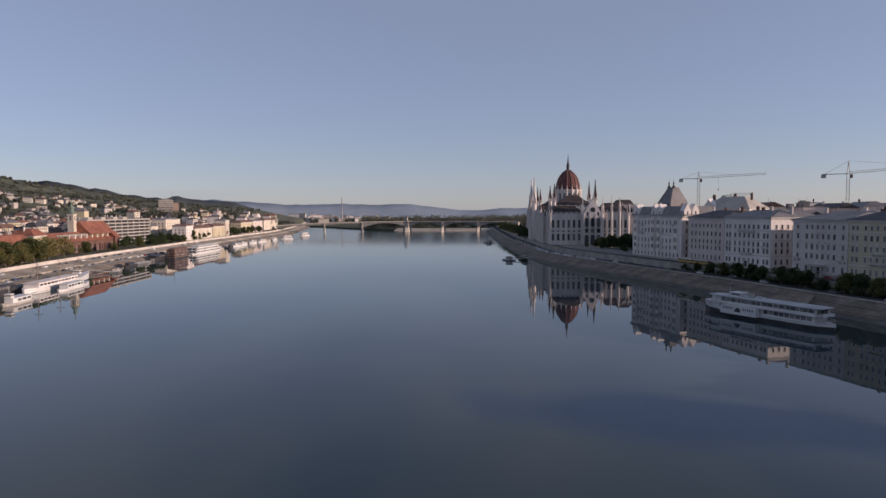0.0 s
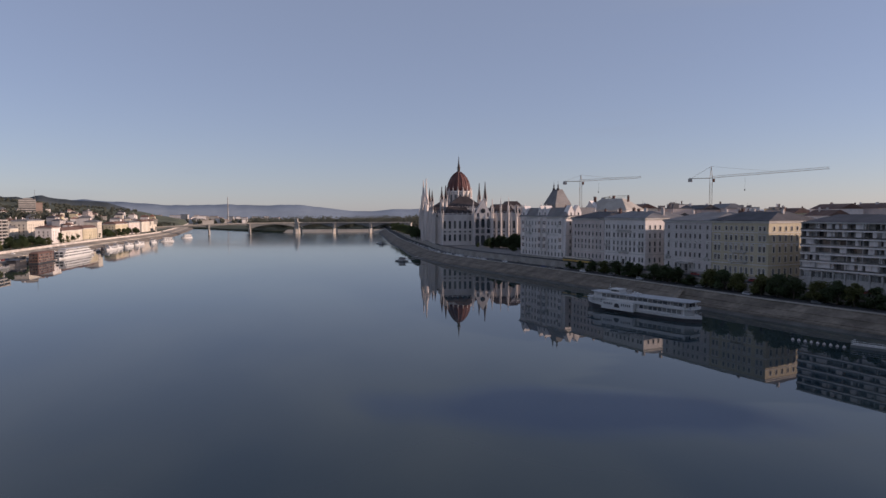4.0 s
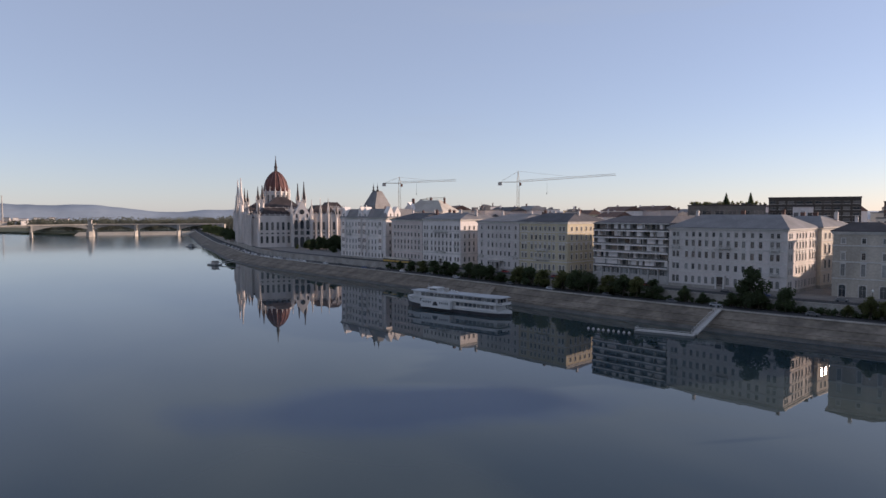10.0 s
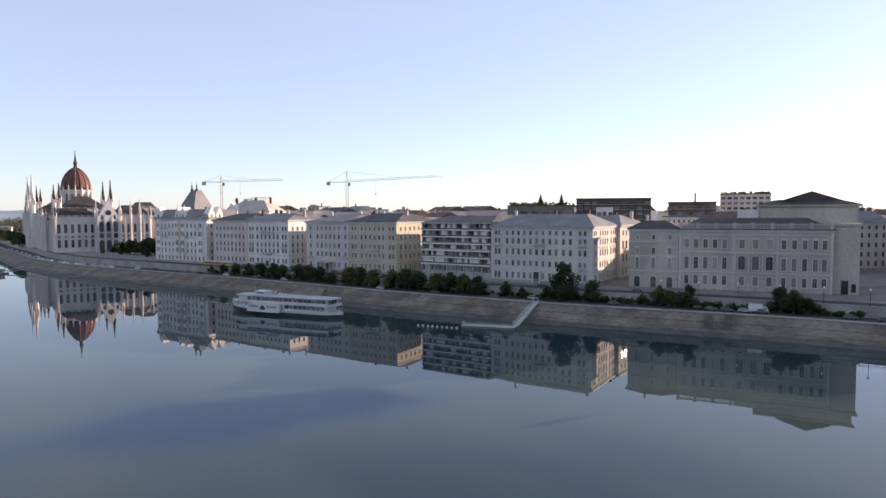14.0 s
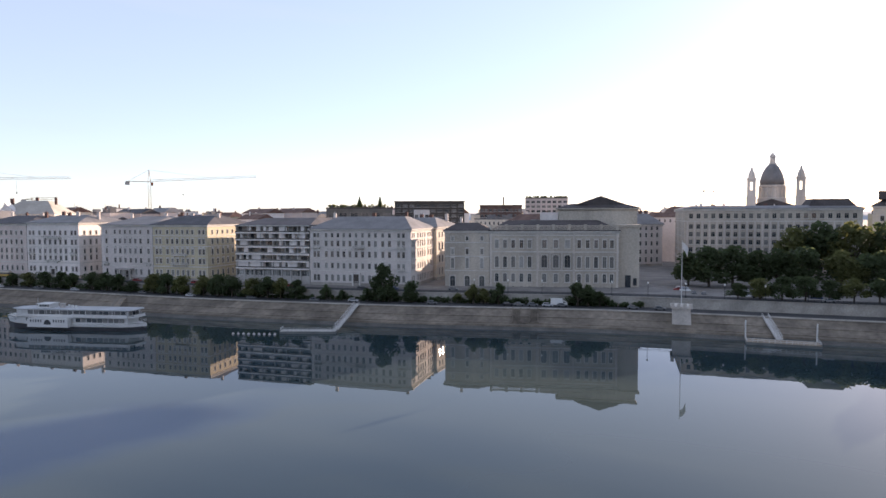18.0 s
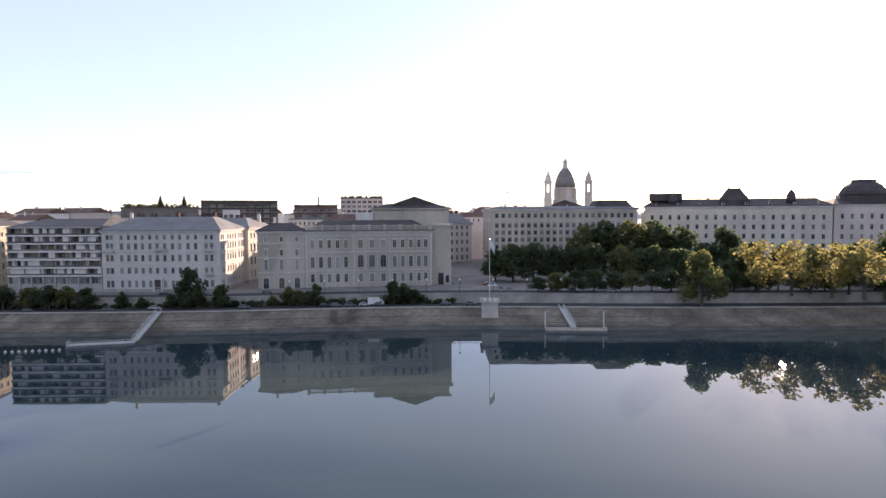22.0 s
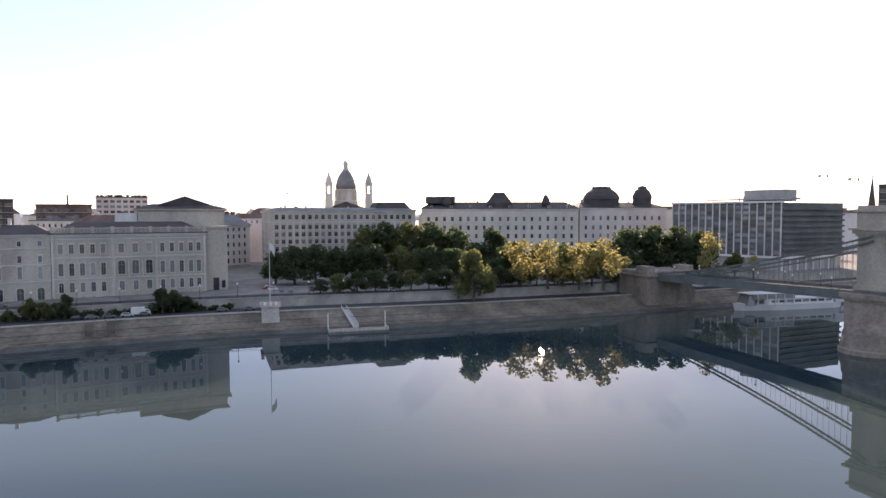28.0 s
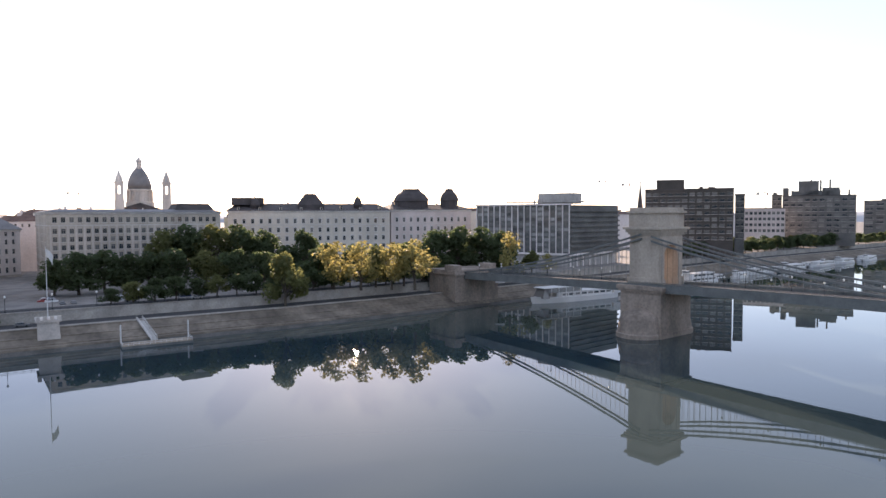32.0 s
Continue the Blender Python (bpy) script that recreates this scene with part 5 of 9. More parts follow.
for f in ((0, 1, 2, 3), (0, 4, 5, 1), (2, 6, 7, 3), (3, 7, 4, 0)):
    bm.faces.new([v[j] for j in f])
part("ramp", bm, PAVING, chain_bridge)

# ---- the square and the town behind the quay ----
def polar(az, d):
    """Plan point at a bearing (clockwise from north) and a distance from the middle of the river."""
    return (d * math.sin(radians(az)), d * math.cos(radians(az)))


# office palace on the square with pilasters between its windows
S1, S2 = polar(80.2, 360), polar(92.8, 376)
hs, ms, ws = town_house("office_palace", "pale stone office palace with rows of windows between pilasters", S1, S2, 60, 43.6, 45.2,
                        [(12, 1.9, 3.2, "plain"), (17.2, 1.9, 2.4, "plain"), (21.2, 1.9, 2.4, "plain"), (25.2, 1.9, 2.4, "plain"), (29.2, 1.9, 2.4, "plain"), (33.2, 1.9, 2.4, "plain"), (38.6, 1.9, 2.6, "plain")],
                        22, STONE_WARM, ZINC, 8, 4.0, bands=(16.2, 37.2), chimneys=3, pane=False)
for i in range(23):
    bm = bmesh.new()
    x = 1.6 + (ws - 3.2) * i / 22
    box(bm, x - 0.35, x + 0.35, -0.5, 0.05, STREET + 1.3, 37.0, ms)
    part("pilaster", bm, STONE_PALE, hs)
bm = bmesh.new()
prism(bm, [(ws - 24, 2), (ws - 1, 2), (ws - 1, 20), (ws - 24, 20)], 43.5, 48.4, ms, top=[(ws - 21, 5), (ws - 5, 5), (ws - 5, 17), (ws - 21, 17)])
part("mansard", bm, LEAD, hs)
# narrow house with a sunlit roof at the corner of the square
town_house("corner_house", "grey corner house with a sunlit pitched roof", polar(76.3, 404), polar(78.5, 412), 24, 34.8, 41.4,
           [(12, 1.3, 3, "hood"), (17, 1.3, 2.6, "hood"), (22, 1.3, 2.6, "hood"), (27, 1.3, 2.6, "hood"), (31.4, 1.3, 2.2, "plain")], 4, PL_GREY, ZINC, 5, 5.0, chimneys=3, pane=False)

# art nouveau palace with cupolas
G1, G2 = polar(93.4, 384), polar(107.2, 392)
hg, mg, wg = town_house("palace_hotel", "pale art nouveau palace with grey roofs and cupolas", G1, G2, 40, 44.5, 49.0,
                        [(11.5, 2.2, 3.6, "arch"), (17.2, 1.6, 2.6, "hood"), (22.0, 1.6, 2.6, "hood"), (27, 1.6, 2.6, "hood"), (32, 1.6, 2.6, "hood"), (37.2, 1.6, 2.6, "hood")],
                        19, PL_CREAM, LEAD, 3, 5.0, bands=(16.2, 36.2), chimneys=4, dormers=8, pane=False)


def cupola(ob, m, x, y, r, z0, z1, name="cupola"):
    bm = bmesh.new()
    mm = m @ Matrix.Translation((x, y, 0))
    h = z1 - z0
    lathe(bm, [(r, z0 - 8), (r, z0), (r * 1.08, z0 + 0.1), (r * 1.05, z0 + h * 0.1), (r * 0.98, z0 + h * 0.35), (r * 0.75, z0 + h * 0.62), (r * 0.42, z0 + h * 0.82), (r * 0.16, z0 + h * 0.9), (r * 0.14, z0 + h * 0.97), (0, z1 + 1)], 20, mm)
    part(name, bm, LEAD, ob, "rounded lead cupola", smooth=True)


def tent_roof(ob, m, x0, x1, y0, y1, z0, z1, k=0.3):
    bm = bmesh.new()
    dx, dy = (x1 - x0) * k, (y1 - y0) * k
    prism(bm, [(x0, y0), (x1, y0), (x1, y1), (x0, y1)], z0 - 6, z0, m)
    prism(bm, [(x0, y0), (x1, y0), (x1, y1), (x0, y1)], z0, z1, m, top=[(x0 + dx, y0 + dy), (x1 - dx, y0 + dy), (x1 - dx, y1 - dy), (x0 + dx, y1 - dy)])
    for px in (x0 + dx, x1 - dx):
        lathe(bm, [(0.25, z1), (0.15, z1 + 1.0), (0.3, z1 + 1.3), (0, z1 + 2.6)], 6, m @ Matrix.Translation((px, y0 + dy, 0)))
    part("pavilion_roof", bm, LEAD, ob, "steep lead pavilion roof")


tent_roof(hg, mg, wg * 0.42, wg * 0.58, 2, 16, 48.0, 54.6)
cupola(hg, mg, wg * 0.16, 5, 2.6, 47.5, 52.6)
cupola(hg, mg, wg * 0.80, 5, 2.4, 47.5, 53.6)
bm = bmesh.new()
box(bm, 2, 20, 6, 24, 48, 52.2, mg)
part("roof_block", bm, LEAD, hg)
H1, H2 = polar(107.3, 394), polar(114.4, 412)
hh, mh, wh = town_house("palace_house", "pale palace house with two large rounded roofs", H1, H2, 38, 45.0, 48.6,
                        [(11.5, 1.8, 3.4, "arch"), (17.2, 1.5, 2.6, "hood"), (22.0, 1.5, 2.6, "hood"), (27, 1.5, 2.6, "hood"), (32, 1.5, 2.6, "hood"), (37.6, 1.5, 2.6, "hood")],
                        11, PL_PINK, LEAD, 3, 5.0, bands=(16.2, 36.2), chimneys=2, pane=False)
bm = bmesh.new()
xs0, xs1 = wh * 0.12, wh * 0.52
k = 10
xm, xr = (xs0 + xs1) / 2, (xs1 - xs0) / 2
lathe(bm, [(xr * 1.02, 45.5), (xr * 1.02, 50.2), (xr * 1.08, 50.4), (xr * 1.02, 52.2), (xr * 0.84, 54.8), (xr * 0.58, 56.8), (xr * 0.54, 57.0), (xr * 0.54, 58.2), (0, 58.3)], 8, mh @ Matrix.Translation((xm, 12, 0)), 0, 0.5)
part("barrel_roof", bm, LEAD, hh, "wide rounded lead roof")
bm = bmesh.new()
lathe(bm, [(5.6, 44), (5.6, 50.6), (6.0, 50.8), (5.7, 52.6), (4.6, 55), (2.8, 56.8), (2.6, 57.0), (2.6, 58.2), (2.0, 58.3), (0, 58.8)], 8, mh @ Matrix.Translation((wh * 0.77, 6.5, 0)), 0, 0.5)
part("cupola", bm, LEAD, hh, "eight-sided lead cupola")

for ob in (hg, hh):                  # both stand on the far side of the square
    set_back(ob, 1.15)

# glass hotel with white fins, and the dark blocks downstream
I0, I1, I2 = polar(115.0, 430), polar(123.1, 400), polar(127.2, 440)
hi = thing("fin_hotel", (360, -220, STREET), "long modern hotel with white vertical fins over a columned podium", "building")
bm = bmesh.new()
pl = [I0, I1, I2, (I2[0] + 60, I2[1] + 40)]
prism(bm, pl, 17.5, 47.4)
part("wall", bm, DARK_GREY_STONE, hi)
bm = bmesh.new()
prism(bm, [(x + 0.5, y) for x, y in pl], STREET, 17.4)
part("podium", bm, CONCRETE, hi)
mi = front(I0, I1)
wi = dist(I0, I1)
for i in range(16):
    bm = bmesh.new()
    x = wi * i / 15
    box(bm, x - 0.22, x + 0.22, -0.9, 0.02, 17.5, 47.5, mi)
    part("fin", bm, PL_WHITE, hi, "white vertical fin")
    if i < 15:
        for j in range(9):
            bm = bmesh.new()
            z = 18.6 + j * 3.2
            box(bm, x + 0.6, x + wi / 15 - 0.6, -0.25, 0.02, z, z + 1.9, mi)
            part("pane", bm, GLASS_PALE, hi)
bm = bmesh.new()
box(bm, -1, wi + 1.0, -1.6, 1.0, 16.4, 17.6, mi)
box(bm, -1, wi + 1.0, -1.2, 1.0, 47.4, 48.4, mi)
part("cornice", bm, PL_WHITE, hi)
mr = front(I1, I2)
wr = dist(I1, I2)
for j in range(9):
    bm = bmesh.new()
    z = 18.0 + j * 3.2
    box(bm, 0.3, wr, -1.3, 0.02, z - 0.2, z + 0.9, mr)
    part("balcony", bm, DARK_GREY_STONE, hi)
bm = bmesh.new()
box(bm, 0, wr, -1.6, 1.0, 16.4, 17.6, mr)
part("canopy", bm, PL_WHITE, hi)
for i in range(9):
    bm = bmesh.new()
    box(bm, wr * i / 8 - 0.3, wr * i / 8 + 0.3, -1.3, -0.7, STREET, 16.4, mr)
    part("column", bm, PL_WHITE, hi)
bm = bmesh.new()
box(bm, wi * 0.62, wi * 0.98, 8, 22, 48.4, 55.0, mi)
box(bm, wi * 0.3, wi * 1.1, 4, 8, 49.2, 50.0, mi)
for i in range(12):
    box(bm, wi * (0.6 + 0.04 * i) - 0.3, wi * (0.6 + 0.04 * i) + 0.3, 5, 5.6, 48.4, 51.0 + (i % 3) * 0.5, mi)
part("roof_plant", bm, TRIM_DARK, hi)


def slab_block(label, az0, az1, d, z1, floors, material=DARK_CLAD, extra=(), bays=12, depth=34, glass=None, name="office_block"):
    """A plain modern block with a grid of windows."""
    a, b = polar(az0, d), polar(az1, d)
    ob = thing(name, (*a, STREET), label, "building")
    w = dist(a, b)
    h = (z1 - STREET - 3.5) / floors
    zlo = 22 if az0 > 120 else 30
    ops = [(w * (i + 0.5) / bays, STREET + 3.5 + j * h, w / bays * 0.68, h * 0.5, "plain") for i in range(bays) for j in range(floors) if STREET + 3.5 + j * h >= zlo]
    m = front(a, b)
    c, e = tuple((m @ Vector((w, depth, 0))).xy), tuple((m @ Vector((0, depth, 0))).xy)
    wall_face(ob, a, b, STREET, z1, ops, material, with_pane=False)
    sb = 2
    wall_face(ob, b, c, STREET, z1, [(depth * (i + 0.5) / sb, STREET + 3.5 + j * h, depth / sb * 0.7, h * 0.5, "plain") for i in range(sb) for j in range(floors)], material, with_pane=False)
    wall_face(ob, e, a, STREET, z1, [], material)
    wall_face(ob, c, e, STREET, z1, [], material)
    bm = bmesh.new()
    box(bm, -0.3, w + 0.3, -0.3, depth + 0.3, z1, z1 + 0.7, m)
    part("roof", bm, LEAD, ob)
    for x0, x1, zt in extra:
        bm = bmesh.new()
        box(bm, w * x0, w * x1, 4, depth - 6, z1 + 0.7, zt, m)
        part("roof_block", bm, material, ob)
    return ob, m, w


slab_block("dark bronze office block with a roof box", 129.4, 136.3, 520, 60.2, 10, DARK_CLAD, ((0.13, 0.45, 68.0), (0.62, 0.66, 62.4), (0.72, 0.8, 62.0)), 12)
slab_block("dark stepped office wing with bands of light stone", 136.4, 137.1, 545, 56.4, 9, DARK_GREY_STONE, (), 2)
slab_block("dark grey stone hotel block with a stepped roof", 139.8, 144.7, 750, 59.8, 9, DARK_GREY_STONE, ((0.12, 0.75, 65.1), (0.22, 0.50, 75.1), (0.55, 0.78, 68.0), (0.0, 0.07, 68.6)), 10, name="hotel_block")
hb, mhb, whb = slab_block("dark corner block beside the stepped hotel", 139.05, 139.75, 760, 61.4, 9, DARK_GREY_STONE, ((0.1, 0.5, 64.3),), 2, name="corner_block")
for q in range(7):
    bm = bmesh.new()
    x = whb * (2.0 + q * 0.9)
    box(bm, x, x + 1.5, 6, 8, 60, 76.4 + 0.4 * (q % 3) if 2 <= q <= 4 else 66.2, mhb)
    part("roof_flue", bm, DARK_GREY_STONE, hb)
slab_block("low pale office house on the promenade", 137.1, 140.0, 690, 46.8, 6, PL_PINK, (), 9, name="office_house")
slab_block("dark stone block further down the promenade", 145.2, 150.5, 960, 57.5, 8, DARK_GREY_STONE, ((0.2, 0.7, 60.0),), 8)
slab_block("low dark roof storey behind the quay houses", 49.3, 55.1, 400, 45.0, 6, DARK_GREY_STONE, ((0.04, 0.1, 47.0), (0.3, 0.42, 46.3), (0.7, 0.8, 46.6)), 6, depth=14)
# black glass office box behind the corner houses
slab_block("black glass office box with a lit end wall", 55.3, 61.5, 430, 49.6, 11, DARK_CLAD, (), 10, depth=20)
slab_block("white rooftop house behind the corner house", 57.0, 58.4, 330, 43.6, 6, PL_WHITE, (), 3, depth=10, name="white_house")
slab_block("long block of flats with a planted roof", 66.9, 70.6, 520, 54.0, 11, PL_PINK, (), 8)
slab_block("brown brick block with a tall flue", 62.9, 66.6, 430, 46.8, 9, ROOF_BROWN, ((0.55, 0.58, 53.0),), 10)

# the basilica
QX, QY = polar(86.7, 770)
bas = thing("basilica", (QX, QY, STREET), "domed basilica with twin bell towers", "church", turn=-86.7)
MQ = pose(QX, QY, 0, 0, 0, -86.7)       # y away from the river, x along its front
bm = bmesh.new()
box(bm, -28, 28, -20, 50, STREET, 48, MQ)
part("nave", bm, STONE_PALE, bas)
bm = bmesh.new()
prism(bm, [(-28, 48), (28, 48), (0, 57)], -20, 50, MQ @ MXZ)
part("roof", bm, LEAD, bas)
bm = bmesh.new()
lathe(bm, [(14.2, 46), (14.2, 58), (12.2, 58.6), (11.9, 69.4), (13.0, 69.9), (13.0, 71.4), (11.6, 72)], 24, MQ)
part("drum", bm, STONE_PALE, bas)
for i in range(16):
    a = 2 * math.pi * i / 16
    bm = bmesh.new()
    lathe(bm, [(0.7, 58.5), (0.6, 69.5)], 6, MQ @ Matrix.Translation((12.4 * math.cos(a), 12.4 * math.sin(a), 0)))
    part("column", bm, STONE_PALE, bas)
bm = bmesh.new()
lathe(bm, [(11.8, 71.8), (11.8, 74.6), (12.1, 75), (11.6, 78), (10.5, 82.5), (8.7, 87), (6.2, 91.2), (4.0, 93.8), (3.2, 94.4)], 28, MQ)
part("dome", bm, ZINC, bas, "lead dome", smooth=True)
bm = bmesh.new()
lathe(bm, [(3.8, 94), (3.8, 95.2), (2.7, 95.6), (2.6, 101), (3.2, 101.5), (2.4, 103.8), (0.7, 105.6), (0.25, 106.6), (0, 109)], 12, MQ)
part("lantern", bm, STONE_PALE, bas)
for s in (-1, 1):
    bm = bmesh.new()
    mt = MQ @ Matrix.Translation((s * 22.8 + 3.4, -18, 0))
    box(bm, -4.5, 4.5, -4.5, 4.5, STREET, 58, mt)
    box(bm, -4.9, 4.9, -4.9, 4.9, 58, 59, mt)
    box(bm, -4.1, 4.1, -4.1, 4.1, 59, 66, mt)
    for sx in (-1, 1):
        for sy in (-1, 1):
            box(bm, sx * 2.65 - 1.4, sx * 2.65 + 1.4, sy * 2.65 - 1.4, sy * 2.65 + 1.4, 66, 75, mt)
    box(bm, -4.1, 4.1, -4.1, 4.1, 75, 77.6, mt)
    box(bm, -4.6, 4.6, -4.6, 4.6, 77.6, 79, mt)
    lathe(bm, [(3.6, 79), (3.4, 82), (2.6, 85), (1.2, 87.4), (1.0, 89.5), (0.3, 90.5), (0, 93.5)], 10, mt)
    part("bell_tower", bm, STONE_PALE, bas, "bell tower with open belfry")


# ---- tower cranes ----
def crane(label, az, d, zjib, top, left, right, rise, wide=1.1, turn=0.0, mats=(STEEL_YELLOW, STEEL_RED)):
    x, y = polar(az, d)
    m = pose(x, y, 0, 0, 0, -az + turn)
    ob = thing("tower_crane", (x, y, STREET), label, "crane", "tower cranes")
    bm = bmesh.new()
    w = wide
    for sx in (-w, w):
        for sy in (-w, w):
            box(bm, sx - 0.14, sx + 0.14, sy - 0.14, sy + 0.14, STREET, zjib, m)
    z = STREET + 2
    f = 1
    while z < zjib - 2.5:
        for q, r in (((-w, -w), (w, -w)), ((w, -w), (w, w)), ((w, w), (-w, w)), ((-w, w), (-w, -w))):
            p0, p1 = (q, r) if f > 0 else (r, q)
            bar(bm, m @ Vector((*p0, z)), m @ Vector((*p1, z + 2.5)), 0.09, 4)
        z += 2.5
        f = -f
    part("mast", bm, mats[0], ob, "lattice mast")
    bm = bmesh.new()
    n = int(right / 3)
    pt = lambda t, dy, dz: m @ Vector((t, dy, zjib + 1.0 + dz + rise * max(0, t) / right))
    for i in range(n):
        t0, t1 = right * i / n, right * (i + 1) / n
        for dy, dz in ((-0.7, 0), (0.7, 0), (0, 1.5)):
            bar(bm, pt(t0, dy, dz), pt(t1, dy, dz), 0.12, 4)
        bar(bm, pt(t0, -0.7, 0), pt((t0 + t1) / 2, 0, 1.5), 0.08, 4)
        bar(bm, pt((t0 + t1) / 2, 0, 1.5), pt(t1, 0.7, 0), 0.08, 4)
    part("jib", bm, mats[0], ob, "long lattice jib")
    bm = bmesh.new()
    box(bm, -left, 0, -0.8, 0.8, zjib + 0.7, zjib + 1.2, m)
    bar(bm, m @ Vector((-left + 2, 0, zjib + 1.2)), m @ Vector((0, 0, top)), 0.1, 4)
    bar(bm, m @ Vector((right * 0.55, 0, zjib + 2.4 + rise * 0.55)), m @ Vector((0, 0, top)), 0.07, 4)
    for s in (-1, 1):
        bar(bm, m @ Vector((s * w, 0, zjib)), m @ Vector((0, 0, top)), 0.22, 4)
    part("tower_head", bm, mats[0], ob)
    bm = bmesh.new()
    box(bm, -left - 0.5, -left + 3.0, -1.2, 1.2, zjib - 2.0, zjib + 0.7, m)
    part("counterweight", bm, CONCRETE if mats[1] is not IRON_BLACK else IRON_BLACK, ob, "dark concrete counterweight")
    bm = bmesh.new()
    box(bm, 1.2, 3.0, -1.0, 1.0, zjib - 2.4, zjib + 0.4, m)
    part("cab", bm, mats[1], ob, "operator's cab")
    bm = bmesh.new()
    bar(bm, m @ Vector((right * 0.3, 0, zjib + 0.6)), m @ Vector((right * 0.3, 0, zjib - 9)), 0.06, 4)
    box(bm, right * 0.3 - 0.4, right * 0.3 + 0.4, -0.4, 0.4, zjib - 10.2, zjib - 9, m)
    part("hook", bm, IRON_BLACK, ob)


crane("pale tower crane with a long jib over the roofs", 24.56, 640, 70.0, 77, 16.5, 56, 2.4)
crane("tall tower crane with a red cab over the roofs", 35.08, 600, 69.0, 80, 18.0, 88, 5.5)
crane("low crane on a building site", 27.0, 620, 53.5, 56, 7, 16, 0.5, 0.7)
crane("distant crane behind the office palace", 82.3, 1150, 80, 86, 14, 22, 1, 1.2)
crane("distant crane beyond the hotel", 126.0, 980, 92, 97, 8, 24, 1, 1.3, mats=(IRON, STEEL_RED))
crane("distant tall crane beyond the hotel", 128.0, 900, 83, 91, 8, 40, 1, 1.2, mats=(IRON, STEEL_RED))
crane("distant crane over the promenade", 138.6, 900, 68, 72, 10, 30, 1, 1.2, mats=(IRON, STEEL_RED))
# a slim church spire far down the river
sx, sy = polar(129.0, 900)
sp = thing("church_spire", (sx, sy, STREET), "slim dark church spire over the roofs", "church")
bm = bmesh.new()
box(bm, -4, 4, -4, 4, 0, 40)
lathe(bm, [(5, 40), (4, 41), (0.3, 74), (0.5, 75), (0, 79)], 8, None, 0, 0.5)
part("tower", bm, LEAD, sp, m=Matrix.Translation((sx, sy, STREET)))

# ---- roofs of the town behind ----
rt = random.Random(21)
TOWN_WALLS = (PL_CREAM, PL_GREY, PL_PINK, PL_WHITE, PL_YELLOW)
TOWN_ROOFS = (ROOF_BROWN, ROOF_BROWN, SLATE, ZINC, ROOF_BROWN)


def back_house(az, d, w, depth, eave, top, turn=-14):
    x, y = polar(az, d)
    m = pose(x, y, 0, 0, 0, -90 + turn + rt.choice((0, 0, 8)))      # x along the front, y away
    ob = thing("town_house", (x, y, STREET), "town house with a tiled roof and chimneys behind the quay", "house", "roofs of the town")
    wall, roof = rt.choice(TOWN_WALLS), rt.choice(TOWN_ROOFS)
    bm = bmesh.new()
    box(bm, -w / 2, w / 2, 0, depth, STREET, eave, m)
    part("wall", bm, wall, ob)
    bm = bmesh.new()
    if rt.random() < 0.4:
        box(bm, -w / 2 - 0.2, w / 2 + 0.2, -0.2, depth + 0.2, eave, eave + 0.7, m)
        for q in range(3):
            bx = rt.uniform(-w * 0.45, w * 0.35)
            box(bm, bx, bx + rt.uniform(1.5, 5), 3, 7, eave + 0.7, eave + rt.uniform(1.5, 3.2), m)
        roof = ZINC
    elif rt.random() < 0.35:
        prism(bm, [(-w / 2 - .5, -0.6), (w / 2 + .5, -0.6), (w / 2 + .5, depth + 0.6), (-w / 2 - .5, depth + 0.6)], eave, top, m,
              top=[(-w / 2 + 3, depth * 0.42), (w / 2 - 3, depth * 0.42), (w / 2 - 3, depth * 0.58), (-w / 2 + 3, depth * 0.58)])
    else:
        my = m @ Matrix(((0, 0, 1, 0), (1, 0, 0, 0), (0, 1, 0, 0), (0, 0, 0, 1)))
        prism(bm, [(-0.6, eave), (depth + 0.6, eave), (depth / 2, top)], -w / 2 - 0.3, w / 2 + 0.3, my)
    part("roof", bm, roof, ob)
    for k in range(rt.randint(1, 3)):
        bm = bmesh.new()
        cx, cy = rt.uniform(-w * 0.4, w * 0.4), depth * rt.uniform(0.3, 0.7)
        h = top + rt.uniform(0.3, 1.8)
        sxx = rt.uniform(0.4, 1.1)
        box(bm, cx - sxx, cx + sxx, cy - 0.4, cy + 0.4, eave, h, m)
        part("chimney", bm, rt.choice((RED_BRICK, PL_GREY, PL_WHITE)), ob)
    if rt.random() < 0.3:
        bm = bmesh.new()
        cx = rt.uniform(-w * 0.3, w * 0.3)
        bar(bm, m @ Vector((cx, depth / 2, top - 0.5)), m @ Vector((cx, depth / 2, top + rt.uniform(2, 4))), 0.08, 4)
        part("aerial", bm, IRON_BLACK, ob)
    nwin = int(w / 3.4)
    me, pane, pane2, both = window_meshes(1.3, 2.1, "plain", wall)
    for i in range(nwin):
        for zz in (eave - 3.4,) if d < 480 else ():
            mm = m @ Matrix.Translation(((i + 0.5) * w / nwin - w / 2, -0.25, zz))
            put("window", pane, ob, mm)


for az0, az1, d0, d1, e0, e1, num in ((20.5, 60, 470, 560, 34, 39, 20), (20.5, 78, 580, 700, 38, 43, 26), (18, 80, 740, 900, 42, 49, 24), (63, 75, 350, 420, 35, 39, 8), (78, 128, 560, 760, 40, 46, 14), (126, 150, 1050, 1300, 36, 44, 10)):
    for i in range(num):
        az = az0 + (az1 - az0) * (i + rt.random() * 0.8) / num
        e = rt.uniform(e0, e1)
        back_house(az, rt.uniform(d0, d1), rt.uniform(18, 36), rt.uniform(13, 18), e, e + rt.uniform(2.5, 4.5))

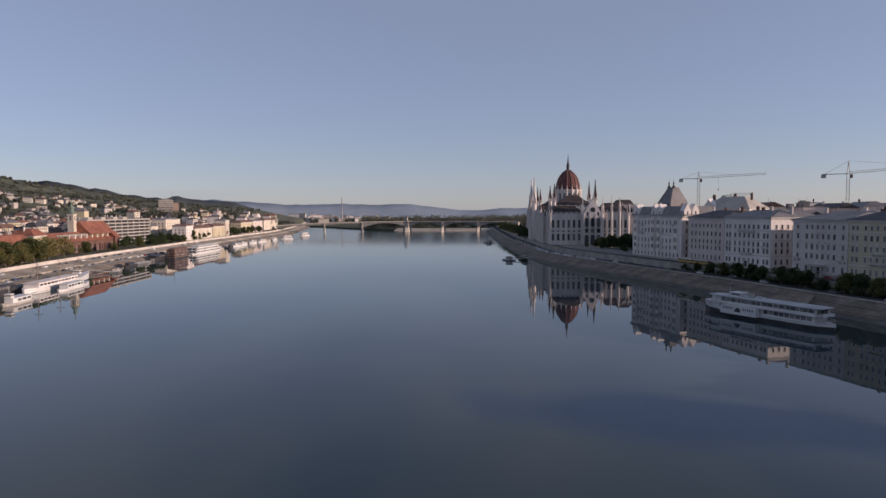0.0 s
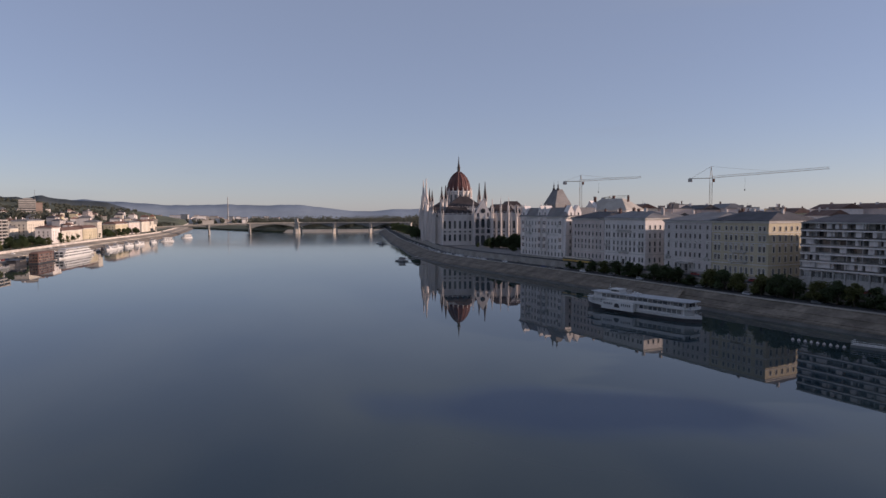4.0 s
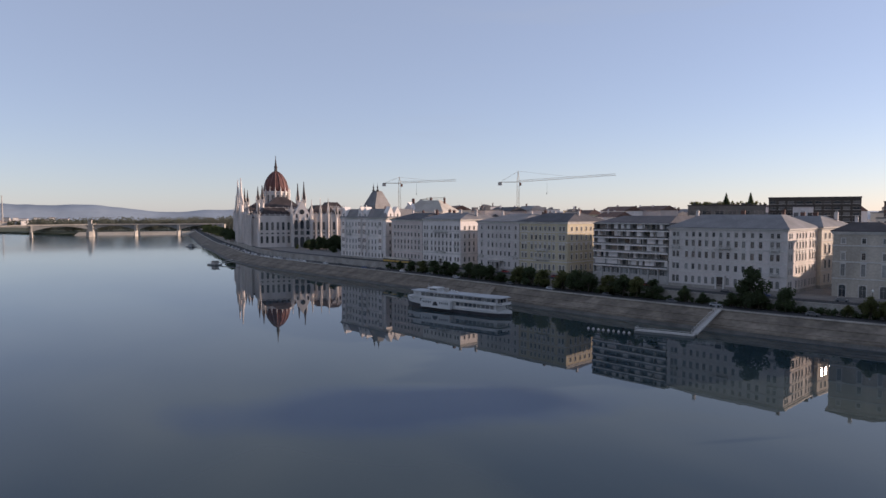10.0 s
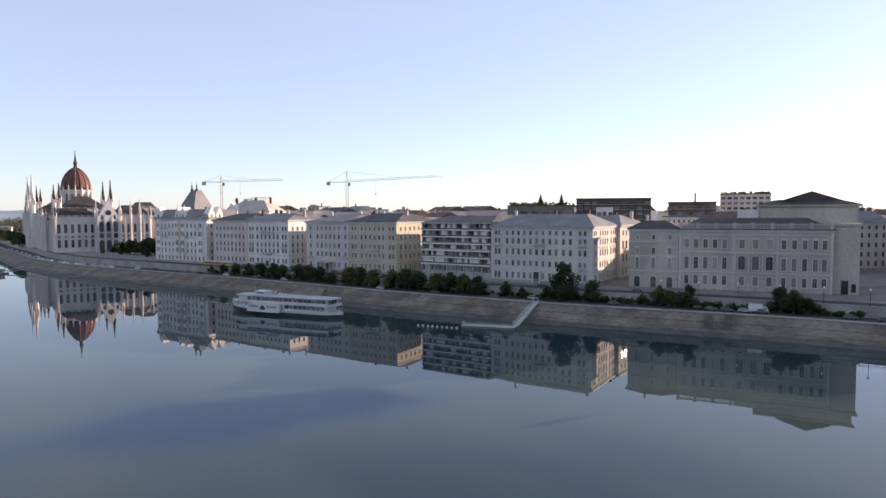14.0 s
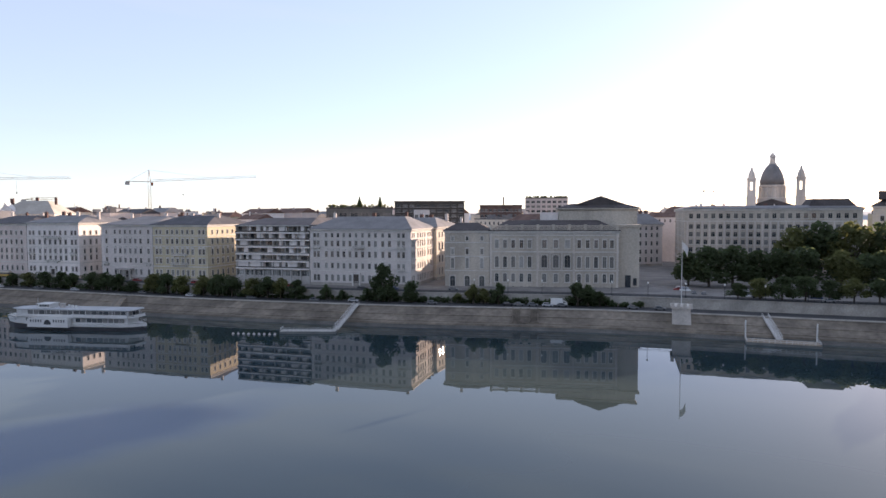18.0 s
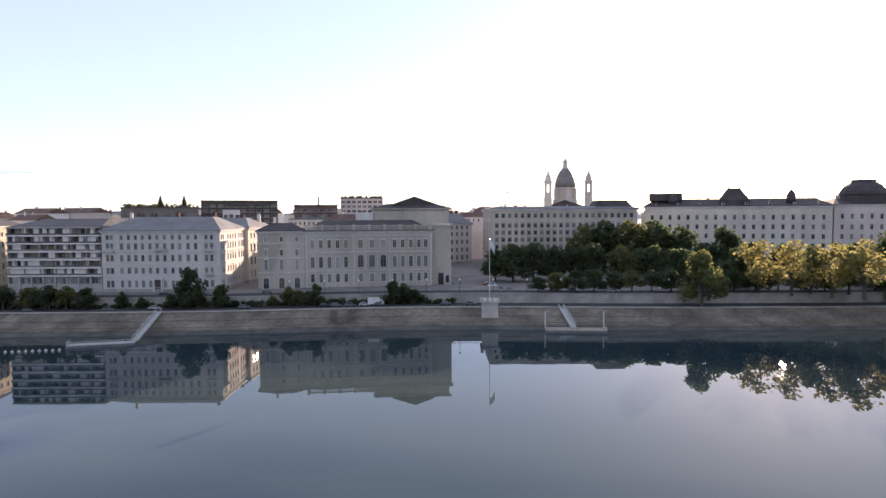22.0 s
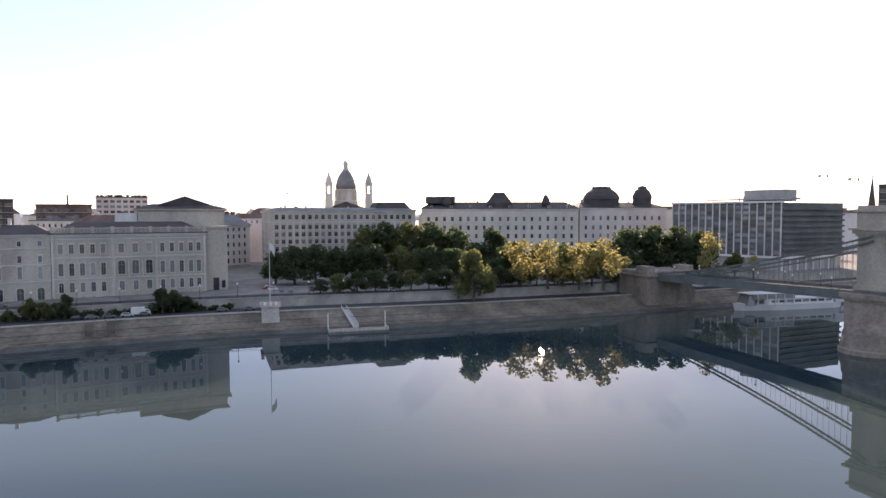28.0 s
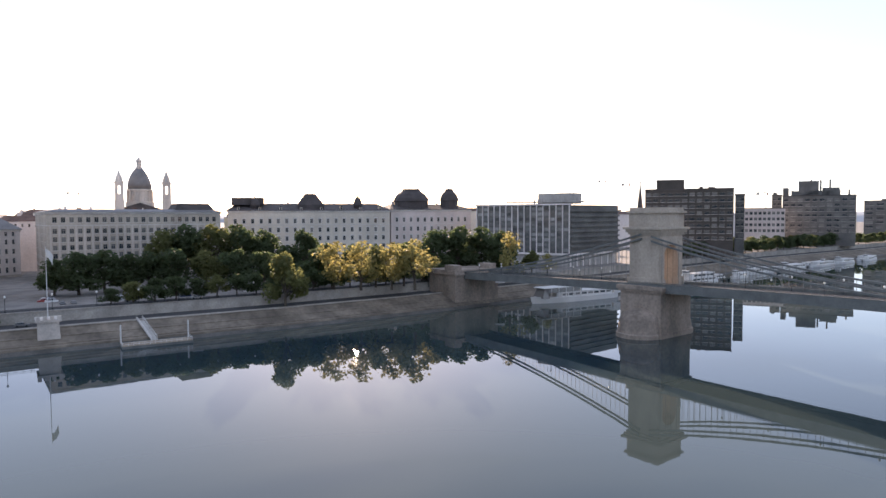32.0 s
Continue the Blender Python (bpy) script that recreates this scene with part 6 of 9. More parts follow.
back_house(78.9, 450, 30, 14, 39, 42.5)
back_house(79.6, 520, 30, 14, 41, 45)
# two houses out of sight behind the office palace, added to shade the gap
back_house(81.6, 470, 34, 16, 40, 43)
back_house(84.6, 480, 34, 16, 40, 43)
# a long row of old roofs that fills the skyline behind the first houses
for az, w, e in ((28.9, 30, 43.4), (31.2, 38, 43.0), (33.4, 36, 42.4), (35.4, 34, 43.2), (43.2, 36, 42.6), (46.0, 36, 43.0)):
    back_house(az, 492, w, 14, e, e + 3.4)

# ---- trees ----
TREES = {}


def tree_meshes(variant, leaf, tall=False):
    """A trunk with limbs, and a full crown of leaf clumps in many lobes; height 1."""
    key = (variant, leaf.name, tall)
    if key in TREES:
        return TREES[key]
    r = random.Random(variant * 13 + 5)
    bm = bmesh.new()
    bar(bm, (0, 0, -0.02), (0.01, 0.0, 0.3), 0.028, 8, 0.02)
    lobes = []
    wide = 0.6 if tall else 1.0
    for i in range(13):
        a = i * 2.4 + r.random()
        z = r.uniform(0.24, 0.84)
        reach = (0.32 if z < 0.6 else 0.2) * r.uniform(0.45, 1.05) * wide
        lobes.append((Vector((reach * math.cos(a), reach * math.sin(a), z)), r.uniform(0.12, 0.2) * (0.8 if tall else 1.0)))
    lobes.append((Vector((0.02, 0, 0.87)), 0.13))
    lobes.append((Vector((0.0, 0.02, 0.55)), 0.24 * wide))
    for c, q in lobes[::2]:
        bar(bm, (0.01, 0, r.uniform(0.15, 0.32)), c, 0.013, 5, 0.004)
    trunk = mesh_of("trunk", bm, BARK)
    verts, faces = [], []
    for k in range(820 if leaf is LEAF_YELLOW else 2300):
        c, q = lobes[k % len(lobes)]
        d = Vector((r.gauss(0, 1), r.gauss(0, 1), r.gauss(0, 1))).normalized()
        p = c + d * q * (r.random() ** 0.3)
        if p.z < 0.1 or p.z > 1.02:
            continue
        s = r.uniform(0.5, 1.4) * 0.031
        u = Vector((r.gauss(0, 1), r.gauss(0, 1), r.gauss(0, 0.6))).normalized()
        v = u.orthogonal().normalized()
        n = u.cross(v)
        v = (v * math.cos(k) + n * math.sin(k))
        b = len(verts)
        verts += [p - u * s - v * s * 0.5, p + u * s * 0.2 - v * s * 0.8, p + u * s + v * s * 0.1, p + v * s * 0.9]
        faces.append((b, b + 1, b + 2, b + 3))
    me = bpy.data.meshes.new("crown")
    me.from_pydata([tuple(v) for v in verts], [], faces)
    me.materials.append(leaf)
    TREES[key] = (trunk, me)
    return TREES[key]


rtree = random.Random(99)


def tree(x, y, z, h, spread=1.0, leaf=None, label="", tall=False, group="", variant=None):
    leaf = leaf or LEAF_GREEN
    names = {LEAF_GREEN.name: "dark green leafy tree", LEAF_OLIVE.name: "olive green leafy tree", LEAF_YELLOW.name: "tree with yellowing autumn leaves"}
    tr, cr = tree_meshes(variant if variant is not None else rtree.randint(0, 3), leaf, tall=tall)
    ob = thing("tree", (x, y, z), label or names[leaf.name] + " on the bank", "tree", group)
    m = Matrix.Translation((x, y, z)) @ Matrix.Rotation(rtree.uniform(0, 6.28), 4, 'Z') @ Matrix.Diagonal((h * spread, h * spread, h, 1))
    put("trunk", tr, ob, m)
    put("crown", cr, ob, m)
    return ob


def on_bank(az, offset):
    """The point at that bearing and that far inland from the city bank's water edge."""
    best = None
    for (p, n), (p2, n2) in zip(bank, bank[1:]):
        a, b = p + n * offset, p2 + n2 * offset
        t0, t1 = math.degrees(math.atan2(a.x, a.y)), math.degrees(math.atan2(b.x, b.y))
        if t0 <= az <= t1:
            f = (az - t0) / max(1e-6, t1 - t0)
            q = a.lerp(b, f)
            d = (b - a).normalized()
            if best is None or q.length < best[0].length:
                best = (q, math.degrees(math.atan2(d.y, d.x)))
    return best


# the row under the quay wall: bearing, height, spread, leaf
for az, h, s, leaf in ((23.6, 4.5, 1.2, LEAF_GREEN), (24.6, 6.0, 1.2, LEAF_GREEN), (25.6, 7.0, 1.2, LEAF_GREEN), (26.6, 7.5, 1.3, LEAF_OLIVE), (27.6, 8.2, 1.3, LEAF_GREEN), (28.7, 8.6, 1.3, LEAF_GREEN), (29.4, 8, 1.3, LEAF_GREEN),
                       (30.8, 8.8, 1.4, LEAF_GREEN), (31.8, 9, 1.4, LEAF_GREEN), (32.6, 8.4, 1.3, LEAF_GREEN), (33.6, 5.2, 1.7, LEAF_GREEN), (35.2, 9.0, 1.4, LEAF_OLIVE), (36.2, 9.4, 1.4, LEAF_GREEN), (37.3, 8.6, 1.3, LEAF_OLIVE),
                       (39.0, 9.0, 1.4, LEAF_OLIVE), (40.2, 9.8, 1.4, LEAF_GREEN), (41.3, 9.2, 1.3, LEAF_GREEN), (43.0, 8.6, 1.3, LEAF_OLIVE), (44.2, 9.4, 1.4, LEAF_GREEN), (45.3, 9.0, 1.2, LEAF_OLIVE),
                       (46.7, 8.4, 1.2, LEAF_GREEN), (49.2, 6.8, 0.95, LEAF_GREEN), (50.6, 4.8, 0.9, LEAF_GREEN), (52.8, 5.6, 1.0, LEAF_GREEN), (54.2, 15.8, 0.85, LEAF_GREEN), (53.8, 8, 1.1, LEAF_GREEN), (54.8, 7.5, 1.1, LEAF_GREEN),
                       (56.7, 9.0, 1.0, LEAF_GREEN), (60.9, 4.5, 1.1, LEAF_OLIVE), (62.3, 8.0, 1.0, LEAF_OLIVE), (63.2, 6.4, 1.1, LEAF_OLIVE), (64.6, 8.8, 1.0, LEAF_GREEN), (71.5, 9.4, 1.2, LEAF_GREEN),
                       (72.4, 8.5, 1.3, LEAF_GREEN), (73.4, 6.0, 1.4, LEAF_GREEN), (57.9, 3, 1.3, LEAF_GREEN)):
    q, _ = on_bank(az, 25.0)
    tree(q.x, q.y, 5.6, h, s, leaf, group="trees under the quay wall")
# shrubs and trees before the parliament
for az, d, h, leaf in ((16.3, 575, 10, LEAF_GREEN), (16.9, 560, 14, LEAF_GREEN), (17.5, 555, 16, LEAF_GREEN), (18.1, 550, 13, LEAF_GREEN), (18.6, 540, 17, LEAF_GREEN), (15.6, 580, 7, LEAF_GREEN), (16.6, 585, 12, LEAF_GREEN), (17.2, 575, 12, LEAF_GREEN), (17.8, 570, 15, LEAF_GREEN), (18.4, 565, 14, LEAF_GREEN), (18.9, 560, 18, LEAF_GREEN), (19.3, 545, 15, LEAF_GREEN), (18.8, 520, 9, LEAF_GREEN)):
    tree(*polar(az, d), STREET - 1.2, h * 0.8, 1.25, leaf, tall=True, group="trees by the parliament")
for i in range(16):
    tree(*polar(8.0 + i * 0.15, 1150 - i * 26), 8.5, 13 + 4 * rtree.random(), 1.0, LEAF_GREEN, group="trees north of the parliament")
# two roof-garden conifers behind the quay houses
for az in (52.2, 54.0):
    x, y = polar(az, 407)
    ob = thing("conifer", (x, y, 45.6), "slender dark conifer on a roof garden", "tree", "roof garden conifers")
    bm = bmesh.new()
    bar(bm, (x, y, 45.6), (x, y, 52.6), 0.14, 6, 0.04)
    part("trunk", bm, BARK, ob)
    bm = bmesh.new()
    for k in range(9):
        z, r = 46.2 + k * 0.72, 2.7 - k * 0.27
        for q in range(13):
            a = 0.49 * q + k * 0.5
            rr = r * rtree.uniform(0.7, 1.1)
            v = [bm.verts.new((x + c * rr * math.cos(a + e), y + c * rr * math.sin(a + e), z + dz)) for c, e, dz in ((0.05, 0, 0.9), (0.8, -0.4, -0.1), (1.0, 0, -0.55), (0.8, 0.4, -0.1))]
            bm.faces.new(v)
    part("crown", bm, LEAF_GREEN, ob)
# the square: bearing, distance, height, spread, leaf
for az, d, h, s, leaf in ((80.6, 300, 15, 1.3, LEAF_GREEN), (82.2, 297, 17.5, 1.3, LEAF_GREEN), (84.0, 300, 18, 1.3, LEAF_GREEN), (85.7, 300, 16, 1.3, LEAF_GREEN), (87.2, 304, 17, 1.2, LEAF_GREEN),
                          (88.4, 340, 25.5, 1.1, LEAF_OLIVE), (90.0, 342, 28, 1.1, LEAF_GREEN), (92.2, 338, 28, 1.1, LEAF_OLIVE), (94.2, 342, 27.5, 1.1, LEAF_GREEN), (96.2, 342, 25, 1.1, LEAF_GREEN), (89.2, 300, 18, 1.3, LEAF_GREEN), (91.6, 298, 17, 1.3, LEAF_OLIVE), (94.0, 298, 17, 1.3, LEAF_GREEN), (96.2, 296, 16, 1.3, LEAF_GREEN),
                          (99.6, 325, 25, 1.1, LEAF_GREEN), (100.6, 290, 17, 1.2, LEAF_GREEN), (102.2, 278, 20.8, 1.1, LEAF_YELLOW), (100.9, 296, 17, 0.95, LEAF_OLIVE), (104.6, 276, 21.0, 1.05, LEAF_YELLOW), (105.9, 286, 18, 1.0, LEAF_OLIVE),
                          (107.3, 276, 20.4, 1.0, LEAF_YELLOW), (108.4, 290, 19, 0.95, LEAF_OLIVE), (109.4, 275, 21.8, 1.15, LEAF_YELLOW), (111.3, 325, 24.5, 1.2, LEAF_GREEN), (113.3, 330, 26, 1.2, LEAF_GREEN), (115.4, 335, 26, 1.2, LEAF_GREEN), (117.0, 345, 23.5, 1.0, LEAF_GREEN),
                          (117.9, 316, 24, 0.72, LEAF_YELLOW), (106.0, 330, 17, 1.2, LEAF_GREEN), (104.0, 335, 17, 1.2, LEAF_GREEN), (101.6, 332, 18, 1.2, LEAF_GREEN), (108.6, 335, 18, 1.2, LEAF_GREEN), (119.8, 345, 13, 1.1, LEAF_OLIVE), (121.2, 352, 11, 1.1, LEAF_YELLOW)):
    tree(*polar(az, d), STREET, h, s, leaf, group="trees of the square")
# a broad tree on the lower quay
tree(*polar(98.0, 258), 5.7, 21.5, 0.95, LEAF_OLIVE, group="trees of the square")
# low trees and bushes on the quay before the square
for az, h, s, leaf in ((84.4, 6, 1.5, LEAF_GREEN), (86.0, 8, 1.4, LEAF_OLIVE), (87.6, 9, 1.4, LEAF_GREEN), (89.2, 9, 1.4, LEAF_GREEN), (90.8, 8, 1.4, LEAF_GREEN), (92.4, 9, 1.4, LEAF_OLIVE), (94.0, 9, 1.4, LEAF_GREEN), (95.6, 9, 1.4, LEAF_GREEN),
                       (97.2, 9.5, 1.4, LEAF_GREEN), (98.8, 10, 1.3, LEAF_OLIVE), (100.4, 9.5, 1.3, LEAF_GREEN), (102.0, 9.5, 1.3, LEAF_GREEN), (103.6, 10, 1.3, LEAF_GREEN), (105.2, 9, 1.3, LEAF_GREEN), (106.8, 9, 1.3, LEAF_GREEN), (108.4, 9, 1.3, LEAF_GREEN), (110.0, 9, 1.3, LEAF_GREEN), (111.4, 8, 1.3, LEAF_GREEN)):
    q, _ = on_bank(az, 31.0)
    tree(q.x, q.y, STREET, h, s, leaf, group="trees on the quay before the square")
# the promenade downstream
for i in range(40):
    a = 130.5 + i * 0.45
    q, _ = on_bank(a, 29.5)
    tree(q.x, q.y, STREET, rtree.uniform(9, 14), 1.25, LEAF_GREEN, group="trees of the promenade")

for i in range(34):
    q, _ = on_bank(133.5 + i * 0.46, 33 + 15 * (i % 2))
    tree(q.x, q.y, STREET, rtree.uniform(9, 13), 1.3, LEAF_GREEN if i % 3 else LEAF_OLIVE, group="trees of the promenade")


def woods(name, label, centres, hmin, hmax, leaf, seed, size=2.2, per=60):
    """Many far crowns in one body."""
    r = random.Random(seed)
    verts, faces = [], []
    for x, y, z in centres:
        h = r.uniform(hmin, hmax)
        w = h * r.uniform(0.32, 0.5)
        for k in range(per):
            d = Vector((r.gauss(0, 1), r.gauss(0, 1), r.gauss(0, 1))).normalized() * (r.random() ** 0.4)
            p = Vector((x + d.x * w, y + d.y * w, z + h * 0.55 + d.z * h * 0.47))
            s = r.uniform(0.5, 1.2) * size
            u = Vector((r.gauss(0, 1), r.gauss(0, 1), r.gauss(0, 1))).normalized()
            v = u.orthogonal().normalized()
            b = len(verts)
            verts += [tuple(p - u * s), tuple(p + v * s * 0.8), tuple(p + u * s), tuple(p - v * s * 0.7)]
            faces.append((b, b + 1, b + 2, b + 3))
    me = bpy.data.meshes.new(name)
    me.from_pydata(verts, [], faces)
    me.materials.append(leaf)
    return tagged(put(name, me, None), label, "trees", kind="stuff")


rg = random.Random(8)
garden = []
for i in range(46):
    x, y = polar(rg.uniform(49.5, 55.0), rg.uniform(401, 408))
    garden.append((x, y, 45.5))
woods("roof_garden", "low shrubs of a roof garden behind the quay houses", garden, 1.0, 2.6, LEAF_OLIVE, 41, 0.4, 60)
garden = []
for i in range(60):
    x, y = polar(rg.uniform(67.0, 70.5), rg.uniform(521, 532))
    garden.append((x, y, 54.4))
woods("roof_planting", "planting along the roof of the long block of flats", garden, 0.9, 2.0, LEAF_GREEN, 43, 0.4, 50)
LEAF_WOODS = leaf_surface("woodland_leaves", (0.125, 0.13, 0.10), (0.08, 0.088, 0.066))
rw = random.Random(4)
woods("island_woods", "dense dark woods on the island upstream", [(rw.uniform(-120, 330), 1470 + rw.uniform(0, 160), 3) for _ in range(260)] + [(rw.uniform(200, 440), rw.uniform(1420, 1700), 5) for _ in range(110)], 20, 33, LEAF_WOODS, 3, 1.7, 110)
woods("plain_woods", "far belt of woods upstream", [(rw.uniform(-700, 700), 2350 + rw.uniform(0, 200), 3) for _ in range(220)], 12, 20, LEAF_WOODS, 5, 3.5, 40)

# ---- vessels and landing stages ----
def hull(bm, L, B, z0, z1, sheer=0.5, bow=0.3, stern=0.12, m=None, mat=0, n=14):
    """A ship's hull along x: bow at x = 0, stern at x = L."""
    f = (lambda c: m @ Vector(c)) if m else Vector
    rows = []
    for i in range(n + 1):
        t = i / n
        w = B / 2 * min(1.0, (t / bow) ** 0.6 if t < bow else 1.0, ((1 - t) / stern) ** 0.5 * 0.9 + 0.1 if 1 - t < stern else 1.0)
        zt = z1 + sheer * ((1 - t) ** 4 * 1.6 + max(0, t - 0.7) * 0.8)
        x = t * L
        w = max(w, 0.05)
        flare = 0.82 if t < bow else 0.94
        rows.append([bm.verts.new(f(c)) for c in ((x + (1.2 if i == 0 else 0), -w * flare, z0), (x, -w, zt), (x, w, zt), (x + (1.2 if i == 0 else 0), w * flare, z0))])
    for a, b in zip(rows, rows[1:]):
        for k in range(4):
            bm.faces.new((a[k], b[k], b[(k + 1) % 4], a[(k + 1) % 4])).material_index = mat
    bm.faces.new(rows[0]).material_index = mat
    bm.faces.new(rows[-1][::-1]).material_index = mat


def place(a, b, z=0.0):
    """Pose with x from a to b."""
    return pose(a[0], a[1], z, 0, 0, math.degrees(math.atan2(b[1] - a[1], b[0] - a[0])))


def windows_along(ob, m, x0, x1, y, z0, z1, count, side, gap=0.25, glass=None):
    w = (x1 - x0) / count
    bm = bmesh.new()
    box(bm, 0, w * (1 - gap), -0.02, 0.02, 0, z1 - z0)
    me = mesh_of("pane", bm, glass or GLASS)
    for i in range(count):
        put("pane", me, ob, m @ Matrix.Translation((x0 + w * (i + gap / 2), y, z0)))


def rail(ob, m, pts, z, h=1.0, r=0.035, material=None, step=2.0):
    """A ship's rail along plan points."""
    bm = bmesh.new()
    for a, b in zip(pts, pts[1:]):
        L = dist(a, b)
        k = max(1, int(L / step))
        for hh in (h, h * 0.5):
            bar(bm, m @ Vector((*a, z + hh)), m @ Vector((*b, z + hh)), r, 4)
        for i in range(k + 1):
            p = (a[0] + (b[0] - a[0]) * i / k, a[1] + (b[1] - a[1]) * i / k)
            bar(bm, m @ Vector((*p, z)), m @ Vector((*p, z + h)), r, 4)
    part("railing", bm, material or BOAT_WHITE, ob)


# the old white steamer moored by the quay
SA, SB = (121.6, 258.0), (142.6, 207.0)
steamer = thing("passenger_ship", (*SA, 0), "long white paddle steamer moored by the quay", "ship")
M = place(SA, SB)
L = dist(SA, SB)
bm = bmesh.new()
hull(bm, L, 8.6, -0.8, 1.25, 0.6, m=M)
part("lower_hull", bm, BOAT_DARK, steamer, "dark lower hull")
bm = bmesh.new()
hull(bm, L, 8.7, 1.25, 2.2, 1.0, m=M)
part("upper_hull", bm, BOAT_WHITE, steamer)
bm = bmesh.new()
prism(bm, [(6, -2.8), (10, -3.4), (L - 5, -3.2), (L - 5, 3.2), (10, 3.4), (6, 2.8)], 2.1, 4.6, M)
part("main_cabin", bm, BOAT_WHITE, steamer)
bm = bmesh.new()
prism(bm, [(2.0, -2.4), (6, -4.1), (L - 4.4, -4.5), (L - 2.2, -3.2), (L - 2.2, 3.2), (L - 4.4, 4.5), (6, 4.1), (2.0, 2.4)], 4.6, 4.85, M)
part("upper_deck", bm, BOAT_WHITE, steamer)
bm = bmesh.new()
for s in (-1, 1):
    y0, y1 = sorted((s * 4.25, s * 4.35))
    box(bm, 29.2, L - 4.4, y0, y1, 4.85, 5.75, M)
    box(bm, 7, 29.2, y0, y1, 4.85, 5.6, M)
box(bm, L - 2.4, L - 2.25, -3.1, 3.1, 4.85, 5.7, M)
part("bulwark", bm, BOAT_WHITE, steamer)
bm = bmesh.new()
prism(bm, [(6, -2.6), (10, -3.3), (L - 4.6, -3.3), (L - 4.6, 3.3), (10, 3.3), (6, 2.6)], 4.85, 7.2, M)
part("upper_cabin", bm, BOAT_WHITE, steamer)
bm = bmesh.new()
prism(bm, [(4.5, -2.7), (8, -4.2), (L - 4.6, -4.5), (L - 2.6, -3.3), (L - 2.6, 3.3), (L - 4.6, 4.5), (8, 4.2), (4.5, 2.7)], 7.2, 7.45, M)
part("sun_roof", bm, ROOF_CANVAS, steamer, "pale grey flat roof")
for s in (-1, 1):
    for q in range(9):
        bm = bmesh.new()
        x = 9 + (L - 14) * q / 8
        bar(bm, M @ Vector((x, s * 4.2, 4.85)), M @ Vector((x, s * 4.2, 7.2)), 0.07, 5)
        part("stanchion", bm, BOAT_WHITE, steamer)
for s in (-1, 1):
    windows_along(steamer, M, 11, L - 5.2, s * 3.33, 5.3, 6.9, 17, s, 0.08)
    windows_along(steamer, M, 30, L - 6, s * 3.43, 2.8, 4.2, 9, s, 0.15)
    windows_along(steamer, M, 10.2, 12.8, s * 3.43, 3.0, 4.2, 2, s, 0.3)
    bm = bmesh.new()
    k = [(13, 1.2), (29, 1.2), (29, 4.2), (27, 4.7), (15, 4.7), (13, 4.2)]
    prism(bm, k, min(s * 4.2, s * 6.0), max(s * 4.2, s * 6.0), M @ MXZ)
    part("paddle_box", bm, BOAT_WHITE, steamer, "white paddle box")
    windows_along(steamer, M, 14, 19, s * 6.03, 3.0, 3.9, 5, s, 0.5)
    windows_along(steamer, M, 23, 28, s * 6.03, 3.0, 3.9, 5, s, 0.5)
    bm = bmesh.new()
    prism(bm, [(19.6 + 1.4 * (1 + math.cos(math.pi * i / 8)) / 1.0 - 0.0, 2.2 + 1.7 * math.sin(math.pi * i / 8)) for i in range(9)], min(s * 6.0, s * 6.06), max(s * 6.0, s * 6.06), M @ MXZ)
    part("paddle_grille", bm, BOAT_DARK, steamer)
windows_along(steamer, M @ Matrix.Translation((L - 4.56, 0, 0)) @ Matrix.Rotation(math.pi / 2, 4, 'Z'), -2.9, 2.9, 0, 5.3, 6.9, 3, 1, 0.1)
bm = bmesh.new()
prism(bm, [(14, -1.8), (15, -2.3), (19, -2.3), (19, 2.3), (15, 2.3), (14, 1.8)], 7.45, 8.9, M)
prism(bm, [(13.6, -2.4), (19.4, -2.5), (19.4, 2.5), (13.6, 2.4)], 8.9, 9.05, M)
part("wheelhouse", bm, BOAT_WHITE, steamer)
windows_along(steamer, M, 15, 19, -2.32, 8.0, 8.7, 4, 1, 0.15)
windows_along(steamer, M, 15, 19, 2.32, 8.0, 8.7, 4, 1, 0.15)
bm = bmesh.new()
lathe(bm, [(1.0, 7.4), (1.0, 8.7), (1.1, 8.75), (1.1, 9.0)], 14, M @ Matrix.Translation((22.5, 0, 0)))
part("funnel_base", bm, TRIM_DARK, steamer)
bm = bmesh.new()
bar(bm, M @ Vector((12.5, 0, 7.3)), M @ Vector((12.5, 0, 11)), 0.09, 6, 0.04)
part("mast", bm, BOAT_WHITE, steamer)
for q in range(3):
    bm = bmesh.new()
    lathe(bm, [(0.35, 7.45), (0.35, 8.0), (0.5, 8.1), (0.3, 8.4), (0, 8.5)], 8, M @ Matrix.Translation((24 + q * 2.2, 1.4 - q, 0)))
    part("ventilator", bm, BOAT_WHITE, steamer)
rail(steamer, M, [(3, -2.6), (7, -4.0)], 4.85)
rail(steamer, M, [(3, 2.6), (7, 4.0)], 4.85)
rail(steamer, M, [(L - 8, -3.6), (L - 1.6, -2.6), (L - 1.6, 2.6), (L - 8, 3.6)], 2.5)
# her gangway to the quay
g0 = M @ Vector((36, 4.4, 0))
gq, _ = on_bank(math.degrees(math.atan2(g0.x, g0.y)) + 1.4, 12.0)
gang = thing("gangway", (g0.x, g0.y, 0), "dark covered gangway from the quay to the ship", "gangway")
MG = place(g0.xy, gq.xy)
GL = dist(g0.xy, gq.xy)
bm = bmesh.new()
v = [bm.verts.new(MG @ Vector(c)) for c in ((0, -1, 2.3), (GL, -1, 4.9), (GL, 1, 4.9), (0, 1, 2.3), (0, -1, 2.6), (GL, -1, 5.2), (GL, 1, 5.2), (0, 1, 2.6))]
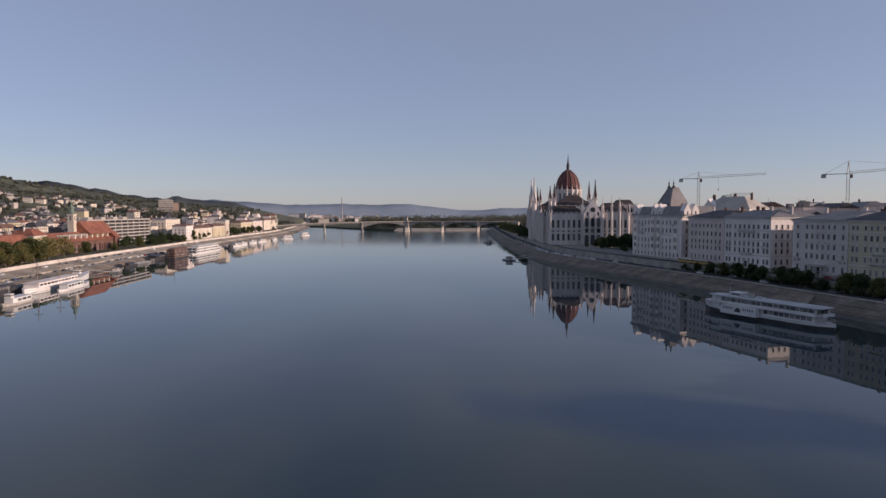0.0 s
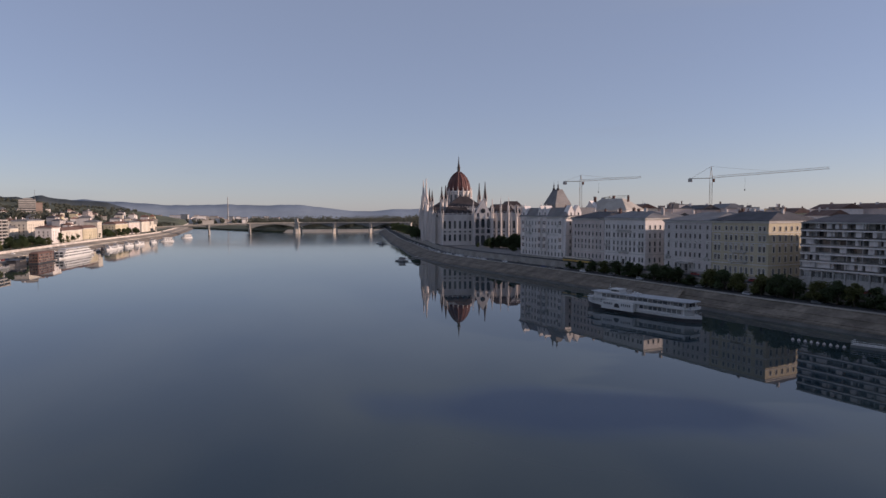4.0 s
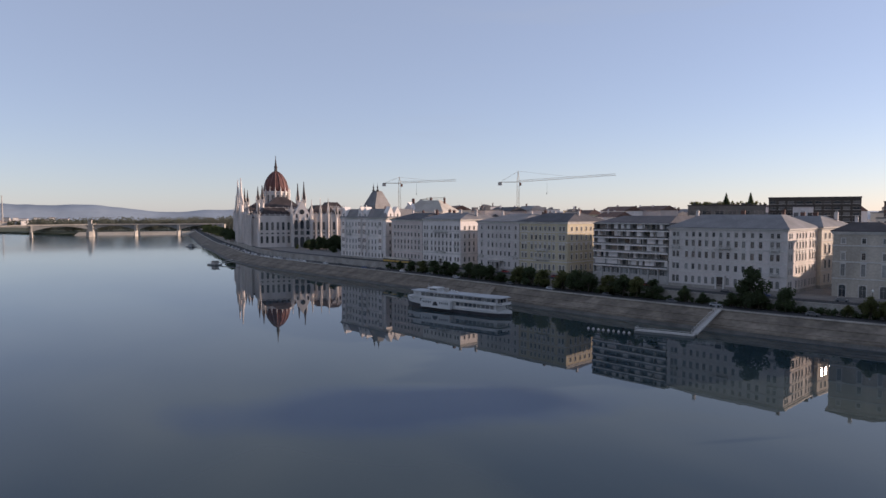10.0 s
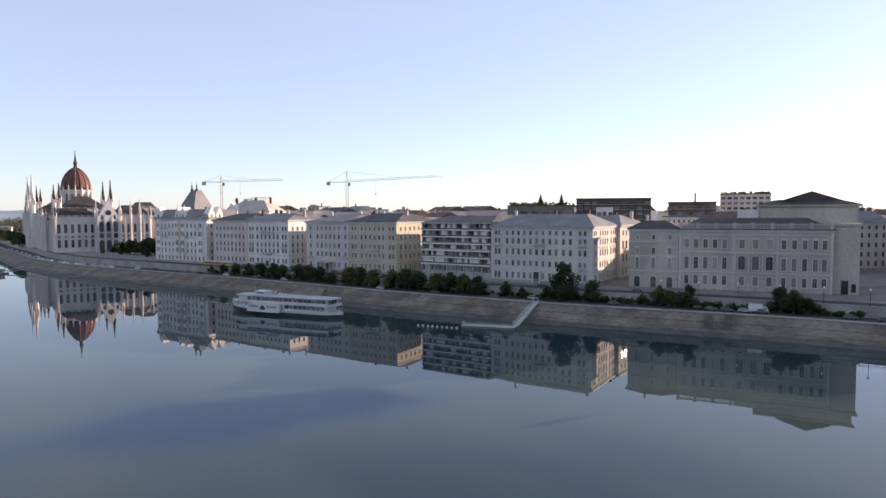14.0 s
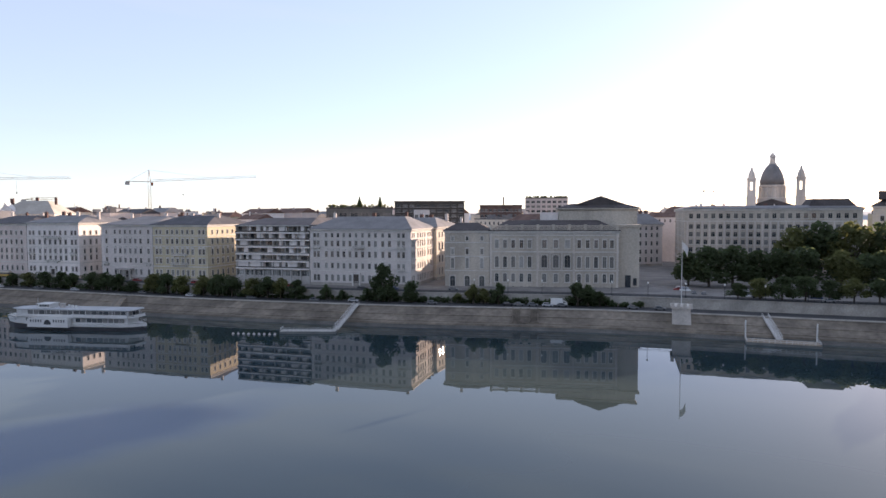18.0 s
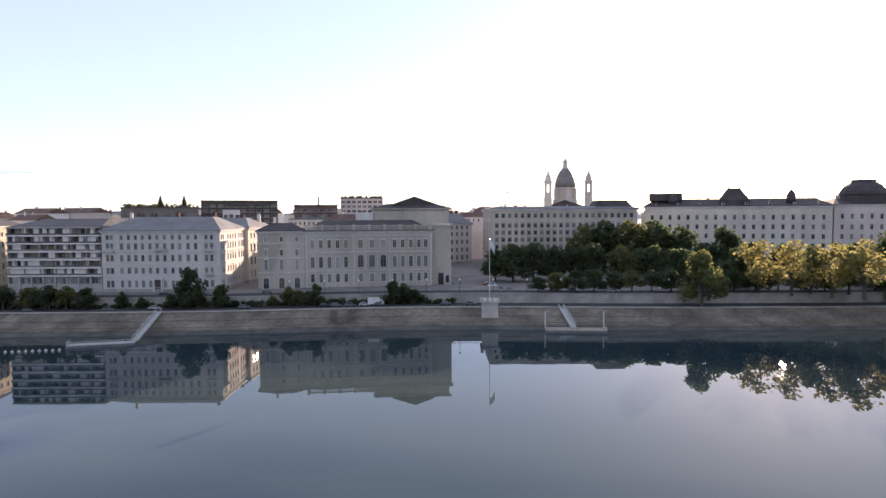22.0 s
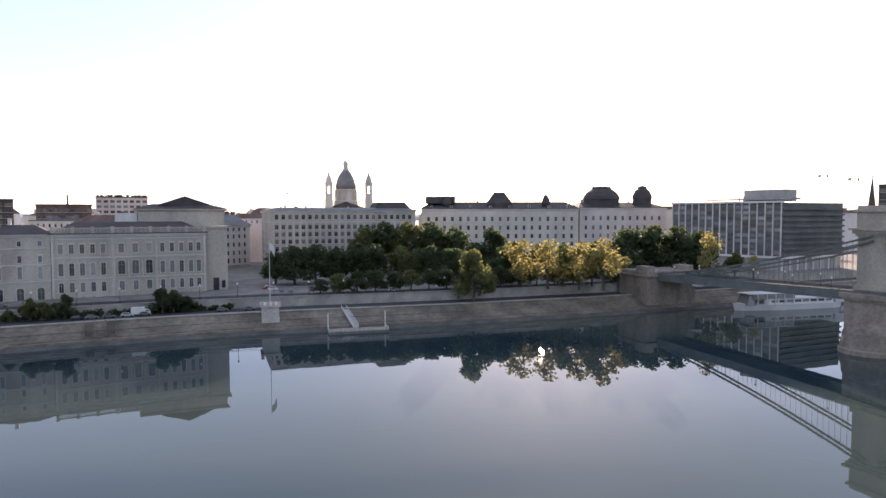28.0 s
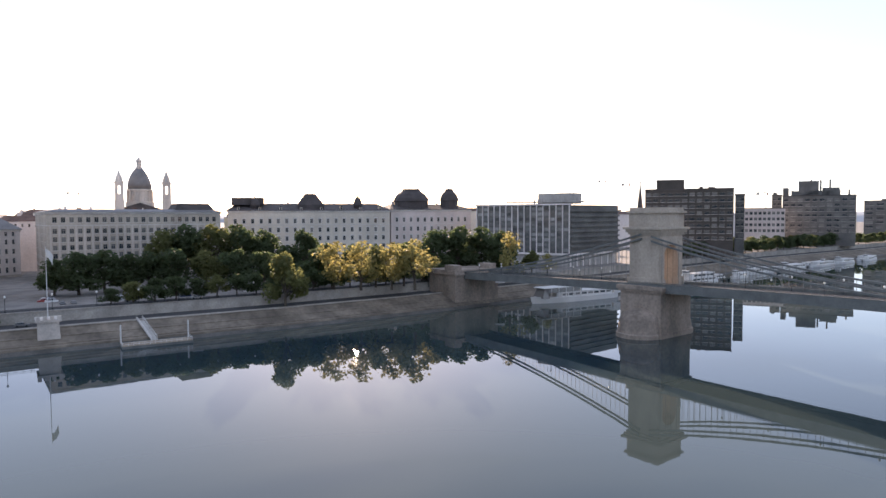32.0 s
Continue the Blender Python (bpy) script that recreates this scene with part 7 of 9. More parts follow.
for f in ((3, 2, 1, 0), (4, 5, 6, 7), (0, 1, 5, 4), (1, 2, 6, 5), (2, 3, 7, 6), (3, 0, 4, 7)):
    bm.faces.new([v[j] for j in f])
part("walkway", bm, WOOD_DECK, gang)
for s in (-1, 1):
    bm = bmesh.new()
    for h in (0.9, 1.5):
        bar(bm, MG @ Vector((0, s * 0.95, 2.6 + h)), MG @ Vector((GL, s * 0.95, 5.2 + h)), 0.05, 4)
    for i in range(9):
        bar(bm, MG @ Vector((GL * i / 8, s * 0.95, 2.5 + 2.6 * i / 8)), MG @ Vector((GL * i / 8, s * 0.95, 4.1 + 2.6 * i / 8)), 0.05, 4)
    part("handrail", bm, IRON, gang)


def stage(label, a, b, width, gang_from=None, gang_to=None, poles=0, white=True, name="landing_stage"):
    """A floating landing stage with rails and, where told, a sloping gangway."""
    ob = thing(name, (*a, 0), label, "landing stage", "landing stages")
    m = place(a, b)
    L = dist(a, b)
    bm = bmesh.new()
    box(bm, 0, L, -width / 2, width / 2, -0.4, 0.75, m)
    part("pontoon", bm, IRON, ob, "grey steel pontoon")
    bm = bmesh.new()
    box(bm, 0.1, L - 0.1, -width / 2 + 0.1, width / 2 - 0.1, 0.75, 0.85, m)
    part("deck", bm, CONCRETE if white else WOOD_DECK, ob)
    rail(ob, m, [(0.2, width / 2 - 0.2), (0.2, -width / 2 + 0.2), (L - 0.2, -width / 2 + 0.2), (L - 0.2, width / 2 - 0.2)], 0.85, 1.1, 0.05, step=1.5)
    for i in range(poles):
        bm = bmesh.new()
        x = 0.3 if i == 0 else L - 0.3
        bar(bm, m @ Vector((x, width / 2 + 0.4, -1)), m @ Vector((x, width / 2 + 0.4, 6.5)), 0.22, 8)
        part("mooring_pile", bm, BOAT_WHITE, ob, "white steel mooring pile")
    if gang_from:
        mg = place(gang_from, gang_to)
        gl = dist(gang_from, gang_to)
        bm = bmesh.new()
        v = [bm.verts.new(mg @ Vector(c)) for c in ((0, -1, 0.8), (gl, -1, 5.6), (gl, 1, 5.6), (0, 1, 0.8), (0, -1, 1.1), (gl, -1, 5.9), (gl, 1, 5.9), (0, 1, 1.1))]
        for f in ((3, 2, 1, 0), (4, 5, 6, 7), (0, 1, 5, 4), (1, 2, 6, 5), (2, 3, 7, 6), (3, 0, 4, 7)):
            bm.faces.new([v[j] for j in f])
        part("gangway", bm, CONCRETE, ob, "pale sloping gangway")
        for s in (-1, 1):
            bm = bmesh.new()
            for h in (0.55, 1.1):
                bar(bm, mg @ Vector((0, s * 0.95, 1.1 + h)), mg @ Vector((gl, s * 0.95, 5.9 + h)), 0.06, 4)
            for i in range(12):
                bar(bm, mg @ Vector((gl * i / 11, s * 0.95, 1.1 + 4.8 * i / 11)), mg @ Vector((gl * i / 11, s * 0.95, 2.2 + 4.8 * i / 11)), 0.05, 4)
            part("handrail", bm, BOAT_WHITE, ob)
    return ob


q, _ = on_bank(51.9, 15.5)
stage("grey landing stage with a white rail and a sloping gangway", (162.2, 160.6), (171.6, 143.6), 4.2, (172.4, 144.6), (q.x, q.y))
q2, _ = on_bank(86.4, 16.0)
stage("low landing stage with white piles and a gangway", (222.6, 19.4), (226.0, -1.2), 7.0, (227.5, 10.0), (q2.x, q2.y), poles=2, white=False)
for label, (x, y), turn, w, legs in (("small dark landing stage with a hut by the parliament", (82.0, 532.0), 20, 6.0, ((5, 20), (-4, 20))),
                                    ("dark landing stage with a hut upstream of the parliament", (102.0, 838.0), 17, 9.0, ((6, 24), (-5, 24))),
                                    ("black landing pontoon with a hut at the far quay", (-201.0, 446.0), 196, 8.0, ((4, 20), (-4, 20)))):
    ob = thing("landing_stage", (x, y, 0), label, "landing stage", "landing stages")
    m = pose(x, y, 0, 0, 0, turn)
    bm = bmesh.new()
    box(bm, -3, 3, -w, w, -0.4, 0.8, m)
    part("pontoon", bm, IRON, ob, "dark steel pontoon")
    bm = bmesh.new()
    box(bm, -1.6, 1.8, -w * 0.55, w * 0.35, 0.8, 3.2, m)
    part("hut", bm, TRIM_DARK, ob, "dark hut")
    bm = bmesh.new()
    box(bm, -2.1, 2.3, -w * 0.62, w * 0.42, 3.2, 3.4, m)
    part("hut_roof", bm, IRON, ob)
    rail(ob, m, [(2.8, w - 0.2), (-2.8, w - 0.2), (-2.8, -w + 0.2), (2.8, -w + 0.2)], 0.8, 1.1, 0.05, step=2.0)
    for y0, reach in legs:
        bm = bmesh.new()
        bar(bm, m @ Vector((2.6, y0, 1.0)), m @ Vector((reach, y0 * 1.3, 3.2)), 0.28, 6)
        part("gangway", bm, TRIM_DARK, ob, "thin dark gangway")
# a line of white floats on the water
for i in range(9):
    ob = thing("float", (152.0 + i * 0.75, 173.0 - i * 1.7, 0), "white mooring float on the water", "buoy", "white floats")
    bm = bmesh.new()
    lathe(bm, [(0.05, -0.2), (0.4, -0.05), (0.46, 0.2), (0.4, 0.4), (0.12, 0.55), (0.1, 0.75), (0, 0.8)], 10)
    part("body", bm, PL_GREY, ob, m=Matrix.Translation((152.0 + i * 0.75, 173.0 - i * 1.7, 0)), smooth=True)


def river_boat(name, label, a, b, beam, decks=1, z=1.4, color=None, group="moored boats", bridge=True, hullmat=None, sheer=0.5, span=(0.24, 0.86)):
    """A plain river vessel with cabins, windows and a wheelhouse."""
    ob = thing(name, (*a, 0), label, "boat", group)
    m = place(a, b)
    L = dist(a, b)
    white = color or BOAT_WHITE
    bm = bmesh.new()
    hull(bm, L, beam, -0.4, z, sheer, m=m)
    part("hull", bm, hullmat or white, ob)
    z1 = z
    for k in range(decks):
        x0, x1 = L * (span[0] + 0.03 * k), L * (span[1] - 0.04 * k)
        y = beam * (0.42 - 0.03 * k)
        bm = bmesh.new()
        prism(bm, [(x0, -y * 0.7), (x0 + 2, -y), (x1, -y), (x1, y), (x0 + 2, y), (x0, y * 0.7)], z1 - 0.05, z1 + 2.3, m)
        part("cabin", bm, white, ob)
        nw = max(3, int((x1 - x0) / 4.0))
        for s in (-1, 1):
            windows_along(ob, m, x0 + 2.2, x1 - 0.4, s * (y + 0.02), z1 + 0.8, z1 + 1.8, nw, s, 0.2)
        bm = bmesh.new()
        prism(bm, [(x0 - 0.4, -y * 0.8), (x0 + 1.6, -y - 0.3), (x1 + 0.8, -y - 0.3), (x1 + 0.8, y + 0.3), (x0 + 1.6, y + 0.3), (x0 - 0.4, y * 0.8)], z1 + 2.3, z1 + 2.45, m)
        part("roof", bm, white, ob)
        z1 += 2.45
    if bridge:
        bm = bmesh.new()
        box(bm, L * 0.2, L * 0.2 + 3, -beam * 0.22, beam * 0.22, z1, z1 + 1.9, m)
        part("wheelhouse", bm, white, ob)
        bm = bmesh.new()
        box(bm, L * 0.2 - 0.03, L * 0.2 + 3.03, -beam * 0.22 - 0.03, beam * 0.22 + 0.03, z1 + 0.8, z1 + 1.5, m)
        part("wheelhouse_window", bm, GLASS, ob)
        bm = bmesh.new()
        bar(bm, m @ Vector((L * 0.2 + 1.5, 0, z1 + 1.9)), m @ Vector((L * 0.2 + 1.5, 0, z1 + 4.5)), 0.06, 5)
        part("mast", bm, white, ob)
    return ob, m, L


# the low cruise boat by the bridge, with a long glazed saloon
cb, mc, lc = river_boat("cruise_boat", "low white cruise boat with a long glazed saloon", (258.5, -147.5), (267.5, -203.0), 9.5, 1, 2.4, bridge=False)
bm = bmesh.new()
prism(bm, [(5, -3.8), (8, -4.4), (lc * 0.5, -4.4), (lc * 0.5, 4.4), (8, 4.4), (5, 3.8)], 7.0, 7.25, mc)
part("canopy", bm, BOAT_WHITE, cb, "white canopy on posts")
for i in range(5):
    for s in (-1, 1):
        bm = bmesh.new()
        x = 9 + (lc * 0.5 - 10) * i / 4
        box(bm, x - 0.18, x + 0.18, s * 4.25 - 0.12, s * 4.25 + 0.12, 2.4, 7.0, mc)
        part("post", bm, BOAT_WHITE, cb)
bm = bmesh.new()
v = [bm.verts.new(mc @ Vector(c)) for c in ((4.5, -3.4, 2.4), (4.5, 3.4, 2.4), (8, 4.1, 2.4), (8, -4.1, 2.4), (6.2, -3.0, 6.9), (6.2, 3.0, 6.9), (8, 4.0, 6.9), (8, -4.0, 6.9))]
for f in ((3, 2, 1, 0), (4, 5, 6, 7), (0, 1, 5, 4), (1, 2, 6, 5), (2, 3, 7, 6), (3, 0, 4, 7)):
    bm.faces.new([v[j] for j in f])
part("windscreen", bm, GLASS, cb, "sloping dark windscreen")
bm = bmesh.new()
box(bm, 8, lc * 0.5, -4.0, 4.0, 4.9, 6.9, mc)
part("upper_glazing", bm, GLASS_PALE, cb)
bm = bmesh.new()
box(bm, lc * 0.88, lc * 0.97, -4.3, 4.3, 2.4, 6.4, mc)
part("stern_house", bm, BOAT_WHITE, cb)
river_boat("restaurant_boat", "white restaurant boat moored beyond the bridge", (292, -262), (301, -302), 8, 2, 1.6)
for i, (a, b, dk) in enumerate((((340, -400), (352, -440), 1), ((352, -446), (364, -482), 1), ((366, -492), (378, -530), 1), ((384, -545), (396, -585), 1), ((326, -350), (338, -390), 1), ((404, -620), (420, -670), 2))):
    river_boat("river_boat", "white river boat moored along the promenade", a, b, 8.5, dk, 1.5, bridge=i % 2 == 0)
for i, az in enumerate((134.5, 136.2, 138.4, 139.6, 141.2, 142.4, 143.8, 145.2)):
    q, ang = on_bank(az, -13 - 5 * (i % 2))
    ll = 16 + 6 * (i % 3)
    river_boat("river_boat", "small pale boat moored along the promenade", (q.x, q.y), (q.x + ll * math.cos(radians(ang)), q.y + ll * math.sin(radians(ang))), 5.5, 1, 1.1, bridge=i % 2 == 1, hullmat=(BOAT_DARK, None, PL_GREY)[i % 3])
# boats of the far bank
for i, (yy, off) in enumerate(((268, 4), (484, -6), (594, -12), (712, 2), (732, 8), (742, 1))):
    bx = -172 - (yy - 150) * 0.125 if yy < 400 else -203 - (yy - 400) * 0.03
    river_boat("small_boat", "small grey white boat moored at the far quay", (bx + off, yy), (bx + off - 1.5, yy + 14 + 5 * (i % 3)), 4.6, 1, 0.9, color=(None, BOAT_DARK, PL_GREY)[i % 3], bridge=i % 2 == 0, hullmat=(TRIM_DARK, BOAT_DARK, PL_GREY)[i % 3])
# ships of the far bank
museum, ms_m, ml = river_boat("museum_ship", "old grey white ship with masts moored at the far quay", (-198, 404), (-192.4, 327), 9, 1, 2.6, color=PL_WHITE, hullmat=BOAT_WHITE, sheer=1.7, span=(0.3, 0.9))
bm = bmesh.new()
hull(bm, ml, 8.7, -0.4, 0.7, 0.1, m=ms_m)
part("lower_hull", bm, BOAT_DARK, museum, "dark band along the waterline")
for x in (15, 39, 63):
    bm = bmesh.new()
    bar(bm, ms_m @ Vector((x, 0, 2.6)), ms_m @ Vector((x, 0, 15.5)), 0.22, 6, 0.12)
    bar(bm, ms_m @ Vector((x, -2.2, 12)), ms_m @ Vector((x, 2.2, 12)), 0.1, 4)
    part("mast", bm, WOOD_DECK, museum, "tall wooden mast")
    bm = bmesh.new()
    for e in (-8, 8):
        for q in (-3, 3):
            bar(bm, ms_m @ Vector((x + e, q, 3.2)), ms_m @ Vector((x, 0, 14.5)), 0.04, 4)
    part("rigging", bm, IRON_BLACK, museum)
river_boat("motor_yacht", "white motor yacht beside the old ship", (-184.6, 376), (-181.4, 338), 5.0, 1, 1.0, sheer=0.7, span=(0.28, 0.84), bridge=False)
river_boat("work_boat", "low white work boat with a deckhouse", (-176.5, 284), (-178.5, 308), 6, 1, 0.8, hullmat=TRIM_DARK)
river_boat("barge", "dark covered barge at the far quay", (-202.6, 344), (-200, 302), 5.4, 1, 2.6, color=BOAT_DARK, bridge=False)
stage("grey landing stage of the far quay", (-217, 511), (-216.5, 536), 7.4, None, None)
river_boat("work_boat", "dark hulled work boat at the far quay", (-221, 588), (-218.5, 548), 8, 1, 2.0, color=BOAT_DARK)
# the house boat: a three-storey house on a pontoon
HA, HB = (-211.4, 574.0), (-211.0, 610.0)
boat = thing("house_boat", (*HA, 0), "red brown house boat three storeys high on a pontoon", "boat", "moored boats")
m = place(HA, HB)
L = dist(HA, HB)
bm = bmesh.new()
box(bm, 0, L, -3.9, 3.9, -0.4, 1.0, m)
part("pontoon", bm, BOAT_DARK, boat, "dark pontoon")
bm = bmesh.new()
box(bm, 1.5, L - 2, -3.3, 3.3, 1.0, 8.2, m)
part("wall", bm, RED_BRICK, boat)
bm = bmesh.new()
prism(bm, [(1, -3.7), (L - 1.5, -3.7), (L - 1.5, 3.7), (1, 3.7)], 8.2, 9.4, m, top=[(3, -1.8), (L - 4, -1.8), (L - 4, 1.8), (3, 1.8)])
part("roof", bm, ROOF_BROWN, boat)
for z in (1.7, 4.0, 6.3):
    windows_along(boat, m, 2.5, L - 3, -3.32, z, z + 1.4, 8, -1, 0.45)
    windows_along(boat, m @ Matrix.Translation((1.48, 0, 0)) @ Matrix.Rotation(math.pi / 2, 4, 'Z'), -2.8, 2.8, 0, z, z + 1.4, 3, 1, 0.45)
    bm = bmesh.new()
    box(bm, 1.0, L - 1.6, -3.7, 3.7, z - 0.75, z - 0.55, m)
    part("gallery", bm, WOOD_DECK, boat)
hotel_boat, mh, hl = river_boat("hotel_ship", "long white hotel ship with rows of windows", (-207.4, 708), (-210.6, 628), 9, 3, 1.4, span=(0.1, 0.985), bridge=False)
for z in (2.2, 4.7):
    windows_along(hotel_boat, mh @ Matrix.Translation((hl * 0.945, 0, 0)) @ Matrix.Rotation(math.pi / 2, 4, 'Z'), -3.6, 3.6, -hl * 0.043, z, z + 1.7, 2, -1, 0.3)
for a, b, dk in (((-210, 764), (-207, 790), 1), ((-211, 800), (-209, 825), 1), ((-210, 844), (-208, 868), 1), ((-207, 880), (-204, 907), 1), ((-200, 940), (-202, 965), 1), ((-198, 978), (-180, 990), 2), ((-192, 1112), (-176, 1124), 2)):
    river_boat("river_boat", "white river boat at the far quay", a, b, 8, dk, 1.5, bridge=dk == 1)

# ---- the stone bastion with a flag on the quay ----
q, ang = on_bank(80.1, 11.0)
bast = thing("bastion", (q.x, q.y, 2), "pale stone bastion with battlements on the embankment", "bastion")
mb = pose(q.x, q.y, 0, 0, 0, ang)
bm = bmesh.new()
prism(bm, [(-3.2, -3.2), (3.2, -3.2), (3.2, 6), (-3.2, 6)], 1.5, 8.3, mb, top=[(-2.8, -2.8), (2.8, -2.8), (2.8, 6), (-2.8, 6)])
box(bm, -3.5, 3.5, -3.5, 6, 8.3, 9.0, mb)
part("body", bm, STONE_PALE, bast)
for i in range(4):
    bm = bmesh.new()
    x = -2.9 + i * 1.93
    box(bm, x - 0.55, x + 0.55, -3.4, -2.6, 9.0, 10.1, mb)
    part("merlon", bm, STONE_PALE, bast)
flag = thing("flagpole", tuple(mb @ Vector((0, 2, 9.0))), "tall white flagpole with a pale flag", "flagpole")
bm = bmesh.new()
bar(bm, mb @ Vector((0, 2, 9.0)), mb @ Vector((0, 2, 31.4)), 0.16, 8, 0.07)
lathe(bm, [(0.0, 31.3), (0.16, 31.5), (0.0, 31.75)], 8, mb @ Matrix.Translation((0, 2, 0)))
part("pole", bm, BOAT_WHITE, flag)
bm = bmesh.new()
rows = []
for i in range(9):
    t = i / 8
    x = 0.1 + 1.9 * t
    sag = -1.6 * t * t - 0.6 * t
    rows.append([bm.verts.new(mb @ Vector((x, 2 + 0.25 * math.sin(t * 7), 31.0 + sag))), bm.verts.new(mb @ Vector((x * 0.9, 2 + 0.25 * math.sin(t * 7 + 1), 28.6 + sag * 1.3)))])
for a, b in zip(rows, rows[1:]):
    bm.faces.new((a[0], b[0], b[1], a[1]))
part("flag", bm, BOAT_WHITE, flag, "drooping pale flag")

# ---- the arched road bridge upstream ----
north_bridge = thing("road_bridge", (0, 1300, 0), "long road bridge upstream with shallow arches on stone piers", "bridge")
BRIDGE_STEEL = surface("grey_green_bridge_steel", (0.22, 0.22, 0.21), 0.6, vary=0.15, bump=0)
PIERS = [(-262, 1270), (-171, 1285), (-98, 1300), (-7, 1312), (66, 1302), (137, 1290), (215, 1278)]
DROP = (6.5, 2.2, 0.6, 0, 0, 0, 0)        # the western approach climbs to the middle
STONE_BRIGHT = surface("bright_bridge_stone", (0.42, 0.385, 0.34), 0.85, vary=0.2, scale=0.5, fine=3, bump=0.05)
for i, (a, b) in enumerate(zip(PIERS, PIERS[1:])):
    L = dist(a, b)
    d0, d1 = DROP[i], DROP[i + 1]
    m = place(a, b) @ Matrix.Translation((0, 0, -d0)) @ Matrix.Rotation(-math.atan((d0 - d1) / L), 4, 'Y')
    bm = bmesh.new()
    n = 14
    prof = [(0, 21.0), (L, 21.0)] + [(L - L * j / n, 11.0 + 8.2 * (1 - (2 * j / n - 1) ** 2) if i > 1 else 17.6 + 1.8 * (1 - (2 * j / n - 1) ** 2)) for j in range(n + 1)]
    prism(bm, prof, -8, 8, m @ MXZ)
    part("span", bm, BRIDGE_STEEL, north_bridge, "shallow arched span")
    bm = bmesh.new()
    box(bm, 0, L, -9.5, 9.5, 21.0, 21.6, m)
    part("deck", bm, STONE_BRIGHT, north_bridge)
    bm = bmesh.new()
    for s in (-1, 1):
        box(bm, 0, L, s * 9.3 - 0.1, s * 9.3 + 0.1, 21.6, 22.7, m)
    part("parapet", bm, STONE_BRIGHT, north_bridge)
for i, p in enumerate(PIERS):
    bm = bmesh.new()
    m = pose(p[0], p[1], 0, 0, 0, 9 if i < 3 else -16)     # the bridge bends at its middle pier
    w = 1.7 if i < 3 else 2.8 if i != 3 else 6
    prism(bm, [(-w, -11), (0, -15), (w, -11), (w, 11), (-w, 11)], -2, 9.5, m)
    zt = 21.2 - DROP[i]
    box(bm, -w * 0.8, w * 0.8, -10, 10, 9.5, zt - 0.2, m)
    box(bm, -w * 0.9, w * 0.9, -10.6, 10.6, zt - 1.4, 23.2 if i == 3 else zt, m)
    part("pier", bm, STONE_BRIGHT, north_bridge, "pale stone pier")
    if i in (3, 0):
        bm = bmesh.new()
        box(bm, -3, 3, -11, -6, 21, 29, m)
        box(bm, -3.6, 3.6, -11.6, -5.4, 29, 30, m)
        part("pylon", bm, STONE_BRIGHT, north_bridge)
# far town, a flue and blocks on the plain
rn = random.Random(31)
for i in range(60):
    az = rn.uniform(2.0, 16)
    d = rn.uniform(2300, 3300)
    x, y = -d * math.sin(radians(az)), d * math.cos(radians(az))
    w, h = rn.uniform(14, 46), rn.uniform(10, 27)
    ob = thing("block_of_flats", (x, y, 3), "pale block of flats far upstream", "building", "far blocks")
    bm = bmesh.new()
    m = pose(x, y, 0, 0, 0, rn.uniform(-15, 15))
    box(bm, -w / 2, w / 2, 0, 14, 2, 3 + h + (6 if az > 8 else 0), m)
    part("wall", bm, rn.choice((PL_VILLA, PL_WHITE, CONCRETE, PL_WHITE)), ob)
    bm = bmesh.new()
    box(bm, -w / 2 - .4, w / 2 + .4, -0.4, 14.4, 3 + h + (6 if az > 8 else 0), 4 + h + (6 if az > 8 else 0), m)
    part("roof", bm, rn.choice((ROOF_BROWN, LEAD, ROOF_RED)), ob)
flue = thing("chimney_stack", (-270, 2500, 3), "tall pale factory flue far upstream", "chimney")
bm = bmesh.new()
lathe(bm, [(2.6, 0), (1.7, 60), (1.4, 96), (1.6, 97), (1.2, 97.5)], 12)
part("shaft", bm, CONCRETE, flue, m=Matrix.Translation((-265, 2500, 3)))

# ---- the far bank: quay houses, brick church, office slab, villas on the hill ----
def west(az, x):
    """A plan point on the line of that x at a bearing to the left of north."""
    return (x, -x / math.tan(radians(az)))


def west_house(label, az0, az1, x, eave, top, cols, wall, roof, floors=None, depth=16, name="quay_house", inset=4.0):
    a, b = west(az0, x), west(az1, x)
    n = int((eave - 9.5) / 3.6)
    cols = max(3, int(cols * 0.45))
    fl = floors or [(9.2 + 3.5 * i, 1.4, 2.1, "plain") for i in range(n)]
    town_house(name, label, a, b, depth, eave, top, fl, cols, wall, roof, 3, inset, z0=7.4, chimneys=2, left_side=True, pane=False)


west_house("cream house with a red tiled roof on the far quay", 36.5, 33.2, -262, 21, 27, 10, PL_CREAM, ROOF_RED)
west_house("cream house with a red tiled roof on the far quay", 33.0, 29.8, -262, 20, 26, 10, PL_CREAM, ROOF_RED)
west_house("pale yellow house with a red roof on the far quay", 29.7, 28.9, -275, 24, 29, 5, PL_YELLOW, ROOF_RED)
sa, sb = west(26.2, -300), west(21.72, -300)
slab = thing("office_slab", (-300, sa[1], 7.4), "long grey concrete office slab with bands of windows", "office block")
ms = front(sa, sb)
SL = dist(sa, sb)
bm = bmesh.new()
box(bm, 0, SL, 0.8, 16, 7.4, 33.2, ms)
part("core", bm, GLASS, slab, "dark glazing behind the bands")
for j in range(8):
    bm = bmesh.new()
    z = 9.0 + 3.45 * j
    box(bm, -0.3, SL + 0.3, -0.6, 16.4, z, z + 1.2, ms)
    part("floor_band", bm, TRIM_DARK, slab)
    for q in range(30):
        if j == 7:
            break
        bm = bmesh.new()
        x = SL * (q + 0.5) / 30
        box(bm, x - 0.25, x + 0.25, 0.1, 0.9, z + 1.2, z + 3.45, ms)
        if q % 3 == 0:
            part("pier", bm, TRIM_DARK, slab)
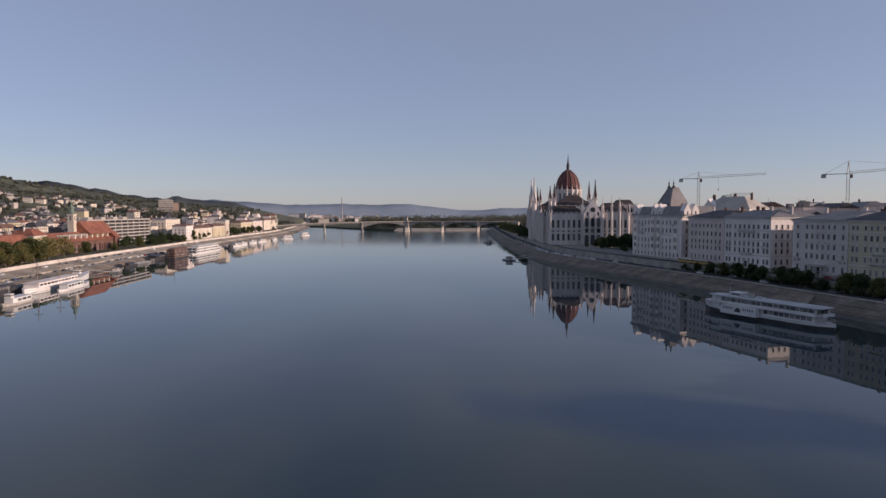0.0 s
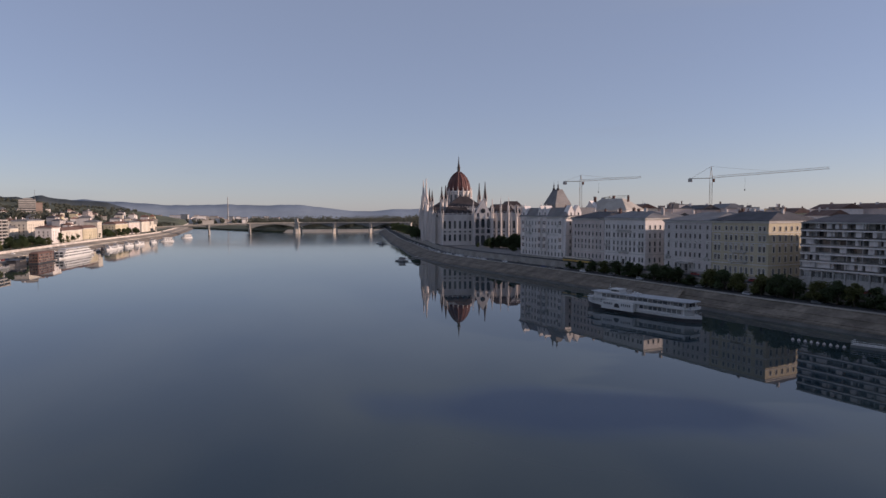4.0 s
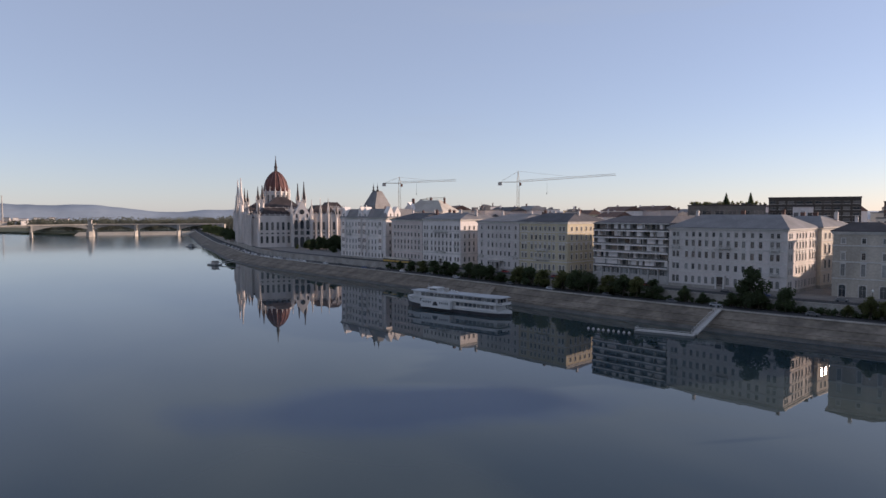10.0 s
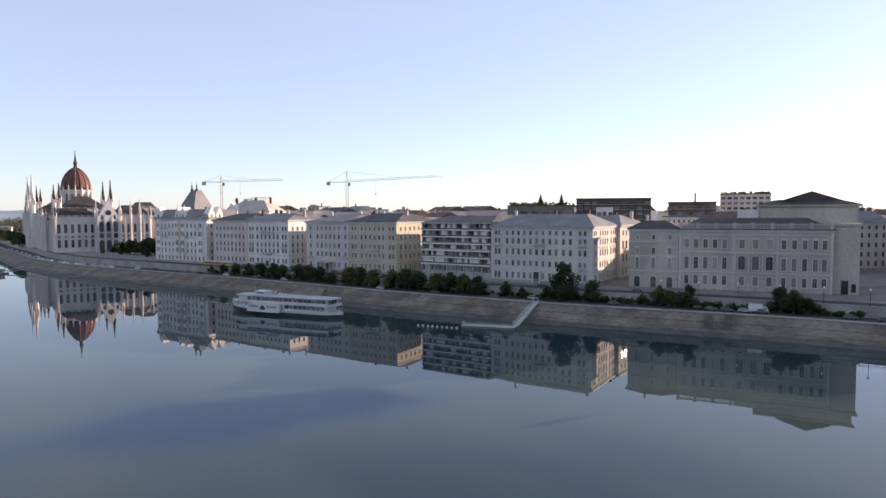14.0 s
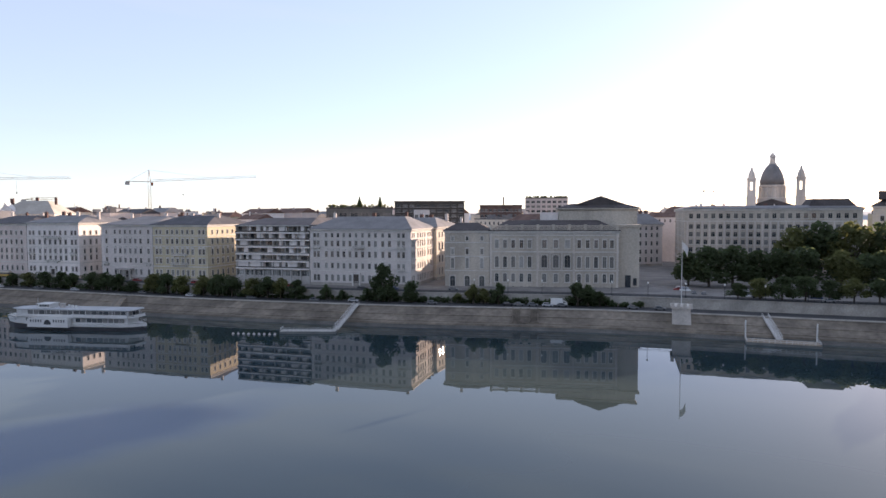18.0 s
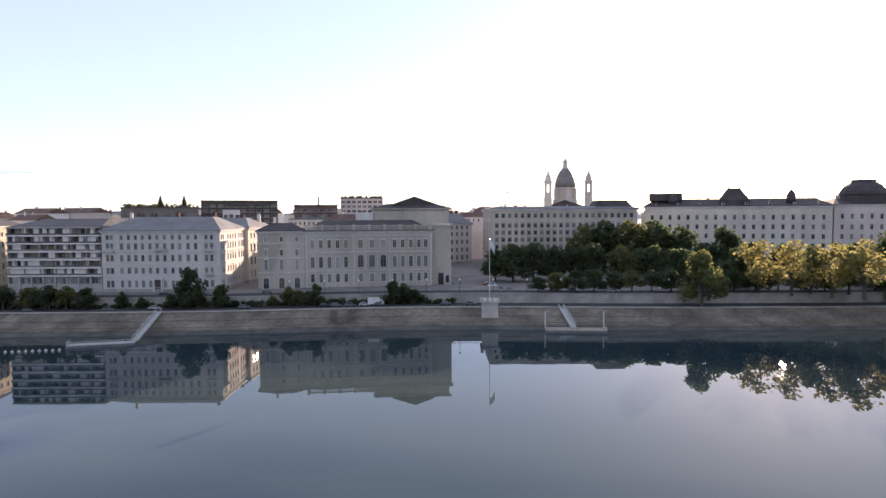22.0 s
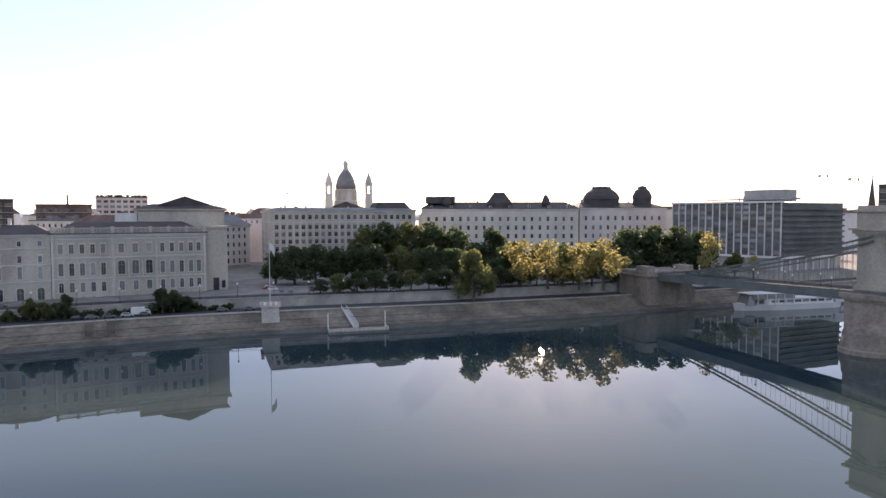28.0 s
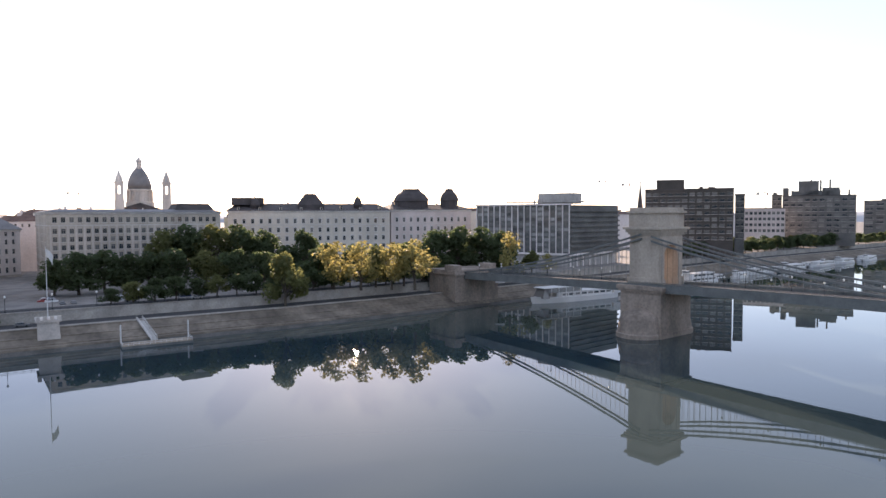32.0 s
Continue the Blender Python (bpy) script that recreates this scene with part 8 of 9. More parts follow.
for x in (-0.4, SL - 0.6):
    bm = bmesh.new()
    box(bm, x, x + 1.0, -0.9, 16.8, 7.4, 34.7, ms)
    part("end_wall", bm, TRIM_DARK, slab)
for x in (14, 40, 66, 88):
    bm = bmesh.new()
    box(bm, x, x + 9, 5, 11, 34.3, 36.6, ms)
    part("roof_housing", bm, TRIM_DARK, slab)
west_house("cream apartment house of the far quay", 21.6, 20.7, -305, 24.9, 28.0, 7, PL_CREAM, ZINC)
west_house("pale grey stepped apartment house of the far quay", 20.5, 19.4, -296, 32.8, 34.4, 16, PL_CREAM, ZINC)
west_house("white narrow house with a plain end wall", 18.95, 18.4, -262, 25.5, 27.5, 4, PL_WHITE, ROOF_BROWN)
west_house("long cream house row of the far quay", 18.3, 16.9, -262, 21.5, 25, 16, PL_CREAM, ROOF_BROWN)
west_house("long cream house row of the far quay", 16.85, 15.9, -262, 22.5, 26, 14, PL_YELLOW, ROOF_BROWN)
west_house("tall cream corner house of the far quay", 15.85, 15.55, -262, 30, 32, 5, PL_CREAM, ZINC)
west_house("cream house row near the road bridge", 14.6, 13.7, -262, 25.5, 29, 14, PL_YELLOW, ROOF_BROWN)
west_house("pinkish house near the road bridge", 13.65, 12.85, -262, 26.5, 29, 14, PL_PINK, ZINC)
west_house("brown house near the road bridge", 12.7, 11.6, -270, 26.5, 30, 12, PL_CREAM, ROOF_BROWN)

church = thing("brick_church", (-258, 520, 7.4), "red brick church with a steep red roof and a pale tower", "church", turn=0)
mc_ = pose(-262, 478, 0, 0, 0, 90)           # x northwards along the bank, y inland
bm = bmesh.new()
box(bm, 8, 104, 0, 18, 7.4, 18.5, mc_)
prism(bm, [(104, -2), (113, 0), (118, 6), (118, 13), (113, 19), (104, 20), (100, 20), (100, -2)], 7.4, 19.5, mc_)
part("wall", bm, RED_BRICK, church)
bm = bmesh.new()
my = mc_ @ Matrix(((0, 0, 1, 0), (1, 0, 0, 0), (0, 1, 0, 0), (0, 0, 0, 1)))
prism(bm, [(-0.5, 23.5), (18.5, 23.5), (9, 34)], 60, 103, my)
part("roof", bm, ROOF_RED, church, "steep red tiled roof")
bm = bmesh.new()
prism(bm, [(100, -3), (114, -1), (119.4, 5.6), (119.4, 13.4), (114, 20), (100, 21)], 19.5, 32, mc_, top=[(96, 8.8), (102, 8.8), (104, 8.9), (104, 9.1), (102, 9.2), (96, 9.2)])
part("apse_roof", bm, ROOF_RED, church, "steep red roof over the rounded end")
bm = bmesh.new()
prism(bm, [(-1.2, 18.3), (19, 18.3), (9, 25.5)], 7, 103, my)
part("low_roof", bm, ROOF_RED, church)
for i in range(11):
    bm = bmesh.new()
    x = 12 + i * 8.6
    box(bm, x - 0.9, x + 0.9, -0.12, 0.1, 9.6, 14.5, mc_)
    part("window", bm, GLASS, church)
    bm = bmesh.new()
    box(bm, x + 2.6, x + 3.8, -1.4, 0.0, 7.4, 15.5, mc_)
    part("buttress", bm, RED_BRICK, church)
for i in range(9):
    bm = bmesh.new()
    x = 22 + i * 9.0
    box(bm, x - 0.8, x + 0.8, 1.4, 6, 20.4, 22.4, mc_)
    prism(bm, [(x - 1.1, 22.4), (x + 1.1, 22.4), (x, 24)], 1.1, 6, mc_ @ MXZ)
    part("dormer", bm, PL_CREAM, church)
tx, ty = west(27.15, -275)
bm = bmesh.new()
mt = pose(tx, ty, 0)
box(bm, -2.4, 2.4, -2.4, 2.4, 7.4, 33, mt)
box(bm, -2.8, 2.8, -2.8, 2.8, 33, 33.7, mt)
box(bm, -2.3, 2.3, -2.3, 2.3, 33.7, 39.2, mt)
box(bm, -2.8, 2.8, -2.8, 2.8, 39.2, 39.9, mt)
for q in range(4):
    box(bm, -0.7, 0.7, -2.36, -2.2, 34.8, 38.2, mt @ Matrix.Rotation(q * math.pi / 2, 4, 'Z'), 2)
lathe(bm, [(2.7, 39.9), (2.7, 40.6), (2.2, 42.0), (1.4, 42.8), (1.3, 44.4), (1.7, 44.8), (1.2, 46.0), (0.45, 47.2), (0.2, 49.0), (0.4, 49.4), (0, 51.5)], 8, mt, 1, 0.5)
part("tower", bm, [PL_CREAM, COPPER, GLASS], church, "pale plastered tower with a green copper spire")
hx, hy = -1150 * math.sin(radians(20.25)), 1150 * math.cos(radians(20.25))
hotel = thing("hill_hotel", (hx, hy, 45), "broad pale hotel on the hill", "building")
bm = bmesh.new()
m = pose(hx, hy, 0, 0, 0, 19)
box(bm, -15, 7, 0, 14, 40, 61.5, m)
box(bm, -9, 3, 3, 12, 61.5, 64, m)
part("wall", bm, TRIM_DARK, hotel)
bm = bmesh.new()
box(bm, 7.1, 15.5, 0, 14, 40, 57.5, m)
part("side_wall", bm, PL_BROWN, hotel)
for j in range(6):
    bm = bmesh.new()
    box(bm, -14.6, 6.6, -0.6, 0.1, 45 + j * 3.3, 46.4 + j * 3.3, m)
    part("window_band", bm, GLASS, hotel)
bm = bmesh.new()
bar(bm, m @ Vector((6, 6, 63)), m @ Vector((6, 6, 77)), 0.4, 6, 0.15)
part("mast", bm, IRON, hotel)
rv = random.Random(77)


def villa_at(az, d):
    x, y = -d * math.sin(radians(az)), d * math.cos(radians(az))
    if x > -345:
        x = -345 - rv.uniform(0, 90)
    return x, y, hill(x, y)


def villa_forms(bw, br, m, w, h, dp, k):
    """Walls with window slots and a low hipped roof."""
    box(bw, -w / 2, w / 2, 0, dp, -4, h, m)
    for j in range(int(h / 3)):
        for q in range(int(w / 3)):
            xx = -w / 2 + 1.5 + q * 3
            box(bw, xx - 0.55, xx + 0.55, -0.08, 0.1, j * 3 + 0.9, j * 3 + 2.3, m, 1)
    if k < 0.35:
        box(br, -w / 2 - .3, w / 2 + .3, -.3, dp + .3, h, h + 0.6, m)
    else:
        e = min(w, dp) * 0.42
        prism(br, [(-w / 2 - .5, -.5), (w / 2 + .5, -.5), (w / 2 + .5, dp + .5), (-w / 2 - .5, dp + .5)], h, h + 1.2 + k * 2.4, m, top=[(-w / 2 + e, dp * .45), (w / 2 - e, dp * .45), (w / 2 - e, dp * .55), (-w / 2 + e, dp * .55)])


for i in range(60):
    x, y, z = villa_at(rv.uniform(11, 36), rv.uniform(640, 1000))
    ob = thing("villa", (x, y, z), "pale villa with a low roof among the trees on the hill", "house", "villas on the hill")
    bw, br = bmesh.new(), bmesh.new()
    villa_forms(bw, br, pose(x, y, z, 0, 0, rv.uniform(-10, 70)), rv.uniform(7, 11), rv.uniform(4, 7), rv.uniform(6, 9), rv.random())
    part("wall", bw, [rv.choice((PL_VILLA, PL_VILLA, PL_CREAM)), GLASS], ob)
    part("roof", br, rv.choice((ROOF_BROWN, ROOF_BROWN, SLATE, ZINC, ROOF_RED)), ob)
for wall, roof, n in ((PL_VILLA, ROOF_BROWN, 110), (PL_VILLA, ZINC, 70), (PL_CREAM, SLATE, 70)):
    bw, br = bmesh.new(), bmesh.new()
    for i in range(n):
        x, y, z = villa_at(rv.uniform(10, 37), 950 + 750 * rv.random() ** 1.3)
        villa_forms(bw, br, pose(x, y, z, 0, 0, rv.uniform(-10, 70)), rv.uniform(6, 13), rv.uniform(4, 8), rv.uniform(7, 10), rv.random())
    ob = thing("far_villas", (-600, 1000, 60), "small pale villas scattered over the upper hillside", "houses", kind="stuff")
    part("walls", bw, [wall, GLASS], ob)
    part("roofs", br, roof, ob)
# rows of town houses behind the far quay
for i in range(120):
    az = rv.uniform(11.5, 37.5) if i < 90 else rv.uniform(28, 36)
    x = -rv.uniform(298, 430)
    x, y = west(az, x)
    if -330 < x and 21 < az < 28.5:
        x -= 40
    e = 6.5 + rv.uniform(11, 21)
    w, dp = rv.uniform(11, 21), rv.uniform(10, 13)
    ob = thing("town_house", (x, y, 7.5), "pale town house with a tiled roof behind the far quay", "house", "roofs of the far bank")
    m = pose(x, y, 0, 0, 0, 90 + rv.choice((0, 6, -8, 90)))
    g = hill(x, y) - 7.5
    bm = bmesh.new()
    box(bm, -w / 2, w / 2, 0, dp, 5, e + g, m)
    for j in range(5):
        for q in range(int(w / 3)):
            xx = -w / 2 + 1.6 + q * 3
            box(bm, xx - 0.6, xx + 0.6, -0.1, 0.1, e + g - 3 - j * 3.4, e + g - 1.2 - j * 3.4, m, 1)
    part("wall", bm, [rv.choice(TOWN_WALLS + (PL_WHITE, PL_CREAM)), GLASS], ob)
    bm = bmesh.new()
    t = e + g
    prism(bm, [(-w / 2 - .5, -.6), (w / 2 + .5, -.6), (w / 2 + .5, dp + .6), (-w / 2 - .5, dp + .6)], t, t + rv.uniform(2, 4.5), m, top=[(-w / 2 + 2, dp * .45), (w / 2 - 2, dp * .45), (w / 2 - 2, dp * .55), (-w / 2 + 2, dp * .55)])
    for q in range(2):
        xx = rv.uniform(-w / 2 + 2, w / 2 - 2)
        box(bm, xx - 0.4, xx + 0.4, dp * 0.4, dp * 0.4 + 1, t, t + 5.2, m, 1)
    part("roof", bm, [rv.choice((ROOF_RED, ROOF_BROWN, ROOF_BROWN, ZINC, SLATE)), PL_GREY], ob)
# trees of the far bank
for p, n in buda:
    if 250 < p.y < 480:
        for k in range(8):
            o = rv.uniform(47, 66)
            tree(p.x - o, p.y + rv.uniform(-12, 12), 7.4, rv.uniform(10, 17), 1.4, rv.choice((LEAF_OLIVE, LEAF_YELLOW, LEAF_OLIVE)), group="trees of the far quay")
    elif 480 <= p.y < 620 and rv.random() < 0.7:
        tree(p.x - rv.uniform(46, 52), p.y, 7.4, rv.uniform(7, 11), 1.2, rv.choice((LEAF_OLIVE, LEAF_GREEN)), group="trees of the far quay")
    elif 620 <= p.y < 1150:
        for k in range(2):
            tree(p.x - rv.uniform(46, 58), p.y + rv.uniform(-12, 12), 7.4, rv.uniform(8, 13), 1.3, rv.choice((LEAF_OLIVE, LEAF_GREEN, LEAF_GREEN)), group="trees of the far quay")
pts = []
for i in range(1700):
    az = rv.uniform(10, 38)
    d = rv.uniform(640, 1750)
    x, y = -d * math.sin(radians(az)), d * math.cos(radians(az))
    if x < -300:
        pts.append((x, y, hill(x, y) - 1))
for i in range(40):
    d, az = rv.uniform(1095, 1138), rv.uniform(18.9, 21.6)
    x, y = -d * math.sin(radians(az)), d * math.cos(radians(az))
    pts.append((x, y, hill(x, y) + 1.5))
woods("hill_woods", "gardens and trees on the hillside among the villas", pts, 5, 9, LEAF_WOODS, 11, 1.6, 34)
pts = []
for i in range(900):
    az = rv.uniform(13, 40)
    d = rv.uniform(1700, 2500)
    x, y = -d * math.sin(radians(az)), d * math.cos(radians(az))
    pts.append((x, y, hill(x, y) - 2))
woods("ridge_woods", "dark woods on the ridge above the villas", pts, 5, 8, LEAF_WOODS, 12, 4.0, 16)
pts = []
for i in range(34):
    d, az = rv.uniform(1105, 1140), rv.uniform(18.7, 21.8)
    x, y = -d * math.sin(radians(az)), d * math.cos(radians(az))
    pts.append((x, y, hill(x, y) + 2))
woods("hotel_trees", "tall trees below the hotel on the hill", pts, 18, 24, LEAF_WOODS, 23, 1.8, 60)

set_back(church, 1.06)

# ---- cars, tram, lamps ----
CAR_PAINT = [surface("car_paint_" + n, c, 0.3, vary=0.05, bump=0, spec=0.6) for n, c in (("white", (0.65, 0.65, 0.64)), ("silver", (0.38, 0.39, 0.40)), ("black", (0.03, 0.03, 0.035)), ("grey", (0.13, 0.135, 0.14)), ("red", (0.28, 0.03, 0.025)), ("blue", (0.05, 0.08, 0.16)))]
PAINT_NAMES = ("white", "silver", "black", "grey", "red", "blue")
TYRE = surface("tyre_rubber", (0.02, 0.02, 0.02), 0.9, vary=0.1, bump=0)
CARS = {}


def car_meshes(k):
    if k in CARS:
        return CARS[k]
    bm = bmesh.new()
    for y0, y1, pr in ((-0.86, 0.86, [(-2.15, 0.28), (2.1, 0.28), (2.15, 0.62), (1.95, 0.8), (1.1, 0.92), (-1.9, 0.98), (-2.15, 0.85)]),
                       (-0.7, 0.7, [(-1.85, 0.95), (1.0, 0.9), (0.35, 1.42), (-1.2, 1.46), (-1.6, 1.3)])):
        prism(bm, pr, y0, y1, MXZ)
    bmesh.ops.bevel(bm, geom=bm.edges[:], offset=0.05, segments=1, affect='EDGES')
    body = mesh_of("body", bm, CAR_PAINT[k])
    bm = bmesh.new()
    prism(bm, [(-1.5, 0.98), (0.82, 0.95), (0.33, 1.36), (-1.2, 1.38)], -0.715, 0.715, MXZ)
    prism(bm, [(-1.87, 0.99), (1.03, 0.93), (0.38, 1.38), (-1.62, 1.28)], -0.6, 0.6, MXZ)
    glass = mesh_of("car_window", bm, GLASS)
    bm = bmesh.new()
    mw = Matrix.Rotation(math.pi / 2, 4, 'X')
    lathe(bm, [(0.0, -0.08), (0.2, -0.1), (0.31, -0.1), (0.31, 0.1), (0.2, 0.1), (0.0, 0.08)], 12, mw)
    wheel = mesh_of("wheel", bm, TYRE)
    CARS[k] = (body, glass, wheel)
    return CARS[k]


rc = random.Random(55)


def car(x, y, z, turn, k=None, far=False):
    k = rc.choice((0, 0, 1, 1, 2, 3, 3, 4, 5)) if k is None else k
    body, glass, wheel = car_meshes(k)
    far = far or math.hypot(x, y) > 265     # too far off to tell their wheels
    z -= 0.26 if far else 0
    ob = thing("car", (x, y, z), PAINT_NAMES[k] + " car parked on the quay", "car", "cars on the quays", turn=turn)
    m = pose(x, y, z, 0, 0, turn)
    put("body", body, ob, m)
    put("car_window", glass, ob, m)
    if not far:
        for sx in (-1.3, 1.3):
            for sy in (-0.8, 0.8):
                put("wheel", wheel, ob, m @ Matrix.Translation((sx, sy, 0.31)))


for az, off, k in ((11.2, 21, 0), (11.8, 23, 3), (12.2, 20, 0), (12.9, 22, 2), (13.4, 19.5, 0), (14.2, 23, 1), (15.0, 20, 3), (15.6, 20.4, 2), (16.0, 20.4, 0), (16.8, 21, 3), (18.0, 21, 0), (19.3, 23, 0), (21.4, 20, 5), (22.2, 20, 3), (22.8, 21, 2), (23.4, 23, 0), (24.8, 22, 0), (27.2, 22, 0), (29.6, 22, 1),
                   (34.4, 23, 0), (38.0, 22, 0), (42.9, 23, 0), (48.2, 23, 0), (51.6, 23, 0), (58.6, 22, 3), (65.4, 22, 2), (66.4, 22, 3), (67.6, 22, 0), (68.9, 22, 1), (70.2, 22, 3), (76.2, 22, 0), (78.4, 21.5, 0)):
    q, ang = on_bank(az, off)
    car(q.x, q.y, 5.66, ang, k if k else rc.choice((0, 2, 3, 3, 1)))
# a long row parked below the parliament
for i in range(26):
    q, ang = on_bank(9.4 + 0.27 * i + rc.uniform(-0.05, 0.05), 18.6)
    car(q.x, q.y, 5.66, ang, rc.choice((0, 0, 1, 2, 3, 1)), far=True)
# on the street before the houses and on the square
for az in (27.6, 30.6, 34.0, 37.2, 38.4, 44.5, 46.2, 52.4, 55.2, 60.5):
    q, ang = on_bank(az, 36.0)
    car(q.x, q.y, STREET + 0.02, ang)
for i in range(22):
    az = rc.uniform(79.5, 92)
    x, y = polar(az, rc.uniform(262, 292))
    car(x, y, STREET + 0.02, rc.choice((-75, 105, 15)))
for az, d in ((95, 280), (97.6, 275), (117, 300), (118.6, 330), (121, 335)):
    car(*polar(az, d), STREET + 0.02, rc.uniform(0, 180), 0)
# parked on the far quay
for i, (p, n) in enumerate(buda):
    if 230 < p.y < 760:
        for k in range(3):
            if rc.random() < 0.75:
                x, y = p.x - 25.0 + rc.uniform(-0.5, 0.5), p.y + k * 7.5
                car(x - (p.y - y) * 0.05, y, 2.98, 92, far=True)
            if rc.random() < 0.5:
                x, y = p.x - 37.0 + rc.uniform(-0.5, 0.5), p.y + k * 7.5
                car(x - (p.y - y) * 0.05, y, 5.3, 92, far=True)

# yellow tram on the promenade
TRAM = surface("tram_yellow", (0.48, 0.30, 0.06), 0.4, vary=0.1, bump=0)
q, ang = on_bank(24.3, 31.0)
tram = thing("tram", (q.x, q.y, STREET), "yellow tram on the promenade track", "tram", turn=ang)
for k in range(2):
    m = pose(q.x, q.y, STREET, 0, 0, ang) @ Matrix.Translation((k * 13.6 - 13.6, 0, 0))
    bm = bmesh.new()
    prism(bm, [(0.3, -1.1), (12.9, -1.1), (13.2, -0.6), (13.2, 0.6), (12.9, 1.1), (0.3, 1.1), (0, 0.6), (0, -0.6)], 0.4, 1.5, m)
    part("lower_body", bm, TRAM, tram)
    bm = bmesh.new()
    prism(bm, [(0.3, -1.1), (12.9, -1.1), (13.2, -0.6), (13.2, 0.6), (12.9, 1.1), (0.3, 1.1), (0, 0.6), (0, -0.6)], 2.35, 3.1, m)
    part("upper_body", bm, PL_CREAM, tram)
    bm = bmesh.new()
    box(bm, 0.1, 13.1, -1.07, 1.07, 1.5, 2.35, m)
    part("window_band", bm, GLASS, tram)
    bm = bmesh.new()
    prism(bm, [(0.4, -1.0), (12.8, -1.0), (12.8, 1.0), (0.4, 1.0)], 3.1, 3.35, m, top=[(0.8, -0.6), (12.4, -0.6), (12.4, 0.6), (0.8, 0.6)])
    part("roof", bm, TRIM_DARK, tram)
    for x in (2.2, 3.9, 9.3, 11.0):
        bm = bmesh.new()
        lathe(bm, [(0.34, -1.0), (0.34, 1.0)], 10, m @ Matrix.Translation((x, 0, 0.34)) @ Matrix.Rotation(math.pi / 2, 4, 'X'))
        part("wheelset", bm, IRON_BLACK, tram)

# street lamps: a post, an arm and globes
LAMP_GLOBE = surface("lamp_globe", (0.75, 0.73, 0.68), 0.25, vary=0.03, bump=0, spec=0.6)
bm = bmesh.new()
lathe(bm, [(0.16, 0), (0.16, 0.5), (0.08, 0.7), (0.06, 4.2), (0.1, 4.3)], 8)
POST = mesh_of("post", bm, IRON_BLACK)
bm = bmesh.new()
lathe(bm, [(0.1, 4.3), (0.28, 4.5), (0.34, 4.75), (0.26, 5.0), (0.06, 5.15), (0, 5.3)], 10)
GLOBE = mesh_of("globe", bm, LAMP_GLOBE, smooth=True)


def lamp(x, y, z, group, s=1.0):
    ob = thing("street_lamp", (x, y, z), "black iron street lamp with a white globe", "lamp", group)
    m = Matrix.Translation((x, y, z)) @ Matrix.Diagonal((s, s, s, 1))
    put("post", POST, ob, m)
    put("globe", GLOBE, ob, m)


for s in range(-84, 290, 14):
    for side in (-1, 1):
        if not (-8 < s < 8 or 194 < s < 210):
            p = MB @ Vector((-s, side * 6.6, deck_z(s)))
            lamp(p.x, p.y, p.z, "lamps of the bridge", 0.9)
for az in range(62, 116, 3):
    q, _ = on_bank(az + 0.4, 29.0)
    lamp(q.x, q.y, STREET + 0.01, "lamps of the promenade", 1.1)
# railing along the promenade's edge, over the retaining wall
bm = bmesh.new()
pts = [p + n * 27.2 + Vector((0, 0, STREET)) for p, n in bank if -150 < p.y < 620]
for a, b in zip(pts, pts[1:]):
    for h in (0.55, 1.05):
        bar(bm, a + Vector((0, 0, h)), b + Vector((0, 0, h)), 0.05, 4)
    k = max(2, int((b - a).length / 2))
    for i in range(k):
        c = a.lerp(b, i / k)
        bar(bm, c, c + Vector((0, 0, 1.1)), 0.05, 4)
ob = part("railing", bm, IRON_BLACK, None)
tagged(ob, "black iron railing along the promenade edge", "railing", kind="structure")

